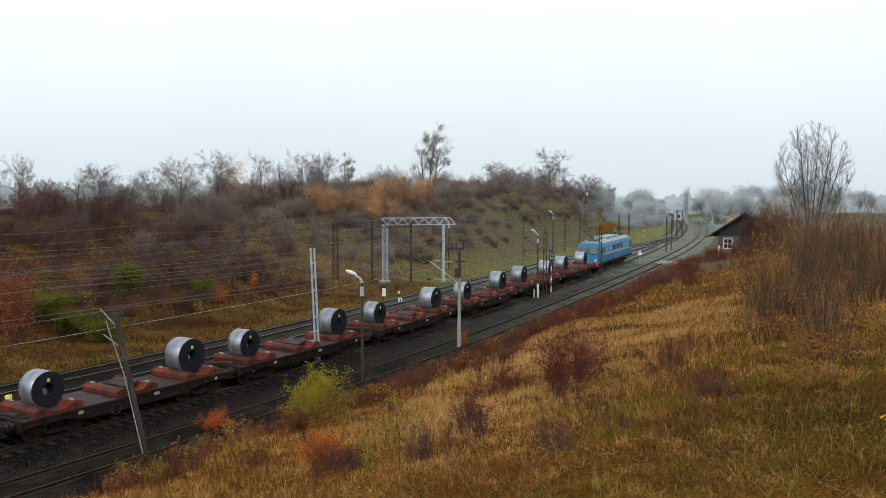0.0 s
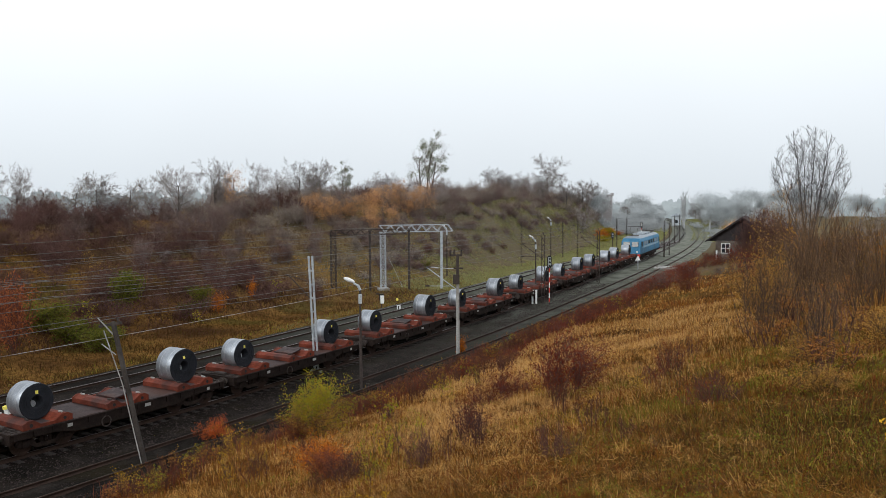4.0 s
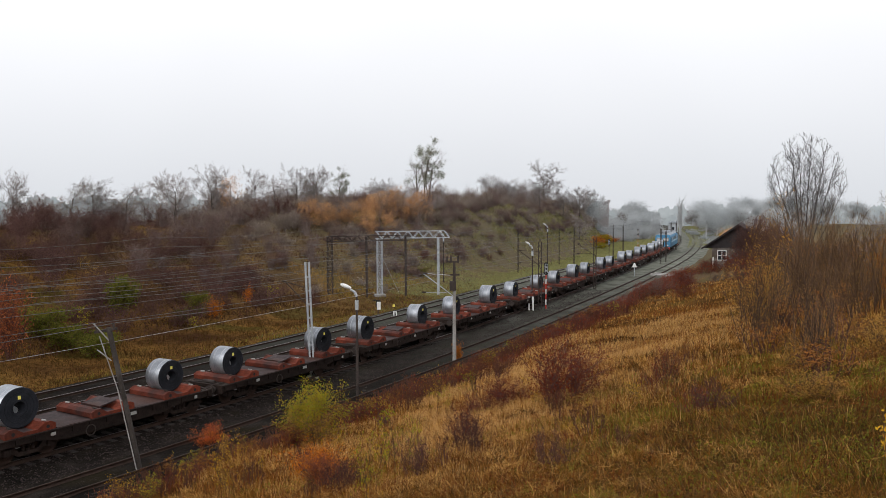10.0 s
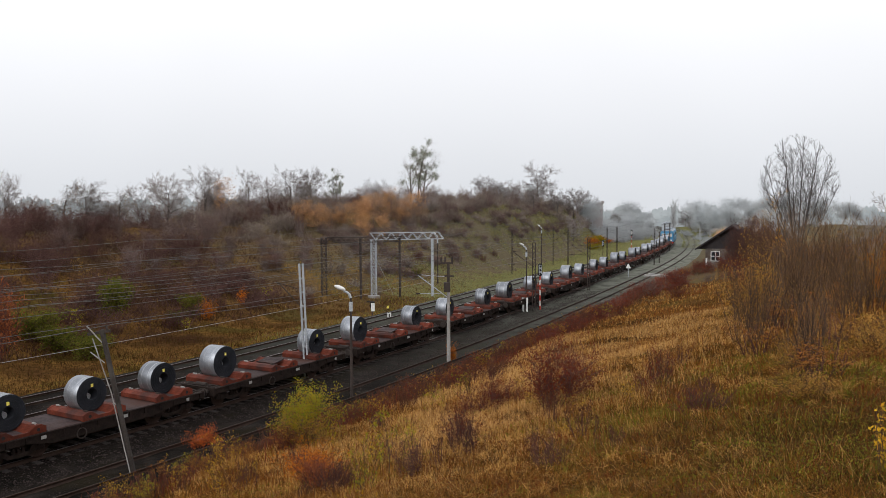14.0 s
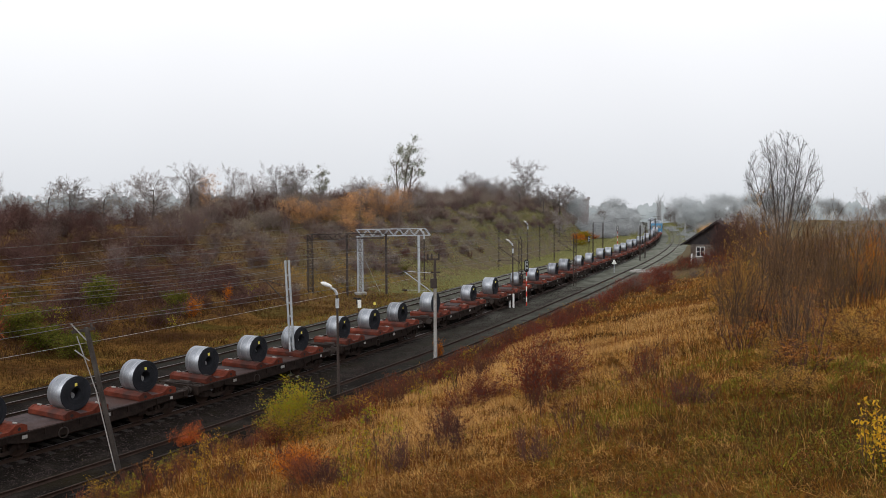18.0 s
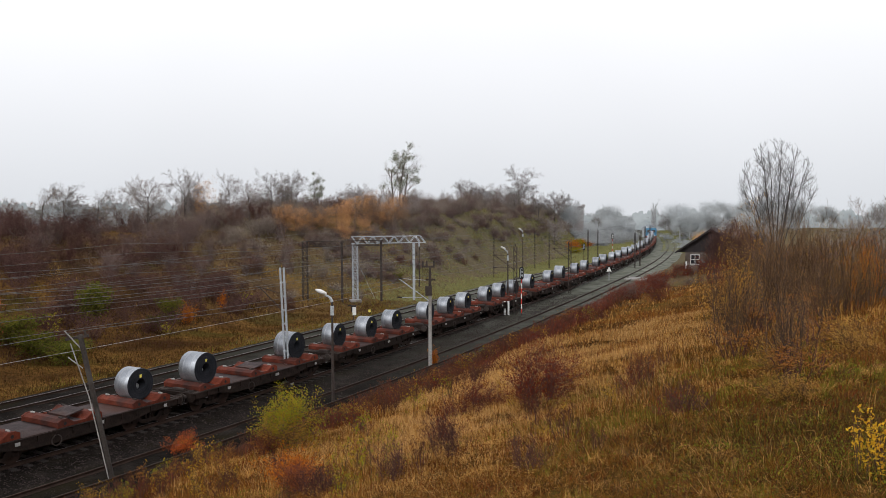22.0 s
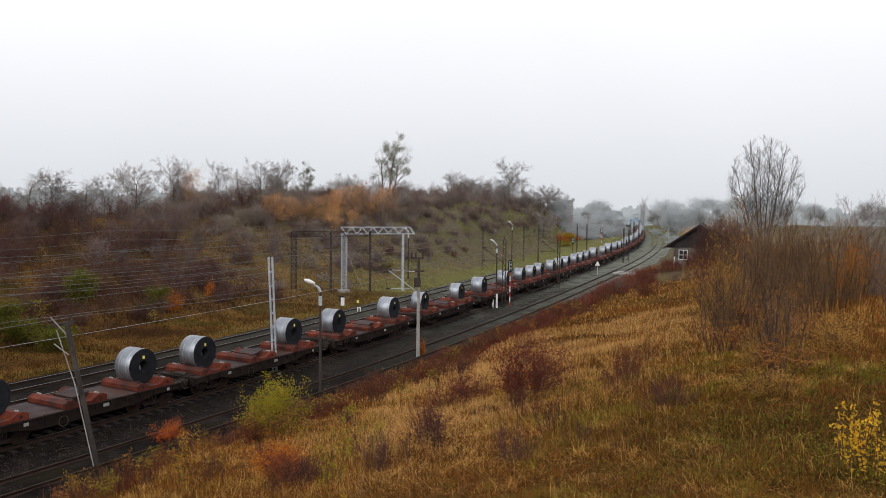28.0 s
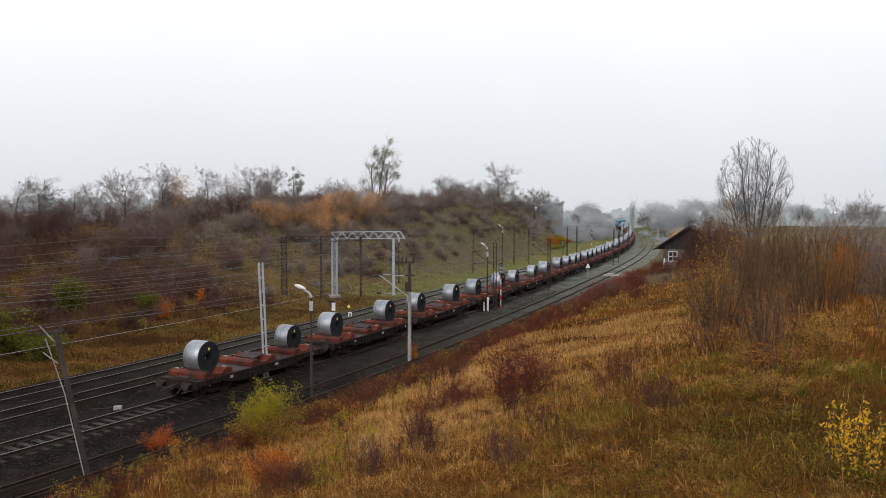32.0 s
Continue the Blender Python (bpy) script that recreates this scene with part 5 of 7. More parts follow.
BLADE = {
    "straw": leafy("straw_grass", [(0.50, 0.27, 0.075), (0.66, 0.39, 0.12), (0.34, 0.16, 0.035), (0.16, 0.065, 0.013)], 0.3),
    "tan": leafy("bleached_tan_grass", [(0.64, 0.37, 0.135), (0.80, 0.50, 0.20), (0.50, 0.27, 0.09), (0.32, 0.155, 0.048)], 0.4),
    "weed": leafy("small_green_weeds", [(0.14, 0.15, 0.016), (0.22, 0.215, 0.022), (0.095, 0.105, 0.014), (0.32, 0.26, 0.03)], 0.35),
    "ochre": leafy("ochre_grass", [(0.21, 0.090, 0.014), (0.31, 0.135, 0.020), (0.115, 0.045, 0.009), (0.16, 0.078, 0.011)], 0.3),
    "rust": leafy("rusty_weeds", [(0.125, 0.032, 0.010), (0.19, 0.052, 0.014), (0.080, 0.022, 0.009), (0.25, 0.095, 0.022)], 0.25),
    "crimson": leafy("crimson_brown_docks", [(0.130, 0.034, 0.024), (0.185, 0.048, 0.030), (0.085, 0.025, 0.018), (0.24, 0.095, 0.048)], 0.25),
    "olive": leafy("olive_grass", [(0.140, 0.138, 0.014), (0.21, 0.195, 0.022), (0.090, 0.092, 0.012), (0.28, 0.22, 0.03)], 0.3),
    # green grass greyed in colour for distance haze
    "bank": leafy("green_bank_grass", [(0.23, 0.24, 0.100), (0.31, 0.31, 0.130), (0.17, 0.18, 0.085), (0.36, 0.31, 0.120)], 0.3),
    "sear": leafy("sear_ochre_verge_grass", [(0.21, 0.122, 0.032), (0.28, 0.168, 0.046), (0.125, 0.070, 0.022), (0.19, 0.140, 0.030)], 0.25),
    "hillgold": leafy("golden_hill_grass", [(0.36, 0.215, 0.055), (0.46, 0.285, 0.080), (0.24, 0.135, 0.035), (0.30, 0.215, 0.05)], 0.3),
    "dead": leafy("dead_hill_grass", [(0.12, 0.066, 0.034), (0.17, 0.095, 0.045), (0.075, 0.040, 0.025), (0.23, 0.135, 0.055)], 0.2),
    "bramble": leafy("dark_bramble", [(0.062, 0.030, 0.023), (0.095, 0.046, 0.033), (0.045, 0.022, 0.018), (0.095, 0.058, 0.026)], 0.2),
    "dark_brown": leafy("dark_brown_blades", [(0.050, 0.022, 0.008), (0.085, 0.037, 0.011), (0.035, 0.018, 0.008), (0.075, 0.050, 0.010)], 0.2),
}


def grow(rng, segs, tips, p, d, length, r, level, spec):
    """One branch in bent pieces, with its side branches. spec: per level (pieces, children, angle, ratio, wander, lift)."""
    pieces, kids, angle, ratio, wander, lift = spec[min(level, len(spec) - 1)]
    for i in range(pieces):
        d = (d + Vector((rng.uniform(-1, 1), rng.uniform(-1, 1), rng.uniform(-1, 1))) * wander + Vector((0, 0, lift))).normalized()
        q = p + d * (length / pieces)
        r1 = max(r * (1 - 0.72 / pieces * (1 if pieces > 1 else 0.6)), 0.004)
        segs.append((p.x, p.y, p.z, q.x, q.y, q.z, r, r1, level))
        p, r = q, r1
        if level + 1 < len(spec) and (i > 0 or pieces == 1 or level > 0):
            n = kids if isinstance(kids, int) else rng.randint(*kids)
            for _ in range(n):
                side = d.cross(Vector((rng.uniform(-1, 1), rng.uniform(-1, 1), rng.uniform(-1, 1)))).normalized()
                a = radians(angle * rng.uniform(0.65, 1.3))
                grow(rng, segs, tips, p, (d * math.cos(a) + side * math.sin(a)).normalized(), length * ratio * rng.uniform(0.7, 1.15), r * 0.62, level + 1, spec)
    tips.append((p.x, p.y, p.z))


def tubes(segs, sides):
    """Verts and quads for tapered segments (rows of p, q, r0, r1, level)."""
    a = np.array(segs, float)
    p, q = a[:, :3], a[:, 3:6]
    d = q - p
    d /= np.linalg.norm(d, axis=1, keepdims=True) + 1e-9
    h = np.where(np.abs(d[:, 2:3]) < 0.9, [[0, 0, 1.0]], [[1.0, 0, 0]])
    u = np.cross(d, h)
    u /= np.linalg.norm(u, axis=1, keepdims=True)
    w = np.cross(d, u)
    t = 2 * np.pi * np.arange(sides) / sides
    ring = u[:, None] * np.cos(t)[None, :, None] + w[:, None] * np.sin(t)[None, :, None]
    v = np.concatenate([p[:, None] + ring * a[:, 6, None, None], q[:, None] + ring * a[:, 7, None, None]], 1).reshape(-1, 3)
    base = (np.arange(len(a)) * 2 * sides)[:, None]
    i = np.arange(sides)
    f = np.stack([base + i, base + (i + 1) % sides, base + sides + (i + 1) % sides, base + sides + i], -1).reshape(-1, 4)
    return v, f


def leaves(at, size, rs, upright=0.0):
    """A folded diamond at each place: verts and quads."""
    at = np.asarray(at, float)
    n = len(at)
    a = rs.normal(size=(n, 3))
    a[:, 2] += upright * 2
    a /= np.linalg.norm(a, axis=1, keepdims=True)
    b = np.cross(a, rs.normal(size=(n, 3)))
    b /= np.linalg.norm(b, axis=1, keepdims=True)
    s = (size * rs.uniform(0.6, 1.4, n))[:, None]
    v = np.stack([at - a * s, at + b * s * 0.5, at + a * s, at - b * s * 0.5], 1).reshape(-1, 3)
    return v, np.arange(4 * n).reshape(n, 4)


def around(tips, count, spread, rs):
    t = np.asarray(tips, float)
    return t[rs.randint(0, len(t), count)] + rs.normal(size=(count, 3)) * spread


SIZE = {}          # height and spread of each pattern plant


def plant(name, segs, tips, bark, twig, leaf=None, count=0, size=0.1, spread=0.2, label="", category="tree", seed=0, split=1, sides=3, least=0.006):
    """A plant as a thing with trunk, crown of twigs and leaves."""
    t = empty(name, pose(0, 0, -500), label, category)
    segs = [(*q[:6], max(q[6], least), max(q[7], least), q[8]) for q in segs]
    thick = [s for s in segs if s[8] <= split]
    thin = [s for s in segs if s[8] > split]
    if thick:
        v, f = tubes(thick, 6 if category == "tree" else 4)
        st = part("trunk" if category == "tree" else "stem", quick_mesh("trunk", v, f, bark), t)
        if category != "tree":
            tagged(st, kind="stuff")
    if thin:
        v, f = tubes(thin, sides)
        part("crown", quick_mesh("crown", v, f, twig), t)
    if leaf and count:
        rs = np.random.RandomState(seed + 11)
        v, f = leaves(around(tips, count, spread, rs), size, rs)
        part("foliage", quick_mesh("foliage", v, f, leaf), t)
    v = np.array([p for o in t.children for p in (q.co[:] for q in o.data.vertices)])
    SIZE[t] = (float(np.percentile(v[:, 2], 99.7)), float(np.percentile(np.abs(v[:, :2]), 97)) * 2)
    return t


def stems(rng, n, height, lean, spec, r=0.02, base=0.25):
    segs, tips = [], []
    for _ in range(n):
        a, k = rng.uniform(0, 2 * math.pi), rng.uniform(0.1, 1)
        d = Vector((math.cos(a) * k * lean, math.sin(a) * k * lean, 1)).normalized()
        grow(rng, segs, tips, Vector((math.cos(a) * base * k, math.sin(a) * base * k, -0.05)), d, height * rng.uniform(0.65, 1.05), r * rng.uniform(0.7, 1.2), 1, spec)
    return segs, tips


def scaled(ob, m, k, kz=None):
    """A copy at the pose m, k times as large."""
    c = copy_thing(ob, m)
    c.scale = (k, k, kz or k)
    return c


def at_ground(x, y, turn=0.0, sink=0.05):
    return pose(x, y, float(ground_z(x, y)[0]) - sink, 0, 0, turn)


def prototypes():
    P = {}
    rng = random.Random(21)
    # rounded bare trees, 8 m
    spec = [(6, (2, 3), 58, 0.50, 0.06, 0.06), (4, (1, 2), 46, 0.56, 0.14, 0.05), (3, 2, 42, 0.58, 0.18, 0.04), (3, 2, 38, 0.58, 0.22, 0.03), (2, 0, 34, 0.6, 0.25, 0.0)]
    for i in range(3):
        segs, tips = [], []
        grow(rng, segs, tips, Vector((0, 0, -0.3)), Vector((rng.uniform(-0.06, 0.06), 0, 1)), 6.2, 0.17, 0, spec)
        P["bare", i] = plant("bare_tree", segs, tips, M_BARK, M_TWIG, LEAF["brown"], 60 if i == 1 else 0, 0.09, 0.2, "leafless grey-brown tree on the cutting's brow", seed=i, least=0.013)
    segs, tips = [], []
    grow(rng, segs, tips, Vector((0, 0, -0.3)), Vector((0, 0, 1)), 6.2, 0.17, 0, spec)
    # hazed colours for the trees at the end of the hill
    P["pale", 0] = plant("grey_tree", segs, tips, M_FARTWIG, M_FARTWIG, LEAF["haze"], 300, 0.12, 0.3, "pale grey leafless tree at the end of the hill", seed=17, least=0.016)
    # the same crowns with a remnant of dry leaf
    segs, tips = [], []
    grow(rng, segs, tips, Vector((0, 0, -0.3)), Vector((0, 0, 1)), 6.0, 0.16, 0, spec)
    P["rusty", 0] = plant("thinning_tree", segs, tips, M_BARK, M_TWIG, LEAF["brown"], 420, 0.10, 0.25, "nearly bare tree with rusty remnant leaves", seed=5)
    # golden larch or birch
    spec_g = [(9, (3, 4), 72, 0.24, 0.04, 0.1), (3, 2, 45, 0.5, 0.2, 0.0), (2, 0, 40, 0.5, 0.2, 0.0)]
    for i in range(2):
        segs, tips = [], []
        grow(rng, segs, tips, Vector((0, 0, -0.2)), Vector((0, 0, 1)), 6.5, 0.10, 0, spec_g)
        P["gold", i] = plant("golden_birch", segs, tips, M_BANKTWIG, M_BANKTWIG, LEAF["gold"], 1900, 0.11, 0.42, "slender tree in soft orange-gold leaf", seed=30 + i, split=0)
    # tall gaunt tree with ivy clumps
    spec_t = [(7, (1, 2), 50, 0.36, 0.07, 0.1), (4, 2, 42, 0.5, 0.2, 0.08), (3, 2, 40, 0.5, 0.22, 0.06), (2, 0, 30, 0.5, 0.2, 0.0)]
    segs, tips = [], []
    for k in (-0.10, 0.12, 0.02):
        grow(rng, segs, tips, Vector((k * 6, 0, -0.3)), Vector((k, 0.02, 1)), 9.8 - abs(k) * 20, 0.16, 0, spec_t)
    rs = np.random.RandomState(3)
    keep = np.array(tips)
    high = keep[keep[:, 2] > 4.5]
    clumps = high[rs.randint(0, len(high), 34)]
    P["tall", 0] = plant("tall_ivy_tree", segs, [tuple(c) for c in clumps], M_BARK, M_TWIG, LEAF["grey"], 2600, 0.13, 0.33, "tall gaunt tree with clumps of grey-green ivy", seed=9)
    # ash with limbs fanning from a short trunk into a rounded dome of fine twigs
    segs, tips = [], []
    top, half = 10.0, 2.18

    def twig(p, d, length, r, level):
        n = 3 if level < 5 else 2
        for i in range(n):
            d = (d + Vector((rng.uniform(-1, 1), rng.uniform(-1, 1), rng.uniform(-0.6, 1))) * 0.10 + Vector((0, 0, 0.07))).normalized()
            q = p + d * (length / n)
            k = math.hypot(q.x, q.y) / half
            if k * k + (max(0.0, q.z - 7.0) / (top - 7.0)) ** 2 > 1.06:
                return
            segs.append((*p, *q, r, r * 0.75, level))
            p, r = q, r * 0.75
            if level < 7:
                side = d.cross(Vector((rng.uniform(-1, 1), rng.uniform(-1, 1), rng.uniform(-1, 1)))).normalized()
                twig(p, (d + side * rng.uniform(0.45, 0.75)).normalized(), length * rng.uniform(0.5, 0.7), r * 0.8, level + 1)

    segs.append((0, 0, -0.4, 0.05, 0, 3.0, 0.19, 0.16, 1))
    for k in range(12):
        a = 2.399 * k
        e = (k + 0.5) / 12
        rr, zz = half * 0.98 * math.sin(e ** 0.6 * 1.5), 7.0 + (top - 7.0) * math.cos(e ** 0.6 * 1.5) - 0.5 * e
        end = Vector((rr * math.cos(a), rr * math.sin(a), zz))
        start, ctrl = Vector((0.05, 0, 2.6 + 0.5 * (1 - e))), Vector((end.x * 0.50, end.y * 0.50, 2.9 + 0.42 * (zz - 2.9)))
        last, r = start, 0.062 - 0.012 * e
        for i in range(1, 11):
            u = i / 10
            q = start * (1 - u) ** 2 + ctrl * (2 * u * (1 - u)) + end * u * u + Vector((rng.uniform(-1, 1), rng.uniform(-1, 1), 0)) * 0.04
            r1 = r * 0.86
            segs.append((*last, *q, r, r1, 1))
            if u > 0.28:
                d = (q - last).normalized()
                for _ in range(3 if u > 0.45 else 1):
                    side = d.cross(Vector((rng.uniform(-1, 1), rng.uniform(-1, 1), rng.uniform(-1, 1)))).normalized()
                    twig(q, (d + side * rng.uniform(0.45, 0.8)).normalized(), rng.uniform(0.7, 1.25) * (1.2 - 0.5 * u), max(r1 * 0.4, 0.009), 4)
            last, r = q, r1
        tips.append(tuple(end))
    P["vase", 0] = plant("leafless_ash_tree", segs, tips, M_ASH, M_ASH, None, 0, 0.1, 0.2, "large leafless tree with limbs fanning into a round dome", seed=1, split=2, least=0.0055)
    # twiggy brush, reddish brown, 3 m
    spec_b = [(1, 0, 0, 0, 0, 0), (5, (1, 2), 30, 0.42, 0.10, 0.05), (3, 2, 32, 0.5, 0.16, 0.05), (2, 0, 30, 0.5, 0.18, 0.03)]
    for i in range(4):
        segs, tips = stems(rng, 11, 2.9, 0.55, spec_b, 0.022, 0.6)
        P["brush", i] = plant("brush_shrub", segs, tips, (M_TWIGRED, M_TWIGRED, M_BANKTWIG, M_BANKTWIG)[i], (M_TWIGRED, M_TWIGRED, M_BANKTWIG, M_BANKTWIG)[i], LEAF[("dusk", "dusk", "hazed_purple", "hazed_brush")[i]], 1500, 0.06, 0.30, ("dense leafless purple-brown shrub on the cutting slope", "dense leafless purple-brown shrub on the cutting slope", "pale greyish-purple leafless brush on the hill", "pale olive brush at the end of the hill")[i], "shrub", seed=50 + i, split=1)
    # dense low thicket clump
    for i in range(2):
        segs, tips = stems(rng, 18, 1.7, 0.9, spec_b, 0.014, 0.9)
        P["thicket", i] = plant("thicket", segs, tips, M_TWIGDARK, M_TWIGDARK, LEAF["dusk" if i else "red"], 1100, 0.05, 0.18, "tangled low thicket of dark red-brown twigs", "shrub", seed=60 + i, split=1)
    # leafed shrubs, 2 m
    spec_s = [(1, 0, 0, 0, 0, 0), (5, (1, 2), 36, 0.42, 0.12, 0.03), (3, (1, 2), 38, 0.5, 0.18, 0.02), (2, 0, 30, 0.5, 0.2, 0.0)]
    for key, col, cnt, size in (("orange", "orange", 4200, 0.042), ("red", "red", 2900, 0.034), ("scarlet", "scarlet", 5200, 0.030), ("yellow", "yellow", 12000, 0.036), ("green", "green", 3600, 0.07), ("rustred", "rustred", 3600, 0.045), ("amber", "amber", 3400, 0.030)):
        segs, tips = stems(rng, 15, 2.0, 0.62, spec_s, 0.016, 0.30)
        P[key, 0] = plant(key + "_shrub", segs, tips, M_TWIGDARK if "r" == key[0] else M_OCHRETWIG, M_TWIGDARK if "r" == key[0] else M_OCHRETWIG, LEAF[col], cnt, size, 0.12, {"orange": "leafy shrub in bright orange autumn colour", "red": "rounded shrub with sparse dark red leaves", "scarlet": "small bushy shrub in scarlet autumn leaf", "yellow": "bushy shrub with yellow-green leaves", "green": "leafy shrub still green in autumn", "rustred": "tall shrub with rusty red-orange leaves", "amber": "dense amber-brown shrub on the grass slope"}[key], "shrub", seed=70, split=1)
    # thin upright sucker stems with few leaves
    for i in range(3):
        segs, tips = stems(rng, 8, 3.0, 0.36, [(1, 0, 0, 0, 0, 0), (6, (1, 2), 22, 0.34, 0.07, 0.06), (3, (0, 1), 22, 0.5, 0.1, 0.06), (2, 0, 20, 0.5, 0.1, 0.05)], 0.030, 0.7)
        P["sucker", i] = plant("sapling_clump", segs, tips, M_OCHRETWIG, M_OCHRETWIG, LEAF[("brown", "amber", "amber")[i]], (1100, 2400, 3400)[i], 0.019, 0.28, "clump of tall thin bare saplings with a few leaves", "shrub", seed=80 + i, split=1)
    segs, tips = stems(rng, 9, 3.0, 0.45, [(1, 0, 0, 0, 0, 0), (7, (0, 2), 26, 0.24, 0.06, 0.05), (2, (0, 1), 26, 0.5, 0.1, 0.05), (2, 0, 20, 0.5, 0.1, 0.05)], 0.017, 0.5)
    P["rods", 0] = plant("bare_bush", segs, tips, M_TWIGBLACK, M_TWIGBLACK, LEAF["brown"], 500, 0.018, 0.2, "dense bush of dark bare upright stems", "shrub", seed=84, split=1)
    # young birch in yellow leaf
    segs, tips = [], []
    grow(rng, segs, tips, Vector((0, 0, -0.1)), Vector((0, 0, 1)), 1.9, 0.016, 0, [(7, (1, 2), 42, 0.36, 0.08, 0.06), (3, 1, 40, 0.5, 0.15, 0.02), (2, 0, 30, 0.5, 0.2, 0.0)])
    P["sapling", 0] = plant("yellow_sapling", segs, tips, M_OCHRETWIG, M_OCHRETWIG, LEAF["yellow"], 330, 0.036, 0.07, "slender sapling with yellow leaves", "shrub", seed=90, split=0)
    segs, tips = [], []
    for k in (-0.08, 0.1):
        grow(rng, segs, tips, Vector((k * 2, 0, -0.1)), Vector((k, 0, 1)), 5.4, 0.03, 0, [(10, (1, 2), 36, 0.20, 0.05, 0.06), (3, (1, 2), 34, 0.5, 0.12, 0.05), (2, 0, 30, 0.5, 0.15, 0.03)])
    P["birch", 0] = plant("young_birch", segs, tips, M_OCHRETWIG, M_OCHRETWIG, LEAF["amber"], 420, 0.045, 0.10, "slim half-bare young birch with sparse yellow leaves", "shrub", seed=91, split=0)
    segs, tips = [], []
    rw = np.random.RandomState(6)
    for k in range(9):
        a, l = rng.uniform(0, 6.28), rng.uniform(0.7, 1.1)
        p, d = Vector((0.1 * math.cos(a), 0.1 * math.sin(a), -0.05)), Vector((0.22 * math.cos(a), 0.22 * math.sin(a), 1)).normalized()
        for i in range(8):
            q = p + d * l / 8
            segs.append((*p, *q, 0.006, 0.005, 0))
            tips += [tuple(q)] * (1 + i)
            p, d = q, (d + Vector((rng.uniform(-1, 1), rng.uniform(-1, 1), 0)) * 0.05).normalized()
    P["willow", 0] = plant("willow_shoots", segs, tips, M_OCHRETWIG, M_OCHRETWIG, LEAF["willow"], 170, 0.034, 0.025, "upright yellow-leaved willow shoots in the grass", "shrub", seed=93, split=0, least=0.004)
    # dead dock clumps with seed heads, and yellow-leaved canes
    for i, (leaf, n) in enumerate((("withered", 900), ("russet", 800), ("withered", 600))):
        segs, tips = stems(rng, 16 - 3 * i, 1.1, 0.34, [(1, 0, 0, 0, 0, 0), (6, (0, 2), 24, 0.22, 0.06, 0.04), (2, 0, 20, 0.5, 0.1, 0.05)], 0.009, 0.22)
        high = [q for q in tips if q[2] > 0.55]
        P["dock", i] = plant("dead_dock", segs, high, M_TWIGDARK, M_TWIGDARK, LEAF[leaf], n, 0.020, 0.035, "clump of dead red-brown dock stalks with seed heads", "weed", seed=110 + i, split=1, least=0.005)
    for i, (leaf, n) in enumerate((("willow", 420), ("yellow", 520))):
        segs, tips = stems(rng, 7, 1.25, 0.5, [(1, 0, 0, 0, 0, 0), (7, (1, 2), 48, 0.24, 0.09, -0.02), (2, 0, 30, 0.5, 0.1, 0.0)], 0.009, 0.2)
        P["cane", i] = plant("yellow_canes", segs, tips, M_OCHRETWIG, M_OCHRETWIG, LEAF[leaf], n, 0.025, 0.05, "thin arching canes with scattered yellow leaves", "weed", seed=120 + i, split=1, least=0.005)
    # far, soft tree shapes with distance haze in their colours
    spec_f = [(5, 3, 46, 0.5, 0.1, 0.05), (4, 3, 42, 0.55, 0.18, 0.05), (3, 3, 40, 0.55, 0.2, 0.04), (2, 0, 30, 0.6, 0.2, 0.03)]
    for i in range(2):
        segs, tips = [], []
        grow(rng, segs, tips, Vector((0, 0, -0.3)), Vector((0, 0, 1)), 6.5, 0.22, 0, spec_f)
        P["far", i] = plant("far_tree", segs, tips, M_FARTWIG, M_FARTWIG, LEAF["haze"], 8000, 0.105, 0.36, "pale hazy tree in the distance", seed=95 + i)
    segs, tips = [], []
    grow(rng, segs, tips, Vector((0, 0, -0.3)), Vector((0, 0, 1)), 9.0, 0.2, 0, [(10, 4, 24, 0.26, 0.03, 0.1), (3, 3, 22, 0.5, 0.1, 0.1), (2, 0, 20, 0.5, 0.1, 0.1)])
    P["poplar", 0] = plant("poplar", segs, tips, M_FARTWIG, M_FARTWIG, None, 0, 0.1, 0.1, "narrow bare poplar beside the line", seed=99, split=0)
    return P


PROTO = prototypes()


def tree_at(key, x, y, height, turn=0.0, wide=1.0, label=""):
    ob = PROTO[key]
    own = SIZE[ob][0]
    c = scaled(ob, at_ground(x, y, turn, 0.1), height / own * wide, height / own)
    if label:
        c["label"] = label
    return c


def shrub_at(key, x, y, height, width=None, turn=0.0, label=""):
    own = SIZE[PROTO[key]]
    k = (width or height * own[1] / own[0]) / own[1]
    c = scaled(PROTO[key], at_ground(x, y, turn, 0.06), k, height / own[0])
    if label:
        c["label"] = label
    return c


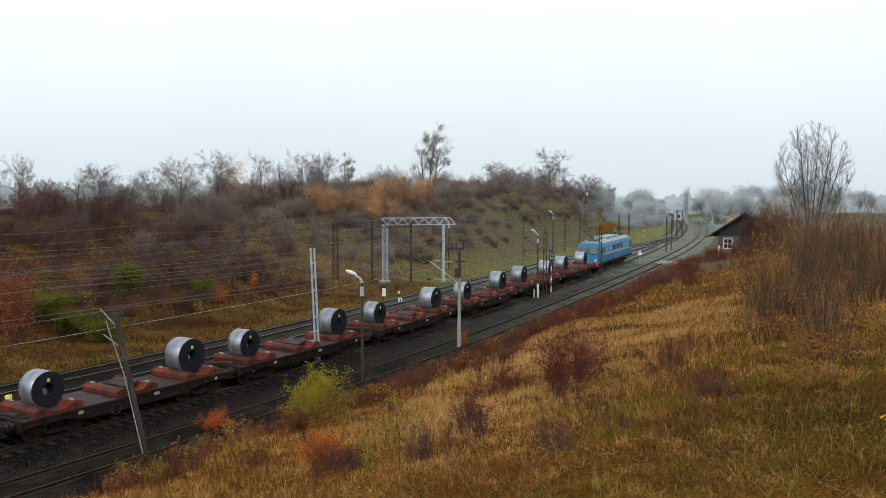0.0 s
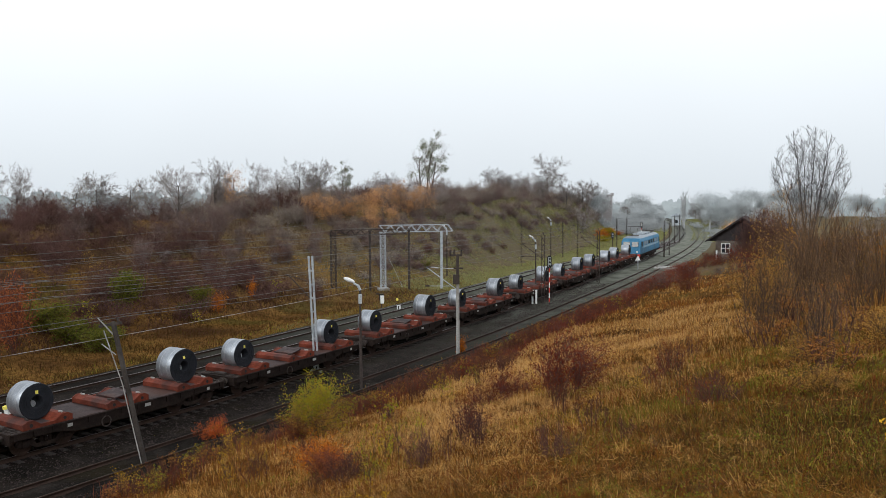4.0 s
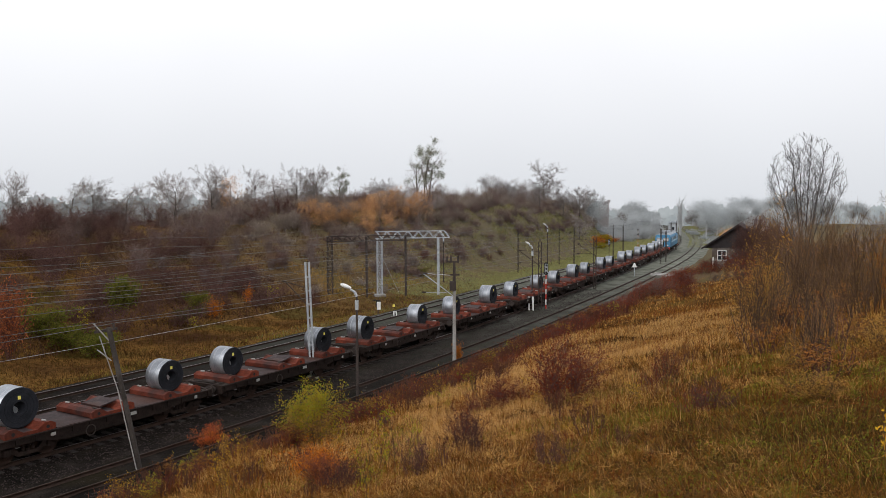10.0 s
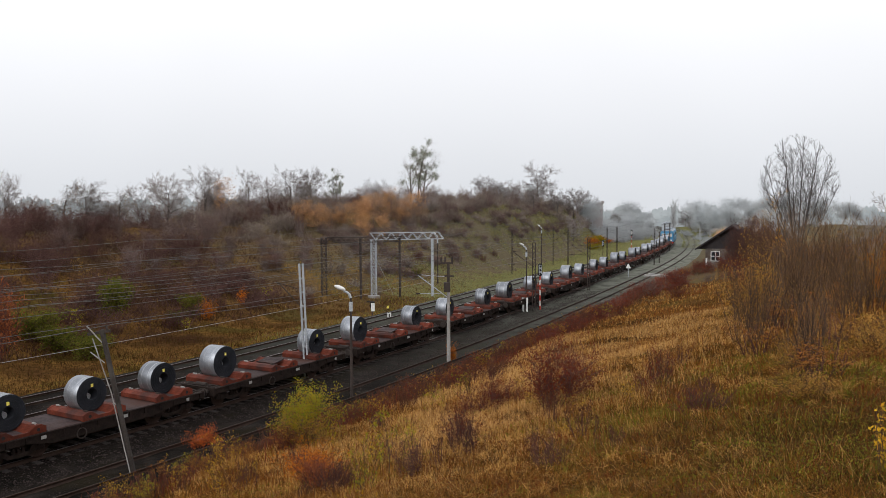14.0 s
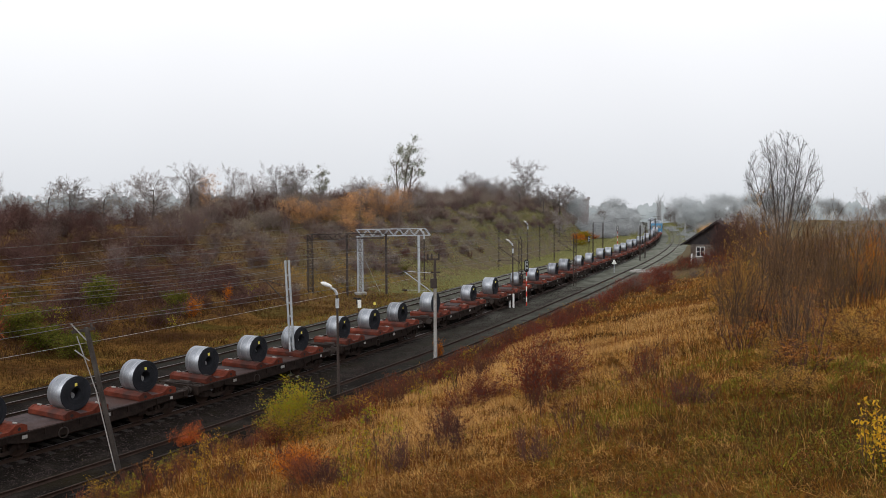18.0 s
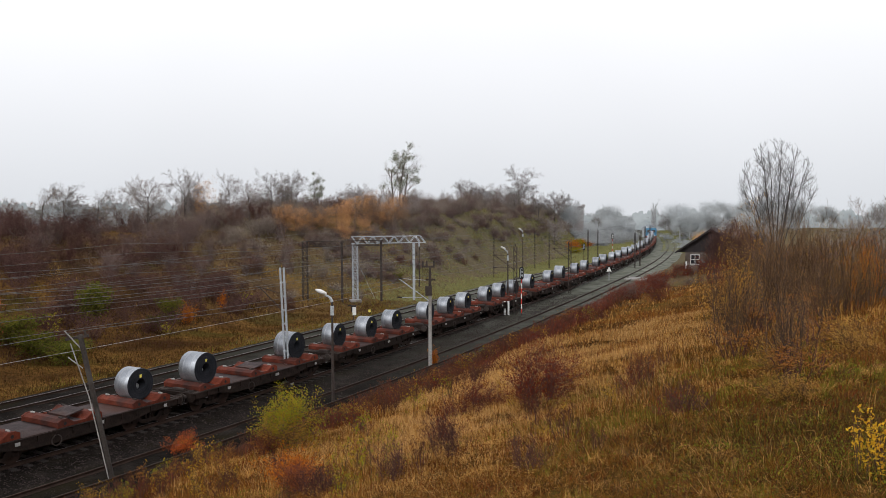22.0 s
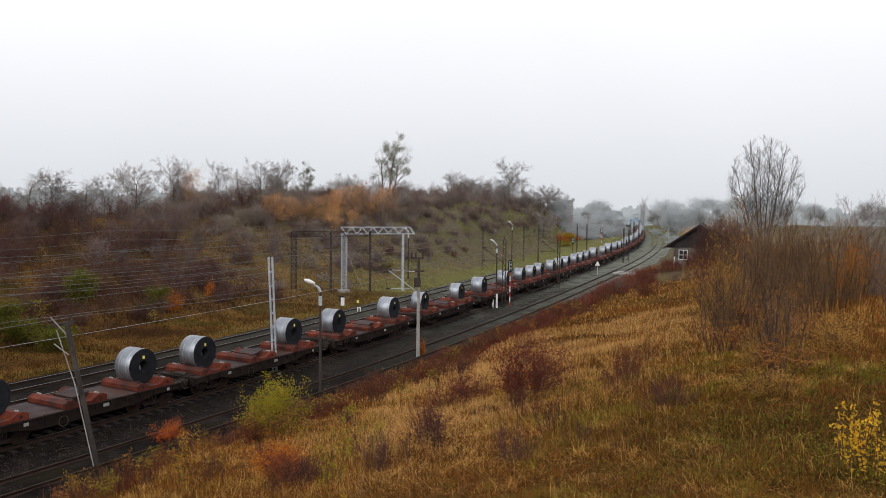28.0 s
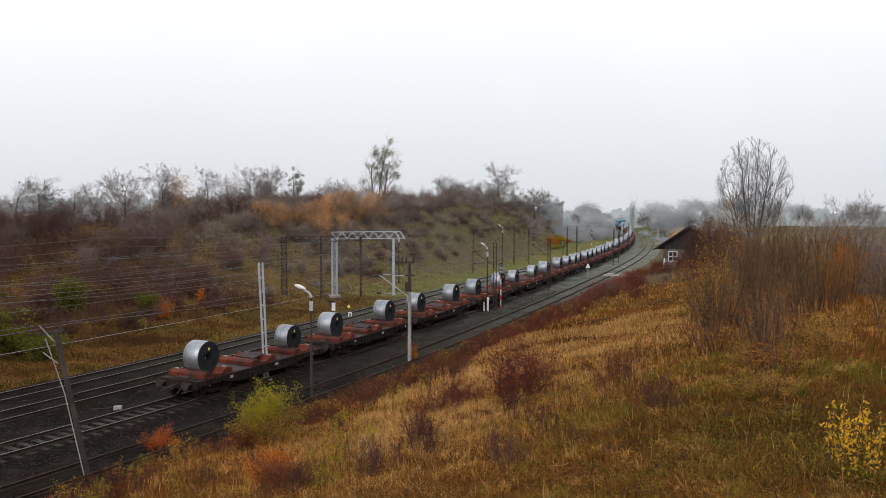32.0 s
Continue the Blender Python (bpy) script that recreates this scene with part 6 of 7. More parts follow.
def plant_trees():
    rng = random.Random(8)
    # skyline of the left-hand hill: kind, x, y, height
    for key, x, y, h, w in ((("bare", 0), -43.3, 84.6, 7.0, 0.8), (("bare", 1), -51.6, 108.3, 5.4, 0.9), (("rusty", 0), -40.4, 91.5, 5.8, 1.1), (("bare", 1), -38.3, 92.4, 6.4, 1.0), (("rusty", 0), -36.0, 95.8, 5.8, 1.1),
                            (("bare", 2), -37.2, 105.5, 6.2, 0.9), (("bare", 1), -33.2, 104.5, 8.2, 1.0), (("bare", 0), -30.0, 110.5, 8.4, 1.05), (("gold", 0), -27.7, 111.6, 6.8, 1.0), (("bare", 2), -26.0, 119.0, 7.4, 0.7),
                            (("bare", 0), -22.2, 113.8, 6.6, 0.9), (("bare", 2), -20.2, 120.3, 7.8, 0.9), (("bare", 1), -18.2, 125.7, 8.0, 0.9), (("tall", 0), -15.2, 131.1, 8.0, 0.9)):
        tree_at(key, x, y, h * 0.88, rng.uniform(0, 360), w)
    tree_at(("tall", 0), -2.5, 166.0, 14.2, 20, 1.1)
    for x, y, h in ((-17.0, 110.7, 6.6), (-15.6, 112.0, 6.2), (-12.1, 115.4, 6.9), (-10.6, 117.2, 7.4), (-8.2, 119.8, 7.6), (-5.6, 121.8, 8.4), (-3.6, 123.0, 8.0), (-13.5, 113.4, 5.6), (-2.0, 126.0, 7.5), (-9.6, 114.0, 5.4), (-6.5, 116.5, 5.6)):
        tree_at(("gold", rng.randint(0, 1)), x, y, h * rng.uniform(0.52, 0.68), rng.uniform(0, 360), rng.uniform(1.2, 1.7))
    # woods behind the brow
    for i in range(34):
        az = radians(rng.uniform(-29, 10.0))
        d = rng.uniform(125, 185)
        x, y = d * math.sin(az), d * math.cos(az)
        s, n = line_coords(x, y)
        if n[0] > -30:
            continue
        tree_at(("rusty", 0) if rng.random() < 0.25 else ("bare", rng.randint(0, 2)), x, y, rng.uniform(3.6, 5.8), rng.uniform(0, 360), rng.uniform(0.8, 1.2))
    for x, y, h in ((24.5, 184.0, 10.4), (10.8, 160.0, 5.8), (14.0, 163.0, 5.4), (18.0, 170.0, 6.0), (28.0, 180.0, 6.4), (31.0, 176.0, 6.2), (21.0, 166.0, 5.2)):
        tree_at(("bare", rng.randint(0, 2)), x, y, h, rng.uniform(0, 360), 1.1)
    for i in range(58):
        az, d = radians(rng.uniform(-2, 11.0)), rng.uniform(125, 200)
        x, y = d * math.sin(az), d * math.cos(az)
        if line_coords(x, y)[1][0] > -27:
            continue
        tree_at(rng.choice((("pale", 0), ("rusty", 0), ("bare", 2), ("bare", 0))), x, y, rng.uniform(2.6, 4.2), rng.uniform(0, 360), rng.uniform(0.9, 1.3))
    # far end of the line
    for x, y, h, k in ((72.5, 243.0, 12.0, "poplar"), (70.8, 236.0, 10.5, "poplar"), (74.8, 226.0, 11.0, "far"), (79.5, 231.0, 10.0, "far"), (84.0, 226.0, 9.0, "far"), (88.5, 214.0, 7.6, "far"), (66.5, 172.0, 6.6, "rusty"), (70.5, 178.0, 6.0, "bare"), (58.0, 133.0, 5.4, "rusty"), (52.0, 124.0, 5.0, "bare")):
        tree_at((k, 0), x, y, h, rng.uniform(0, 360), 1.25 if k == "far" else 1.0)
    for i in range(16):
        az = radians(rng.uniform(10.5, 32))
        d = rng.uniform(300, 372)
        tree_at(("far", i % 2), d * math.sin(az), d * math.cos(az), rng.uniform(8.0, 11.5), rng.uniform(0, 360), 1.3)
    # trees added to hide the far track, as haze would
    for i in range(44):
        s = rng.uniform(150, 300)
        n = rng.choice((-1, 1)) * rng.uniform(11, 40) - 4
        x, y = on_line(s, n)
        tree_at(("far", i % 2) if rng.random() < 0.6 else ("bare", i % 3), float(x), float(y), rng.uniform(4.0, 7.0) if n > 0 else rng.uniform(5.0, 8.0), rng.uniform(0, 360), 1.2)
    for x, y, h in ((53.0, 148.0, 5.0), (55.5, 152.0, 5.4), (58.5, 150.0, 4.6), (62.0, 158.0, 5.0)):
        tree_at(("gold", 1), x, y, h, rng.uniform(0, 360), 1.5, "hazy yellow tree behind the hut")
    for i in range(16):          # clumps added beside the far curve to hide the train, as haze would
        x, y = on_line(216 + 4.4 * i, -6.0 - 3.2 * (i % 3))
        tree_at(("far", i % 2), float(x), float(y), rng.uniform(5.6, 7.4), rng.uniform(0, 360), 1.0)
    # right-hand slope
    tree_at(("vase", 0), 20.5, 45.4, 9.95, 30, 0.97)
    tree_at(("bare", 1), 26.0, 45.0, 5.8, 60, 0.8, "small gnarled leafless tree above the brush")
    tree_at(("pale", 0), 44.2, 221.5, 9.6, 0, 0.8, "pale bare tree beside the brick tower")
    for x, y, h in ((17.2, 31.8, 4.0), (18.6, 32.6, 3.6), (20.4, 35.5, 4.2), (16.0, 30.4, 3.0)):
        shrub_at(("sucker", rng.randint(0, 2)), x, y, h, 2.2, rng.uniform(0, 360))


plant_trees()


def brushwood(name, label, spots, leaf, twig, rs, size=0.08, n_twig=70, n_leaf=200):
    """Brush too far off to tell its shrubs apart: fans of thin stems with leaf tips. spots: rows of x, y, height, width."""
    a = np.array(spots)
    k = len(a)
    i = np.repeat(np.arange(k), n_twig)
    n = len(i)
    ang, rho = rs.uniform(0, 2 * np.pi, n), np.sqrt(rs.uniform(0, 1, n))
    z0 = ground_z(a[:, 0], a[:, 1])[i] - 0.1
    base = np.stack([a[i, 0] + rs.normal(size=n) * 0.14 * a[i, 3], a[i, 1] + rs.normal(size=n) * 0.14 * a[i, 3], z0], 1)
    top = np.stack([a[i, 0] + np.cos(ang) * rho * a[i, 3] / 2, a[i, 1] + np.sin(ang) * rho * a[i, 3] / 2, z0 + a[i, 2] * (1 - 0.5 * rho ** 2) * rs.uniform(0.6, 1.05, n)], 1)
    b = rs.uniform(0, np.pi, n)
    side = np.stack([np.cos(b), np.sin(b), np.zeros(n)], 1) * 0.022
    v = np.stack([base - side, base + side, top + side * 0.3, top - side * 0.3], 1).reshape(-1, 3)
    j = rs.randint(0, n, k * n_leaf)
    u = rs.uniform(0.35, 1.0, len(j))[:, None]
    lv, lf = leaves(base[j] * (1 - u) + top[j] * u + rs.normal(size=(len(j), 3)) * 0.16, size, rs)
    f = np.concatenate([np.arange(4 * n).reshape(n, 4), lf + 4 * n])
    me = quick_mesh(name, np.concatenate([v, lv]), f, [twig, leaf], np.concatenate([np.zeros(n), np.ones(len(lf))]))
    tagged(new(name, me), label, "brush", kind="stuff")


def plant_shrubs():
    rng = random.Random(31)
    # single shrubs of the right-hand slope
    shrub_at(("yellow", 0), -4.55, 30.4, 2.5, 2.4, 0, "bushy shrub, yellow-green above and orange below")
    shrub_at(("amber", 0), -4.3, 29.4, 1.6, 2.4, 40)
    shrub_at(("rustred", 0), -5.2, 29.7, 1.1, 1.6, 150)
    shrub_at(("orange", 0), -3.4, 22.6, 1.2, 1.5, 90, "open shrub with bright orange-brown leaves")
    shrub_at(("rustred", 0), -3.0, 21.2, 1.0, 1.4, 10)
    shrub_at(("thicket", 1), 0.85, 19.2, 1.15, 1.1, 60)
    shrub_at(("red", 0), 2.4, 31.6, 1.3, 1.5, 60)
    shrub_at(("cane", 1), -1.5, 18.0, 1.5, 0.8, 30)
    shrub_at(("cane", 0), -7.4, 28.5, 1.4, 1.0, 30)
    shrub_at(("cane", 0), -6.6, 25.5, 1.4, 1.0, 130)
    shrub_at(("red", 0), 3.9, 26.1, 2.6, 2.5, 10, "rounded dark red shrub on the grass slope")
    shrub_at(("red", 0), 4.6, 27.4, 2.2, 2.2, 130)
    shrub_at(("scarlet", 0), -9.65, 34.8, 1.2, 1.35, 20, "small bright red shrub beside the siding")
    shrub_at(("orange", 0), 1.45, 52.9, 1.6, 0.75, 5, "small orange shrub at the foot of the mast")
    shrub_at(("sapling", 0), -1.0, 19.8, 1.9, 0.9, 10)
    shrub_at(("sapling", 0), -0.7, 20.4, 1.3, 0.8, 200)
    shrub_at(("sapling", 0), 1.2, 33.0, 1.4, 0.9, 80)
    shrub_at(("sapling", 0), 0.0, 31.2, 1.2, 0.9, 140)
    for x, y, h, w in ((0.8, 23.2, 1.35, 1.2), (-0.4, 18.6, 1.1, 1.0), (7.6, 26.8, 1.3, 0.9), (6.6, 24.6, 0.8, 1.2), (3.0, 31.0, 1.0, 1.4), (1.8, 29.5, 1.1, 1.6), (5.7, 17.2, 0.7, 1.2), (-2.3, 19.4, 1.0, 1.0)):
        shrub_at(("thicket", rng.randint(0, 1)), x, y, h, w, rng.uniform(0, 360))
    for x, y, h, w in ((11.6, 29.5, 2.8, 1.8), (9.9, 21.8, 2.8, 1.7), (10.7, 22.8, 2.5, 1.8), (15.0, 29.6, 2.8, 2.2), (15.8, 36.5, 3.2, 2.4), (17.6, 38.2, 3.2, 2.6), (19.0, 41.5, 3.4, 2.8), (16.6, 43.0, 3.0, 2.8), (21.5, 44.0, 3.4, 3.0)):
        shrub_at(("sucker", rng.randint(0, 2)), x, y, h, w, rng.uniform(0, 360))
    for x, y, h, w in ((11.0, 27.0, 1.5, 2.0), (9.4, 20.8, 1.2, 1.8), (12.6, 25.2, 1.6, 2.4), (14.2, 32.4, 1.8, 2.4), (8.1, 16.8, 0.9, 1.5), (7.3, 15.4, 0.9, 1.5), (8.6, 17.8, 1.1, 1.7), (10.9, 19.9, 1.2, 1.8), (12.2, 22.4, 1.4, 2.0), (16.6, 33.2, 1.8, 2.2)):
        shrub_at(rng.choice((("amber", 0), ("dock", 1), ("dock", 1))), x, y, h * 0.85, w * 0.85, rng.uniform(0, 360))
    for i in range(20):
        s, n = rng.uniform(-3, 34), rng.uniform(28, 38)
        x, y = on_line(s, n)
        x, y = float(x), float(y)
        if math.degrees(math.atan2(x, y)) < 19.5 or math.hypot(x, y) < 21:
            continue
        shrub_at(("sucker", rng.choice((0, 0, 0, 1, 2))), x, y, rng.uniform(1.5, 2.7), rng.uniform(1.4, 2.2), rng.uniform(0, 360))
    for x, y, h in ((5.7, 10.0, 0.95), (5.95, 10.25, 1.0), (6.2, 10.1, 0.85), (5.85, 9.7, 0.8), (6.4, 10.6, 0.9)):
        shrub_at(("willow", 0), x, y, h, 0.5, rng.uniform(0, 360))
    shrub_at(("willow", 0), -1.35, 15.2, 0.75, 0.6, 10)
    for x, y, h, w in ((11.7, 30.2, 3.8, 2.4), (12.6, 31.0, 4.2, 2.6), (8.9, 18.6, 2.9, 1.7), (9.6, 19.6, 3.0, 1.8), (7.5, 25.9, 1.5, 1.0)):
        shrub_at(("rods", 0), x, y, h, w, rng.uniform(0, 360))
    shrub_at(("amber", 0), 15.0, 37.1, 3.4, 1.9, 20)
    shrub_at(("amber", 0), 14.4, 36.2, 4.0, 2.4, 120)
    shrub_at(("orange", 0), 22.2, 39.2, 3.5, 1.6, 75)
    shrub_at(("birch", 0), 16.4, 38.7, 6.3, 1.7, 75, "slim half-bare sapling with sparse yellow leaves")
    shrub_at(("birch", 0), 15.9, 39.2, 5.5, 1.6, 200, "slim half-bare sapling with sparse yellow leaves")
    for x, y, h in ((19.6, 43.2, 6.0), (18.6, 42.0, 5.8), (20.6, 43.0, 6.2), (21.4, 42.2, 5.8), (17.6, 40.8, 5.4), (22.4, 43.4, 5.6), (19.2, 41.0, 5.4), (16.8, 39.4, 5.0), (23.4, 42.0, 5.0), (24.6, 42.8, 4.8), (20.1, 42.4, 6.0), (21.0, 41.4, 5.6), (18.9, 43.0, 6.0), (22.0, 42.4, 5.6)):
        shrub_at(("sucker", rng.choice((0, 0, 1))), x, y, h, rng.uniform(2.4, 3.2), rng.uniform(0, 360))
    # dark red weedy belt along the siding and past the red shrub
    for i in range(70):
        s, n = rng.uniform(-2, 92), rng.uniform(7.4, 10.5)
        n += max(0, (s - 30)) * 0.06
        x, y = on_line(s, n)
        shrub_at(("thicket", 0) if rng.random() < 0.6 else ("red", 0), float(x), float(y), rng.uniform(0.6, 1.25) * (1 + max(0, s - 25) * 0.008), rng.uniform(1.2, 2.4), rng.uniform(0, 360))
    for i in range(60):
        s, n = rng.uniform(42, 130), rng.uniform(10, 34)
        x, y = on_line(s, n)
        if math.hypot(float(x) - 41, float(y) - 112.5) < 6:
            continue
        shrub_at(rng.choice((("thicket", 0), ("brush", 2), ("thicket", 0), ("sucker", 0), ("red", 0), ("sucker", 1))), float(x), float(y), rng.uniform(1.2, 2.6), rng.uniform(1.8, 3.2), rng.uniform(0, 360))
    # dead docks and canes along the crest above the siding, thinning out over the slope
    for i in range(300):
        s = rng.uniform(-11, 44)
        n = 7.0 + abs(rng.gauss(0, 1)) * (2.4 if s < 12 else 1.2)
        x, y = on_line(s, n)
        x, y = float(x), float(y)
        if math.hypot(x, y) < 17:
            continue
        u = rng.random()
        key = ("cane", rng.randint(0, 1)) if u < 0.20 else ("dock", rng.choice((0, 0, 1, 2)))
        shrub_at(key, x, y, rng.uniform(0.65, 1.25), rng.uniform(0.7, 1.2), rng.uniform(0, 360))
    for i in range(30):
        az, d = radians(rng.uniform(-14, 19)), rng.uniform(15, 34)
        x, y = d * math.sin(az), d * math.cos(az)
        if line_coords(x, y)[1][0] < 9:
            continue
        shrub_at(rng.choice((("dock", 2), ("dock", 1), ("cane", 0), ("thicket", 1))), x, y, rng.uniform(0.5, 1.05), rng.uniform(0.5, 0.9), rng.uniform(0, 360))
    # left-hand cutting slope
    for key, x, y, h, w in ((("rustred", 0), -27.3, 52.4, 5.4, 3.0), (("rustred", 0), -28.8, 54.0, 4.4, 2.6), (("green", 0), -25.0, 65.8, 3.2, 3.0), (("green", 0), -20.4, 70.2, 2.2, 1.7), (("orange", 0), -19.0, 70.3, 2.2, 1.4), (("sapling", 0), -19.3, 64.1, 1.6, 0.9),
                            (("green", 0), -28.0, 58.0, 2.4, 3.0), (("green", 0), -25.6, 57.0, 2.0, 2.6), (("green", 0), -24.0, 58.0, 1.3, 2.6), (("green", 0), -23.0, 55.5, 1.7, 2.4), (("sapling", 0), -26.0, 60.5, 2.4, 1.3), (("sapling", 0), -15.4, 78.0, 2.0, 1.1), (("orange", 0), -17.6, 76.5, 2.0, 0.8)):
        shrub_at(key, x, y, h, w, rng.uniform(0, 360))
    k = 0
    while k < 215:
        s, n = rng.uniform(-12, 100), -18.5 - 34 * rng.random() ** 0.8
        x, y = on_line(s, n)
        x, y = float(x), float(y)
        if math.degrees(math.atan2(x, y)) < -31 or lumps(np.array([x]), np.array([y]), 8.0, 2.0)[0] > 0.34:
            continue
        u = rng.random()
        low = -n < 24
        if low:
            key = ("thicket", 1) if u < (0.7 if s < 45 else 0.3) else ("green", 0) if u < 0.85 else ("brush", 3)
            h = rng.uniform(0.8, 1.7)
        elif s > 62 and -n < 34:
            key = ("green", 0) if u < 0.08 else ("brush", 2) if u < 0.35 else ("brush", 3)
            h = rng.uniform(1.0, 2.2)
        else:
            # paler brush further along stands in for distance haze
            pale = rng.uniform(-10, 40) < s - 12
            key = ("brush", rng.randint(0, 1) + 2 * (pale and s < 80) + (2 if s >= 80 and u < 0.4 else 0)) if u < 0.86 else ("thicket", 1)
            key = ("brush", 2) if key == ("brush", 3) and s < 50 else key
            h = rng.uniform(1.8, 3.6) * (0.75 if -n < 32 else 1.0)
        shrub_at(key, x, y, h, h * rng.uniform(0.8, 1.3), rng.uniform(0, 360))
        k += 1
    for i in range(75):
        s, n = rng.uniform(-12, 38), rng.uniform(-46, -20)
        x, y = on_line(s, n)
        if math.degrees(math.atan2(float(x), float(y))) < -31:
            continue
        shrub_at(("brush", rng.randint(0, 1)), float(x), float(y), rng.uniform(1.6, 3.6) * (0.7 if n > -27 else 1.0), rng.uniform(2.2, 4.0), rng.uniform(0, 360))
    # thickets along the brow, and underwood far along the line
    rs = np.random.RandomState(77)
    near, mid, end, far = [], [], [], []
    for i in range(150):
        s, n = rng.uniform(-5, 165), rng.uniform(-62, -43)
        x, y = on_line(s, n)
        if math.degrees(math.atan2(float(x), float(y))) > -31:
            (near if s < 30 else mid).append((float(x), float(y), rng.uniform(1.8, 3.8), rng.uniform(2.5, 4.5)))
    for i in range(190):
        s, n = rng.uniform(48, 190), -21.5 - 25 * rng.random() ** 0.8
        x, y = on_line(s, n)
        (mid if rng.random() < 0.55 - 0.003 * s else end).append((float(x), float(y), rng.uniform(1.4, 3.4) * (0.65 if n > -25 else 1.0), rng.uniform(2.0, 4.0)))
    for i in range(430):
        s, n = rng.uniform(56, 195), rng.uniform(-33, -20.5)
        x, y = on_line(s, n)
        (mid if rng.random() < 0.80 - 0.002 * s else end).append((float(x), float(y), rng.uniform(0.9, 2.2) * (0.6 if n > -20.5 else 1.0), rng.uniform(1.6, 3.2)))
    right = []
    for i in range(60):
        az, d = radians(rng.uniform(23.5, 34)), rng.uniform(49, 85)
        right.append((d * math.sin(az), d * math.cos(az), rng.uniform(2.2, 3.8), rng.uniform(2.4, 4.2)))
    brushwood("slope_brushwood", "withered brown brush on top of the slope", right, LEAF["brown"], M_BANKTWIG, rs, 0.06, 80, 260)
    for i in range(70):
        s, n = rng.uniform(72, 200), rng.uniform(-36, -25)
        x, y = on_line(s, n)
        (mid if i % 2 else end).append((float(x), float(y), rng.uniform(2.6, 5.0), rng.uniform(2.0, 3.6)))
    for i in range(60):
        s, n = rng.uniform(195, 340), rng.uniform(-40, -15.8)
        x, y = on_line(s, n)
        far.append((float(x), float(y), rng.uniform(2.4, 4.8), rng.uniform(4, 8)))
    for i in range(46):
        s, n = rng.uniform(158, 330), rng.uniform(5.0, 30)
        x, y = on_line(s, n)
        far.append((float(x), float(y), rng.uniform(1.0, 2.2) if n < 12 else rng.uniform(2.5, 4.5), rng.uniform(2.5, 5)))
    for i in range(40):
        az, d = radians(rng.uniform(10.0, 31)), rng.uniform(255, 330)
        x, y = d * math.sin(az), d * math.cos(az)
        if abs(line_coords(x, y)[1][0] + 2) > 13:
            far.append((x, y, rng.uniform(3.0, 5.0), rng.uniform(7, 12)))
    # brush added to screen the far train where haze would dim it
    for i in range(120):
        s = rng.uniform(176, 262)
        n = rng.uniform(-20, -11 if s < 190 else -4.2)
        x, y = on_line(s, n)
        far.append((float(x), float(y), rng.uniform(3.2, 4.8) if s > 190 else rng.uniform(2.0, 3.2), rng.uniform(3.0, 5.0) if n < -7 else 3.0))
    brushwood("brow_brushwood", "leafless purple-brown brush along the brow", near, LEAF["dusk"], M_TWIGRED, rs)
    brushwood("hill_brushwood", "greyish purple leafless brush on the hill", mid, LEAF["hazed_purple"], M_BANKTWIG, rs, 0.09, 70, 260)
    brushwood("hill_end_brushwood", "brown and olive brush at the end of the hill", end, LEAF["hazed_brush"], M_BANKTWIG, rs, 0.09, 70, 260)
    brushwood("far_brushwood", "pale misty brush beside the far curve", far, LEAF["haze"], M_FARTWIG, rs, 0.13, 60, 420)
    for x, y, h, w in ((37.2, 104.0, 2.4, 3.0), (39.6, 106.5, 3.0, 3.4), (41.2, 105.0, 3.6, 3.6), (42.8, 107.0, 4.0, 4.0), (44.6, 108.5, 4.4, 4.0), (38.6, 101.0, 2.6, 3.0), (41.0, 100.5, 3.4, 3.4), (43.5, 102.5, 4.0, 3.6)):
        shrub_at(("thicket", 0) if x < 40 else ("brush", 0), x, y, h, w, rng.uniform(0, 360))
    for x, y, h, w in ((40.6, 107.6, 3.4, 3.2), (42.4, 106.8, 4.6, 3.0), (43.8, 107.6, 6.2, 3.8), (45.2, 108.0, 7.0, 4.0), (46.8, 110.0, 7.2, 4.4), (38.9, 106.6, 2.2, 2.6)):
        shrub_at(rng.choice((("sucker", 0), ("brush", 1), ("thicket", 0))), x, y, h, w, rng.uniform(0, 360))
    for x, y, h, w in ((39.7, 106.4, 6.4, 2.4), (40.1, 105.6, 6.6, 2.8), (40.7, 105.2, 6.8, 3.2), (41.3, 106.6, 7.0, 3.6), (39.6, 104.0, 4.4, 2.2), (42.3, 106.0, 6.2, 3.8), (43.4, 107.0, 6.6, 4.0), (41.8, 104.2, 4.6, 3.4), (44.4, 104.8, 6.0, 4.0)):
        shrub_at(("brush", rng.randint(0, 1)), x, y, h, w, rng.uniform(0, 360), "tall leafless brown brush hiding the end of the hut")
    # yellow bushes at the end of the hill
    for i in range(14):
        s, n = rng.uniform(145, 175), rng.uniform(-17.5, -14.8)
        x, y = on_line(s, n)
        shrub_at(("orange", 0) if i % 3 == 0 else ("yellow", 0), float(x), float(y), rng.uniform(1.2, 2.4), rng.uniform(2.4, 4.0), rng.uniform(0, 360))


plant_shrubs()
for ob in PROTO.values():          # the pattern plants themselves are not part of the place
    for o in (*ob.children_recursive, ob):
        bpy.data.objects.remove(o)


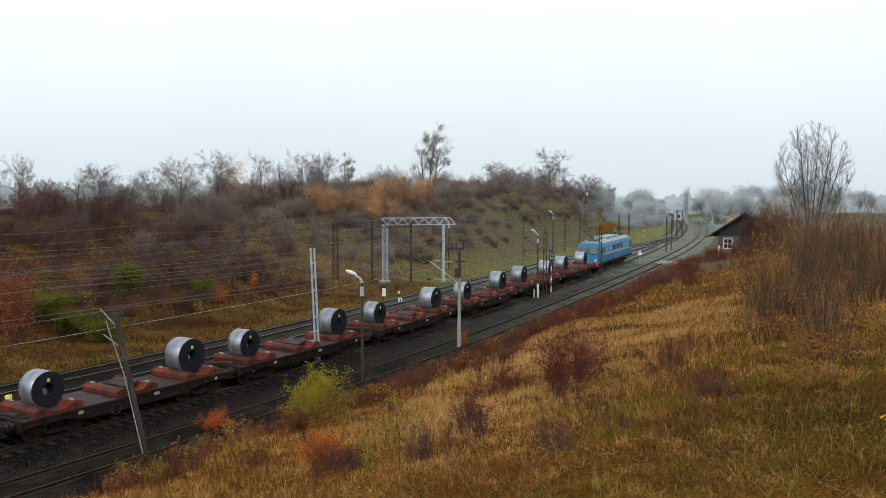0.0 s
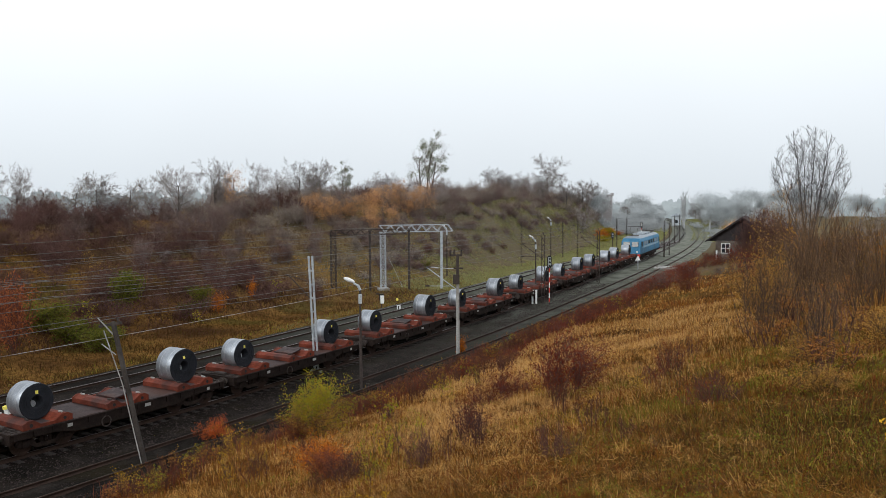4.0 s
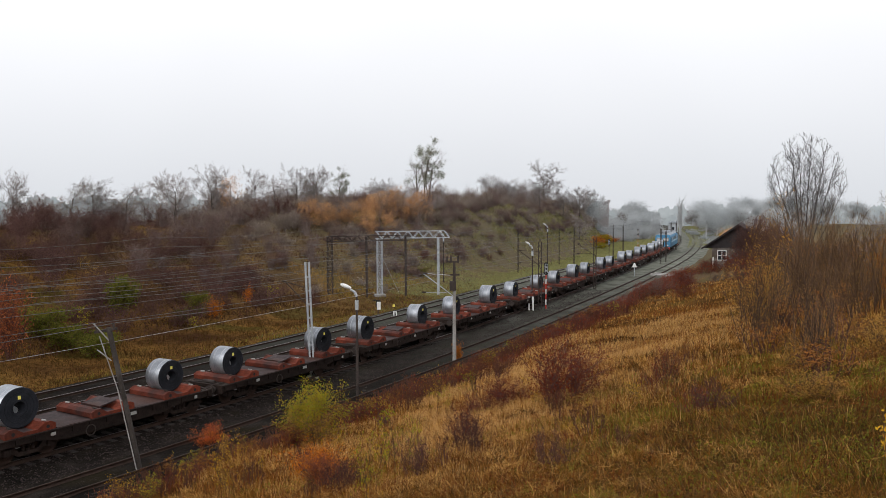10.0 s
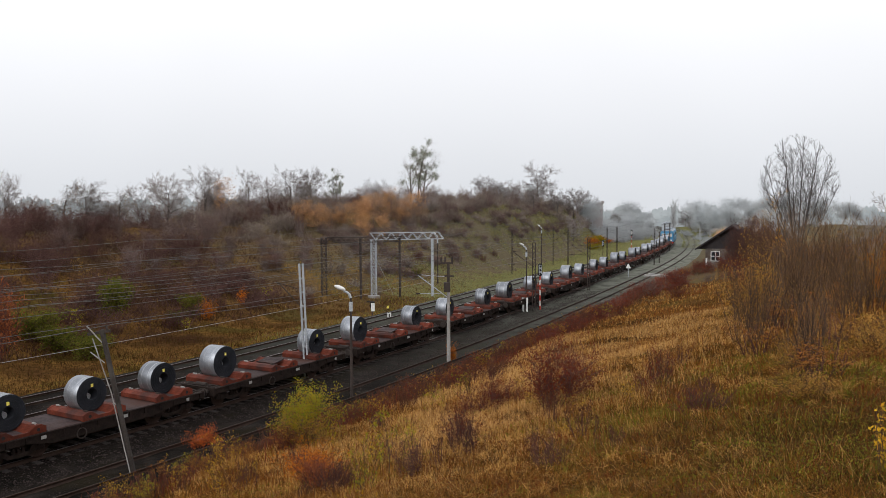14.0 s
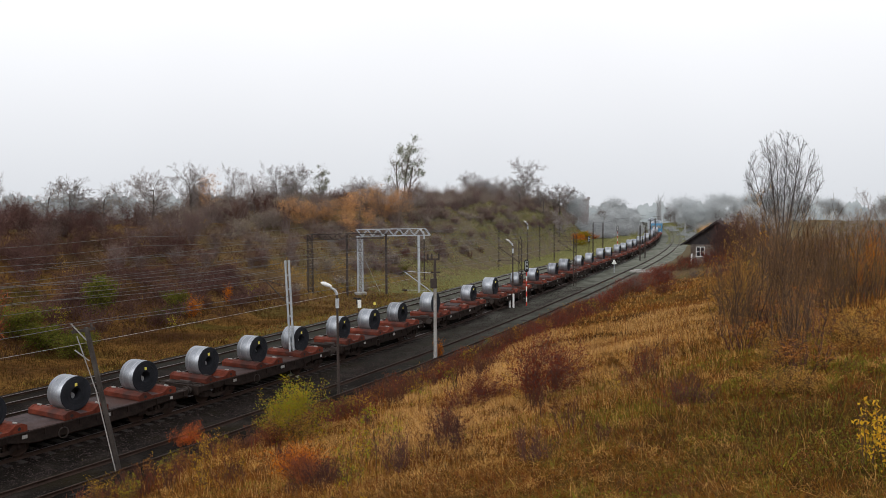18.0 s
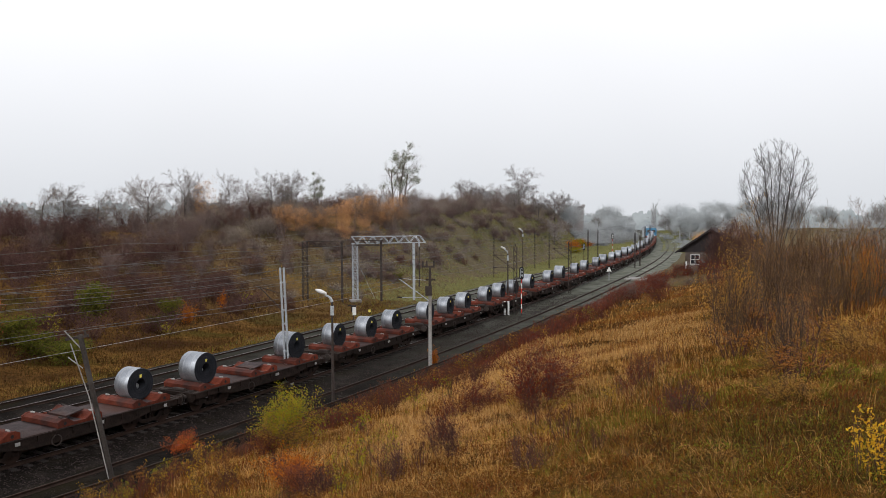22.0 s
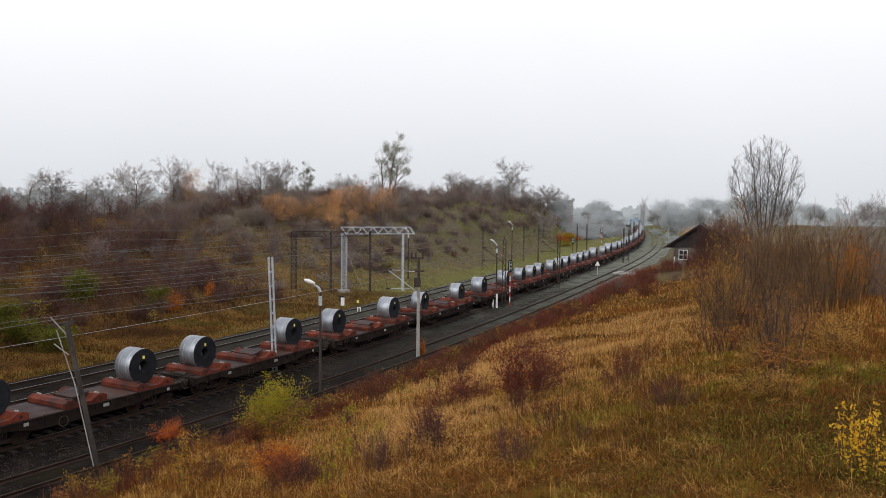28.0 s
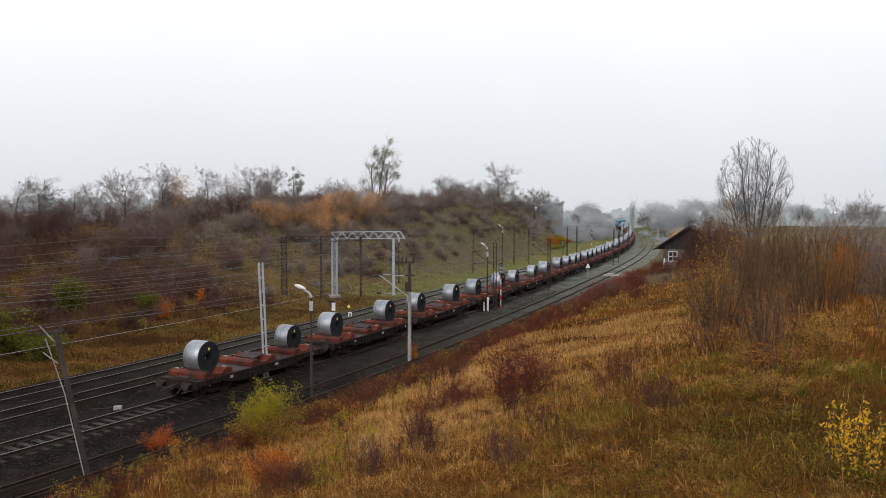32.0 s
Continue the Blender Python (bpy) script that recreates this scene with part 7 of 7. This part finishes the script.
# ---------------------------------------------------------------- grass and weeds
def blades(x, y, h, w, rs, lean=0.35):
    """Bent blades, two faces each: verts and triangles."""
    n = len(x)
    z = ground_z(x, y)
    a = rs.uniform(0, 2 * np.pi, n)
    b = rs.uniform(0, 2 * np.pi, n)
    k = lean * rs.uniform(0.1, 1.0, n) * h
    c, s = np.cos(a) * w, np.sin(a) * w
    base = np.stack([x, y, z - 0.03], 1)
    side = np.stack([c, s, np.zeros(n)], 1)
    mid = base + np.stack([np.cos(b) * k * 0.35, np.sin(b) * k * 0.35, h * 0.6], 1)
    tip = base + np.stack([np.cos(b) * k * 1.2, np.sin(b) * k * 1.2, h * np.sqrt(np.clip(1 - (k / h) ** 2, 0.2, 1))], 1)
    v = np.stack([base - side, base + side, mid + side * 0.8, mid - side * 0.8, tip], 1).reshape(-1, 3)
    i = np.arange(n)[:, None] * 5
    return v, np.concatenate([i + [[0, 1, 2]], i + [[0, 2, 3]], i + [[3, 2, 4]]], 0)


def fine_blades(x, y, h, w, rs, lean):
    """Straight leaning blades, one face each."""
    n = len(x)
    z = ground_z(x, y)
    a, b = rs.uniform(0, 2 * np.pi, n), rs.uniform(0, 2 * np.pi, n)
    t = lean * rs.uniform(0.0, 1.0, n)
    base = np.stack([x, y, z - 0.02], 1)
    side = np.stack([np.cos(a) * w, np.sin(a) * w, np.zeros(n)], 1)
    tip = base + np.stack([np.cos(b) * np.sin(t) * h, np.sin(b) * np.sin(t) * h, np.cos(t) * h + 0.02], 1)
    return np.stack([base - side, base + side, tip], 1).reshape(-1, 3), np.arange(3 * n).reshape(n, 3)


def sow(name, label, mat, x, y, h, w, rs, lean=0.35, fine=False):
    v, f = (fine_blades if fine else blades)(x, y, h, w, rs, lean)
    tagged(new(name, quick_mesh(name, v, f, mat)), label, "grass", kind="stuff")


def sow_all():
    rs = np.random.RandomState(12)
    # near slope, in tufts
    n = 78000
    az = np.radians(rs.uniform(-36, 36, n))
    r = 6.0 * (95 / 6.0) ** rs.uniform(0, 1, n) ** 0.9
    x, y = r * np.sin(az), r * np.cos(az)
    keep = line_coords(x, y)[1]
    keep = (keep > 6.2) & (keep < 60)
    x, y, r = x[keep], y[keep], r[keep]
    n, per = len(x), 11
    size = np.repeat((0.10 + 0.006 * r) * rs.uniform(0.6, 1.6, n), per)
    x = np.repeat(x, per) + rs.normal(size=n * per) * size * 0.6
    y = np.repeat(y, per) + rs.normal(size=n * per) * size * 0.6
    r = np.repeat(r, per)
    shade = np.repeat(rs.normal(size=n), per)
    s, off = line_coords(x, y)
    ok = (off > 6.9 + 0.5 * lumps(x, y, 3.0)) & (off < 60)
    x, y, r, s, off, size, shade = x[ok], y[ok], r[ok], s[ok], off[ok], size[ok], shade[ok]
    u = rs.uniform(size=len(x))
    h = np.clip(size * 1.1, 0.08, 0.34) * rs.uniform(0.3, 1.2, len(x)) * (0.75 + 0.5 * smooth(-0.4, 0.5, lumps(x, y, 1.9, 8.0)))
    w = 0.0010 + 0.00020 * r
    patch = lumps(x, y, 7.0, 1.0) * 0.6 + 0.6 * lumps(x, y, 2.2, 6.0) + 0.45 * lumps(x, y, 0.8, 3.0) + shade * 0.65
    near_dark = smooth(0, 8, x) * smooth(30, 16, r)              # greener, darker turf low on the near slope
    gold = (0.4 + 0.6 * smooth(-2.5, 0.8, x)) * smooth(14, 20, r) * smooth(52, 40, r) * smooth(27, 20, off) * smooth(-0.35, 0.35, lumps(x, y, 4.0, 7.0) + 0.5 * lumps(x, y, 1.3, 4.0))
    toe = smooth(13.5, 8, off)
    mossy = smooth(-0.05, 0.35, lumps(x, y, 3.4, 4.0)) * smooth(1.5, 5, x) * smooth(15, 10, x) * smooth(7, 11, r) * smooth(31, 25, r)
    kind = np.select([(toe * rs.uniform(0.3, 1.2, len(x)) > 0.55) & (s > 24), toe * rs.uniform(0.3, 1.2, len(x)) > 0.6, u < 0.7 * mossy, patch > 1.25, patch > 0.75, patch > 0.0, patch > -0.62], [6, 2, 3, 5, 2, 1, 0], 7)
    v = rs.uniform(size=len(x))
    kind = np.where((kind <= 1) & (v < 0.95 * near_dark), np.select([v < 0.36 * near_dark, v < 0.74 * near_dark], [3, 7], 1), kind)
    kind = np.where((kind != 6) & (kind != 3) & (rs.uniform(size=len(x)) < 0.88 * gold), 8, kind)
    kind = np.where((kind != 6) & (rs.uniform(size=len(x)) < 0.16 - 0.11 * gold), 7, kind)
    for i, (key, nm, label) in enumerate((("straw", "straw_grass", "dry straw-coloured grass on the slope"), ("ochre", "ochre_grass", "ochre autumn grass on the slope"), ("rust", "rusty_weeds", "rusty red weeds along the siding"), ("olive", "olive_grass", "olive green grass patches on the slope"), ("bramble", "slope_bramble", "dark withered brambles between the grass"), ("dead", "dead_grass", "grey-brown dead grass tufts on the slope"), ("crimson", "crimson_weeds", "dark crimson docks at the foot of the slope"), ("dark_brown", "dark_grass", "dark brown leaves and grass low on the slope"), ("tan", "bleached_grass", "bleached tan grass in the middle of the slope"))):
        m = (kind == i) & (r < 17)
        if m.any():
            sow(nm, label, BLADE[key], x[m], y[m], h[m], w[m], rs, 1.9)
        m = (kind == i) & (r >= 17)
        if m.any():
            sow(nm, label, BLADE[key], x[m], y[m], h[m] * (1.5 if i in (2, 6) else 1.0), w[m] * 1.3, rs, 1.45, True)
    # bleached grass filling the middle of the slope
    q = 230000
    az, rr = np.radians(rs.uniform(-12, 30, q)), 15 + 45 * rs.uniform(0, 1, q) ** 0.8
    xg, yg = rr * np.sin(az), rr * np.cos(az)
    og = line_coords(xg, yg)[1]
    k = (og > 9.5 + 1.2 * lumps(xg, yg, 4.0, 2.0)) & (rs.uniform(size=q) < (0.35 + 0.65 * smooth(-6, 2, np.degrees(az))) * smooth(27, 20, og) * smooth(14, 20, rr) * smooth(-0.75, 0.05, lumps(xg, yg, 3.0, 5.5) + 0.6 * lumps(xg, yg, 1.0, 1.0)))
    sow("bleached_grass", "bleached tan grass in the middle of the slope", BLADE["tan"], xg[k], yg[k], rs.uniform(0.08, 0.36, k.sum()), 0.0012 + 0.0003 * rr[k], rs, 1.5, True)
    # tussocks: long blades arching out of one root
    q = 5200
    az, rr = np.radians(rs.uniform(-30, 32, q)), 7.0 + 40 * rs.uniform(0, 1, q) ** 0.75
    xt, yt = rr * np.sin(az), rr * np.cos(az)
    ot = line_coords(xt, yt)[1]
    k = (ot > 7.4) & (ot < 45) & (lumps(xt, yt, 2.6, 3.3) + rs.normal(size=q) * 0.35 > -0.15)
    xt, yt, rr, ot = xt[k], yt[k], rr[k], ot[k]
    pick = rs.uniform(size=len(xt)) + 0.25 * lumps(xt, yt, 5.0, 2.2) - 0.45 * smooth(15, 20, rr) * smooth(26, 20, ot) * smooth(9, 12, ot)
    for key, lo, hi, nm, label in (("straw", -1, 0.24, "straw_tussocks", "pale arching tussocks of dry grass"), ("ochre", 0.24, 0.50, "ochre_tussocks", "ochre arching tussocks of grass"), ("dark_brown", 0.50, 0.66, "dark_tussocks", "dark brown tussocks of grass"), ("rust", 0.66, 0.80, "rusty_tussocks", "rusty tussocks of dead weeds"), ("olive", 0.80, 0.93, "olive_tussocks", "olive green tussocks of grass"), ("dead", 0.93, 2, "grey_tussocks", "grey-brown dead tussocks of grass")):
        m = (pick >= lo) & (pick < hi)
        per = 46
        xq = np.repeat(xt[m], per) + rs.normal(size=m.sum() * per) * 0.06
        yq = np.repeat(yt[m], per) + rs.normal(size=m.sum() * per) * 0.06
        hq = np.repeat(rs.uniform(0.14, 0.36, m.sum()), per) * rs.uniform(0.5, 1.1, len(xq))
        sow(nm, label, BLADE[key], xq, yq, hq, 0.0010 + 0.00016 * np.repeat(rr[m], per), rs, 2.0)
    # bleached straws lying in all directions
    m = (rs.uniform(size=len(x)) < 0.030 * smooth(45, 14, r) * (1 - 0.6 * near_dark)) & (off > 9)
    q = int(m.sum())
    a, b, ln = rs.uniform(0, 2 * np.pi, q), rs.uniform(0.05, 0.9, q), rs.uniform(0.06, 0.26, q)
    p0 = np.stack([x[m], y[m], ground_z(x[m], y[m]) + rs.uniform(0.02, 0.12, q)], 1)
    p1 = p0 + np.stack([np.cos(a) * np.cos(b), np.sin(a) * np.cos(b), np.sin(b)], 1) * ln[:, None]
    up = np.array([[0, 0, 1.0]]) * (0.0008 + 0.00013 * r[m])[:, None]
    v3 = np.stack([p0 - up, p0 + up, p1 + up * 0.5, p1 - up * 0.5], 1).reshape(-1, 3)
    tagged(new("lying_straw", quick_mesh("lying_straw", v3, np.arange(4 * q).reshape(q, 4), BLADE["straw"])), "bleached straws lying across the grass", "grass", kind="stuff")
    # leaf litter and small weeds between the tufts
    spots = lumps(x, y, 3.1, 5.0) + 0.5 * lumps(x, y, 1.1, 2.0)
    for key, lo, hi, share, nm, label in (("weed", 0.25, 2.0, 0.16, "green_weeds", "small green weeds in patches on the slope"), ("rust", -2.0, -0.35, 0.15, "leaf_litter", "rusty fallen leaves and dead weeds on the slope"), ("ochre", -0.35, 0.25, 0.07, "leaf_litter", "ochre fallen leaves on the slope")):
        m = (spots > lo) & (spots < hi) & (rs.uniform(size=len(x)) < share * smooth(40, 14, r)) & (off > 8.5)
        at = np.stack([x[m], y[m], ground_z(x[m], y[m]) + rs.uniform(0.02, 0.20, m.sum())], 1)
        v3, f3 = leaves(at, 0.010 + 0.0009 * r[m], rs)
        tagged(new(nm, quick_mesh(nm, v3, f3, BLADE[key])), label, "weeds", kind="stuff")
    # stalks: taller single stems, pale and dark
    for key, share, lo, hi in (("rust", 0.003, 0.35, 0.8), ("straw", 0.003, 0.3, 0.55)):
        m = rs.uniform(size=len(x)) < share
        sow("dry_stalks", "tall dry weed stalks above the grass", BLADE[key], x[m], y[m], rs.uniform(lo, hi, m.sum()), w[m] * 0.8, rs, 0.5)
    # dock spikes by the siding
    q = 9000
    s, off = rs.uniform(-12, 90, q), 6.8 + np.abs(rs.normal(size=q)) * 1.6
    x, y = on_line(s, off)
    k = lumps(x, y, 2.0, 9.0) > -0.15
    sow("dock_stalks", "dead dark red dock stalks along the siding", BLADE["crimson"], x[k], y[k], rs.uniform(0.4, 1.0, k.sum()), np.full(k.sum(), 0.010), rs, 0.45)
    # weeds between and beside the siding rails
    q = 60000
    s, off = rs.uniform(-22, 130, q), rs.uniform(1.9, 7.4, q)
    x, y = on_line(s, off)
    k = (lumps(x, y, 1.6, 2.0) + 0.5 * lumps(x, y, 5.0, 7.0)) > 0.32 - 0.45 * smooth(14, -4, s) - 0.15 * smooth(1.2, 0.4, np.abs(off - 6.6))
    sow("siding_weeds", "low green and yellow weeds growing in the siding", BLADE["olive"], x[k], y[k], rs.uniform(0.05, 0.16, k.sum()), np.full(k.sum(), 0.018), rs, 1.2, True)
    # verge beyond the tracks
    q = 170000
    s, off = rs.uniform(-30, 200, q), -10.7 - rs.uniform(0, 1, q) ** 1.15 * 11.5
    x, y = on_line(s, off)
    g = lumps(x, y, 9.0, 5.0) * 0.6 + rs.normal(size=q) * 0.4 + smooth(30, 75, s) * 0.9 - smooth(-12.6, -14.6, off) * smooth(55, 32, s) * 1.5 - smooth(28, 8, s) * 0.35
    mix = rs.uniform(size=q) + 0.35 * lumps(x, y, 2.2, 4.4) + 0.25 * lumps(x, y, 0.9, 1.2)
    tall = 0.7 + 0.9 * smooth(-0.3, 0.6, lumps(x, y, 1.7, 6.1))
    low = (g >= -0.5) & (g < 0.5)
    for key, m, nm in (("dark_brown", (g < -0.5) | low & (mix < 0.30), "verge_bramble"), ("sear", low & (mix >= 0.30) & (mix < 0.72), "verge_grass"), ("olive", low & (mix >= 0.72) & (mix < 0.95), "verge_olive_grass"), ("dead", low & (mix >= 0.95), "verge_dead_grass"), ("bank", g >= 0.5, "verge_green_grass")):
        sow(nm, "autumn grass on the verge beyond the tracks", BLADE[key], x[m], y[m], rs.uniform(0.08, 0.30, m.sum()) * tall[m], np.full(m.sum(), 0.022), rs, 1.4, True)
    q = 30000
    sb, ob = rs.uniform(152, 300, q), rs.uniform(3.0, 22, q)
    xb, yb = on_line(sb, ob)
    sow("far_grass", "pale yellow-green grass beyond the siding", BLADE["bank"], xb, yb, rs.uniform(0.25, 0.6, q), np.full(q, 0.08), rs, 1.2, True)
    q = 46000
    sb, ob = rs.uniform(78, 230, q), rs.uniform(0, 1, q)
    ob = -3.4 - 8.2 * drawn_in(sb) - ob * (9 - 8.2 * drawn_in(sb))
    xb, yb = on_line(sb, ob)
    sow("bank_grass", "pale green and yellow grass beside the far curve", BLADE["bank"], xb, yb, rs.uniform(0.12, 0.34, q), np.full(q, 0.05), rs, 1.5, True)
    # hill
    q = 260000
    s, off = rs.uniform(-25, 210, q), -19 - rs.uniform(0, 1, q) ** 1.15 * 45
    x, y = on_line(s, off)
    g = lumps(x, y, 8.0, 2.0) + 0.5 * lumps(x, y, 3.0, 8.0) + rs.normal(size=q) * 0.30 + smooth(20, 70, s) * 0.22 - 0.55 * smooth(48, 25, s)
    green = rs.uniform(size=q) < smooth(45, 85, s) * smooth(-34, -24, off) * 0.7
    q = 110000
    sb, ob = rs.uniform(50, 215, q), -11.0 - rs.uniform(0, 1, q) ** 1.3 * 12
    xb, yb = on_line(sb, ob)
    sow("bank_grass", "pale green and yellow grass on the end of the hill", BLADE["bank"], xb, yb, rs.uniform(0.10, 0.26, q), np.full(q, 0.05), rs, 1.5, True)
    for key, m, nm in (("bank", green, "hill_green_grass"), ("bramble", ~green & (g < 0.12), "hill_bramble"), ("dead", ~green & (g >= 0.12) & (g < 0.42), "hill_grass"), ("hillgold", ~green & (g >= 0.42), "hill_straw")):
        sow(nm, "withered grass and brambles on the cutting slope", BLADE[key], x[m], y[m], rs.uniform(0.12, 0.42, m.sum()), np.full(m.sum(), 0.034), rs, 1.4, True)


sow_all()


# ---------------------------------------------------------------- woods on the horizon, half a kilometre off
def build_distant_woods():
    m, nodes, links, b = principled("glowing_mist_woods")
    tc = nodes.new("ShaderNodeTexCoord")
    nz = nodes.new("ShaderNodeTexNoise")
    nz.inputs["Scale"].default_value, nz.inputs["Detail"].default_value = 0.11, 6.0
    links.new(tc.outputs["Object"], nz.inputs["Vector"])
    # flat strips that glow: the mist is put into their emission colour
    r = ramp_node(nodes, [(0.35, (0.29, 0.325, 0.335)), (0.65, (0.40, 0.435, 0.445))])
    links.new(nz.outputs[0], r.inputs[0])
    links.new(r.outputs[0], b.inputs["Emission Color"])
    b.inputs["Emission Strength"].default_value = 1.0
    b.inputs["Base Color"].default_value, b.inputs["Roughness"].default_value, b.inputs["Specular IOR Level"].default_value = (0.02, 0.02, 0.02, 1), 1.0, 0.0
    rs = np.random.RandomState(5)
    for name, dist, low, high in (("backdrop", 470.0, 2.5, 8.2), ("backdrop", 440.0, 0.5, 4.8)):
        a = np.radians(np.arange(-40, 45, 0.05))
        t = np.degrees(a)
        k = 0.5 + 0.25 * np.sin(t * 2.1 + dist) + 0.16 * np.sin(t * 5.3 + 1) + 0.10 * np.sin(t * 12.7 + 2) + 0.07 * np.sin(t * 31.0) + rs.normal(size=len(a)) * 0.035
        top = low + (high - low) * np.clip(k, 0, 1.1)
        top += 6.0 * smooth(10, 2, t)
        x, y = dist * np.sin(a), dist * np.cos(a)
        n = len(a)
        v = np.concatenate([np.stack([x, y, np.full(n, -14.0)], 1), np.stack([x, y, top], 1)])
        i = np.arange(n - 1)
        tagged(new(name, quick_mesh(name, v, np.stack([i, i + 1, n + i + 1, n + i], 1), m)), "misty distant woods on a glowing backdrop strip", "woods", kind="structure")


build_distant_woods()


# ---------------------------------------------------------------- what moves
def motions():
    for thing, off, m in MOVING:
        rows = []
        for t in TIMES:
            s = train_at(t, off)
            rows.append((t, place(s, 0.0, 0.0) @ m))
        walk(thing, rows)


motions()
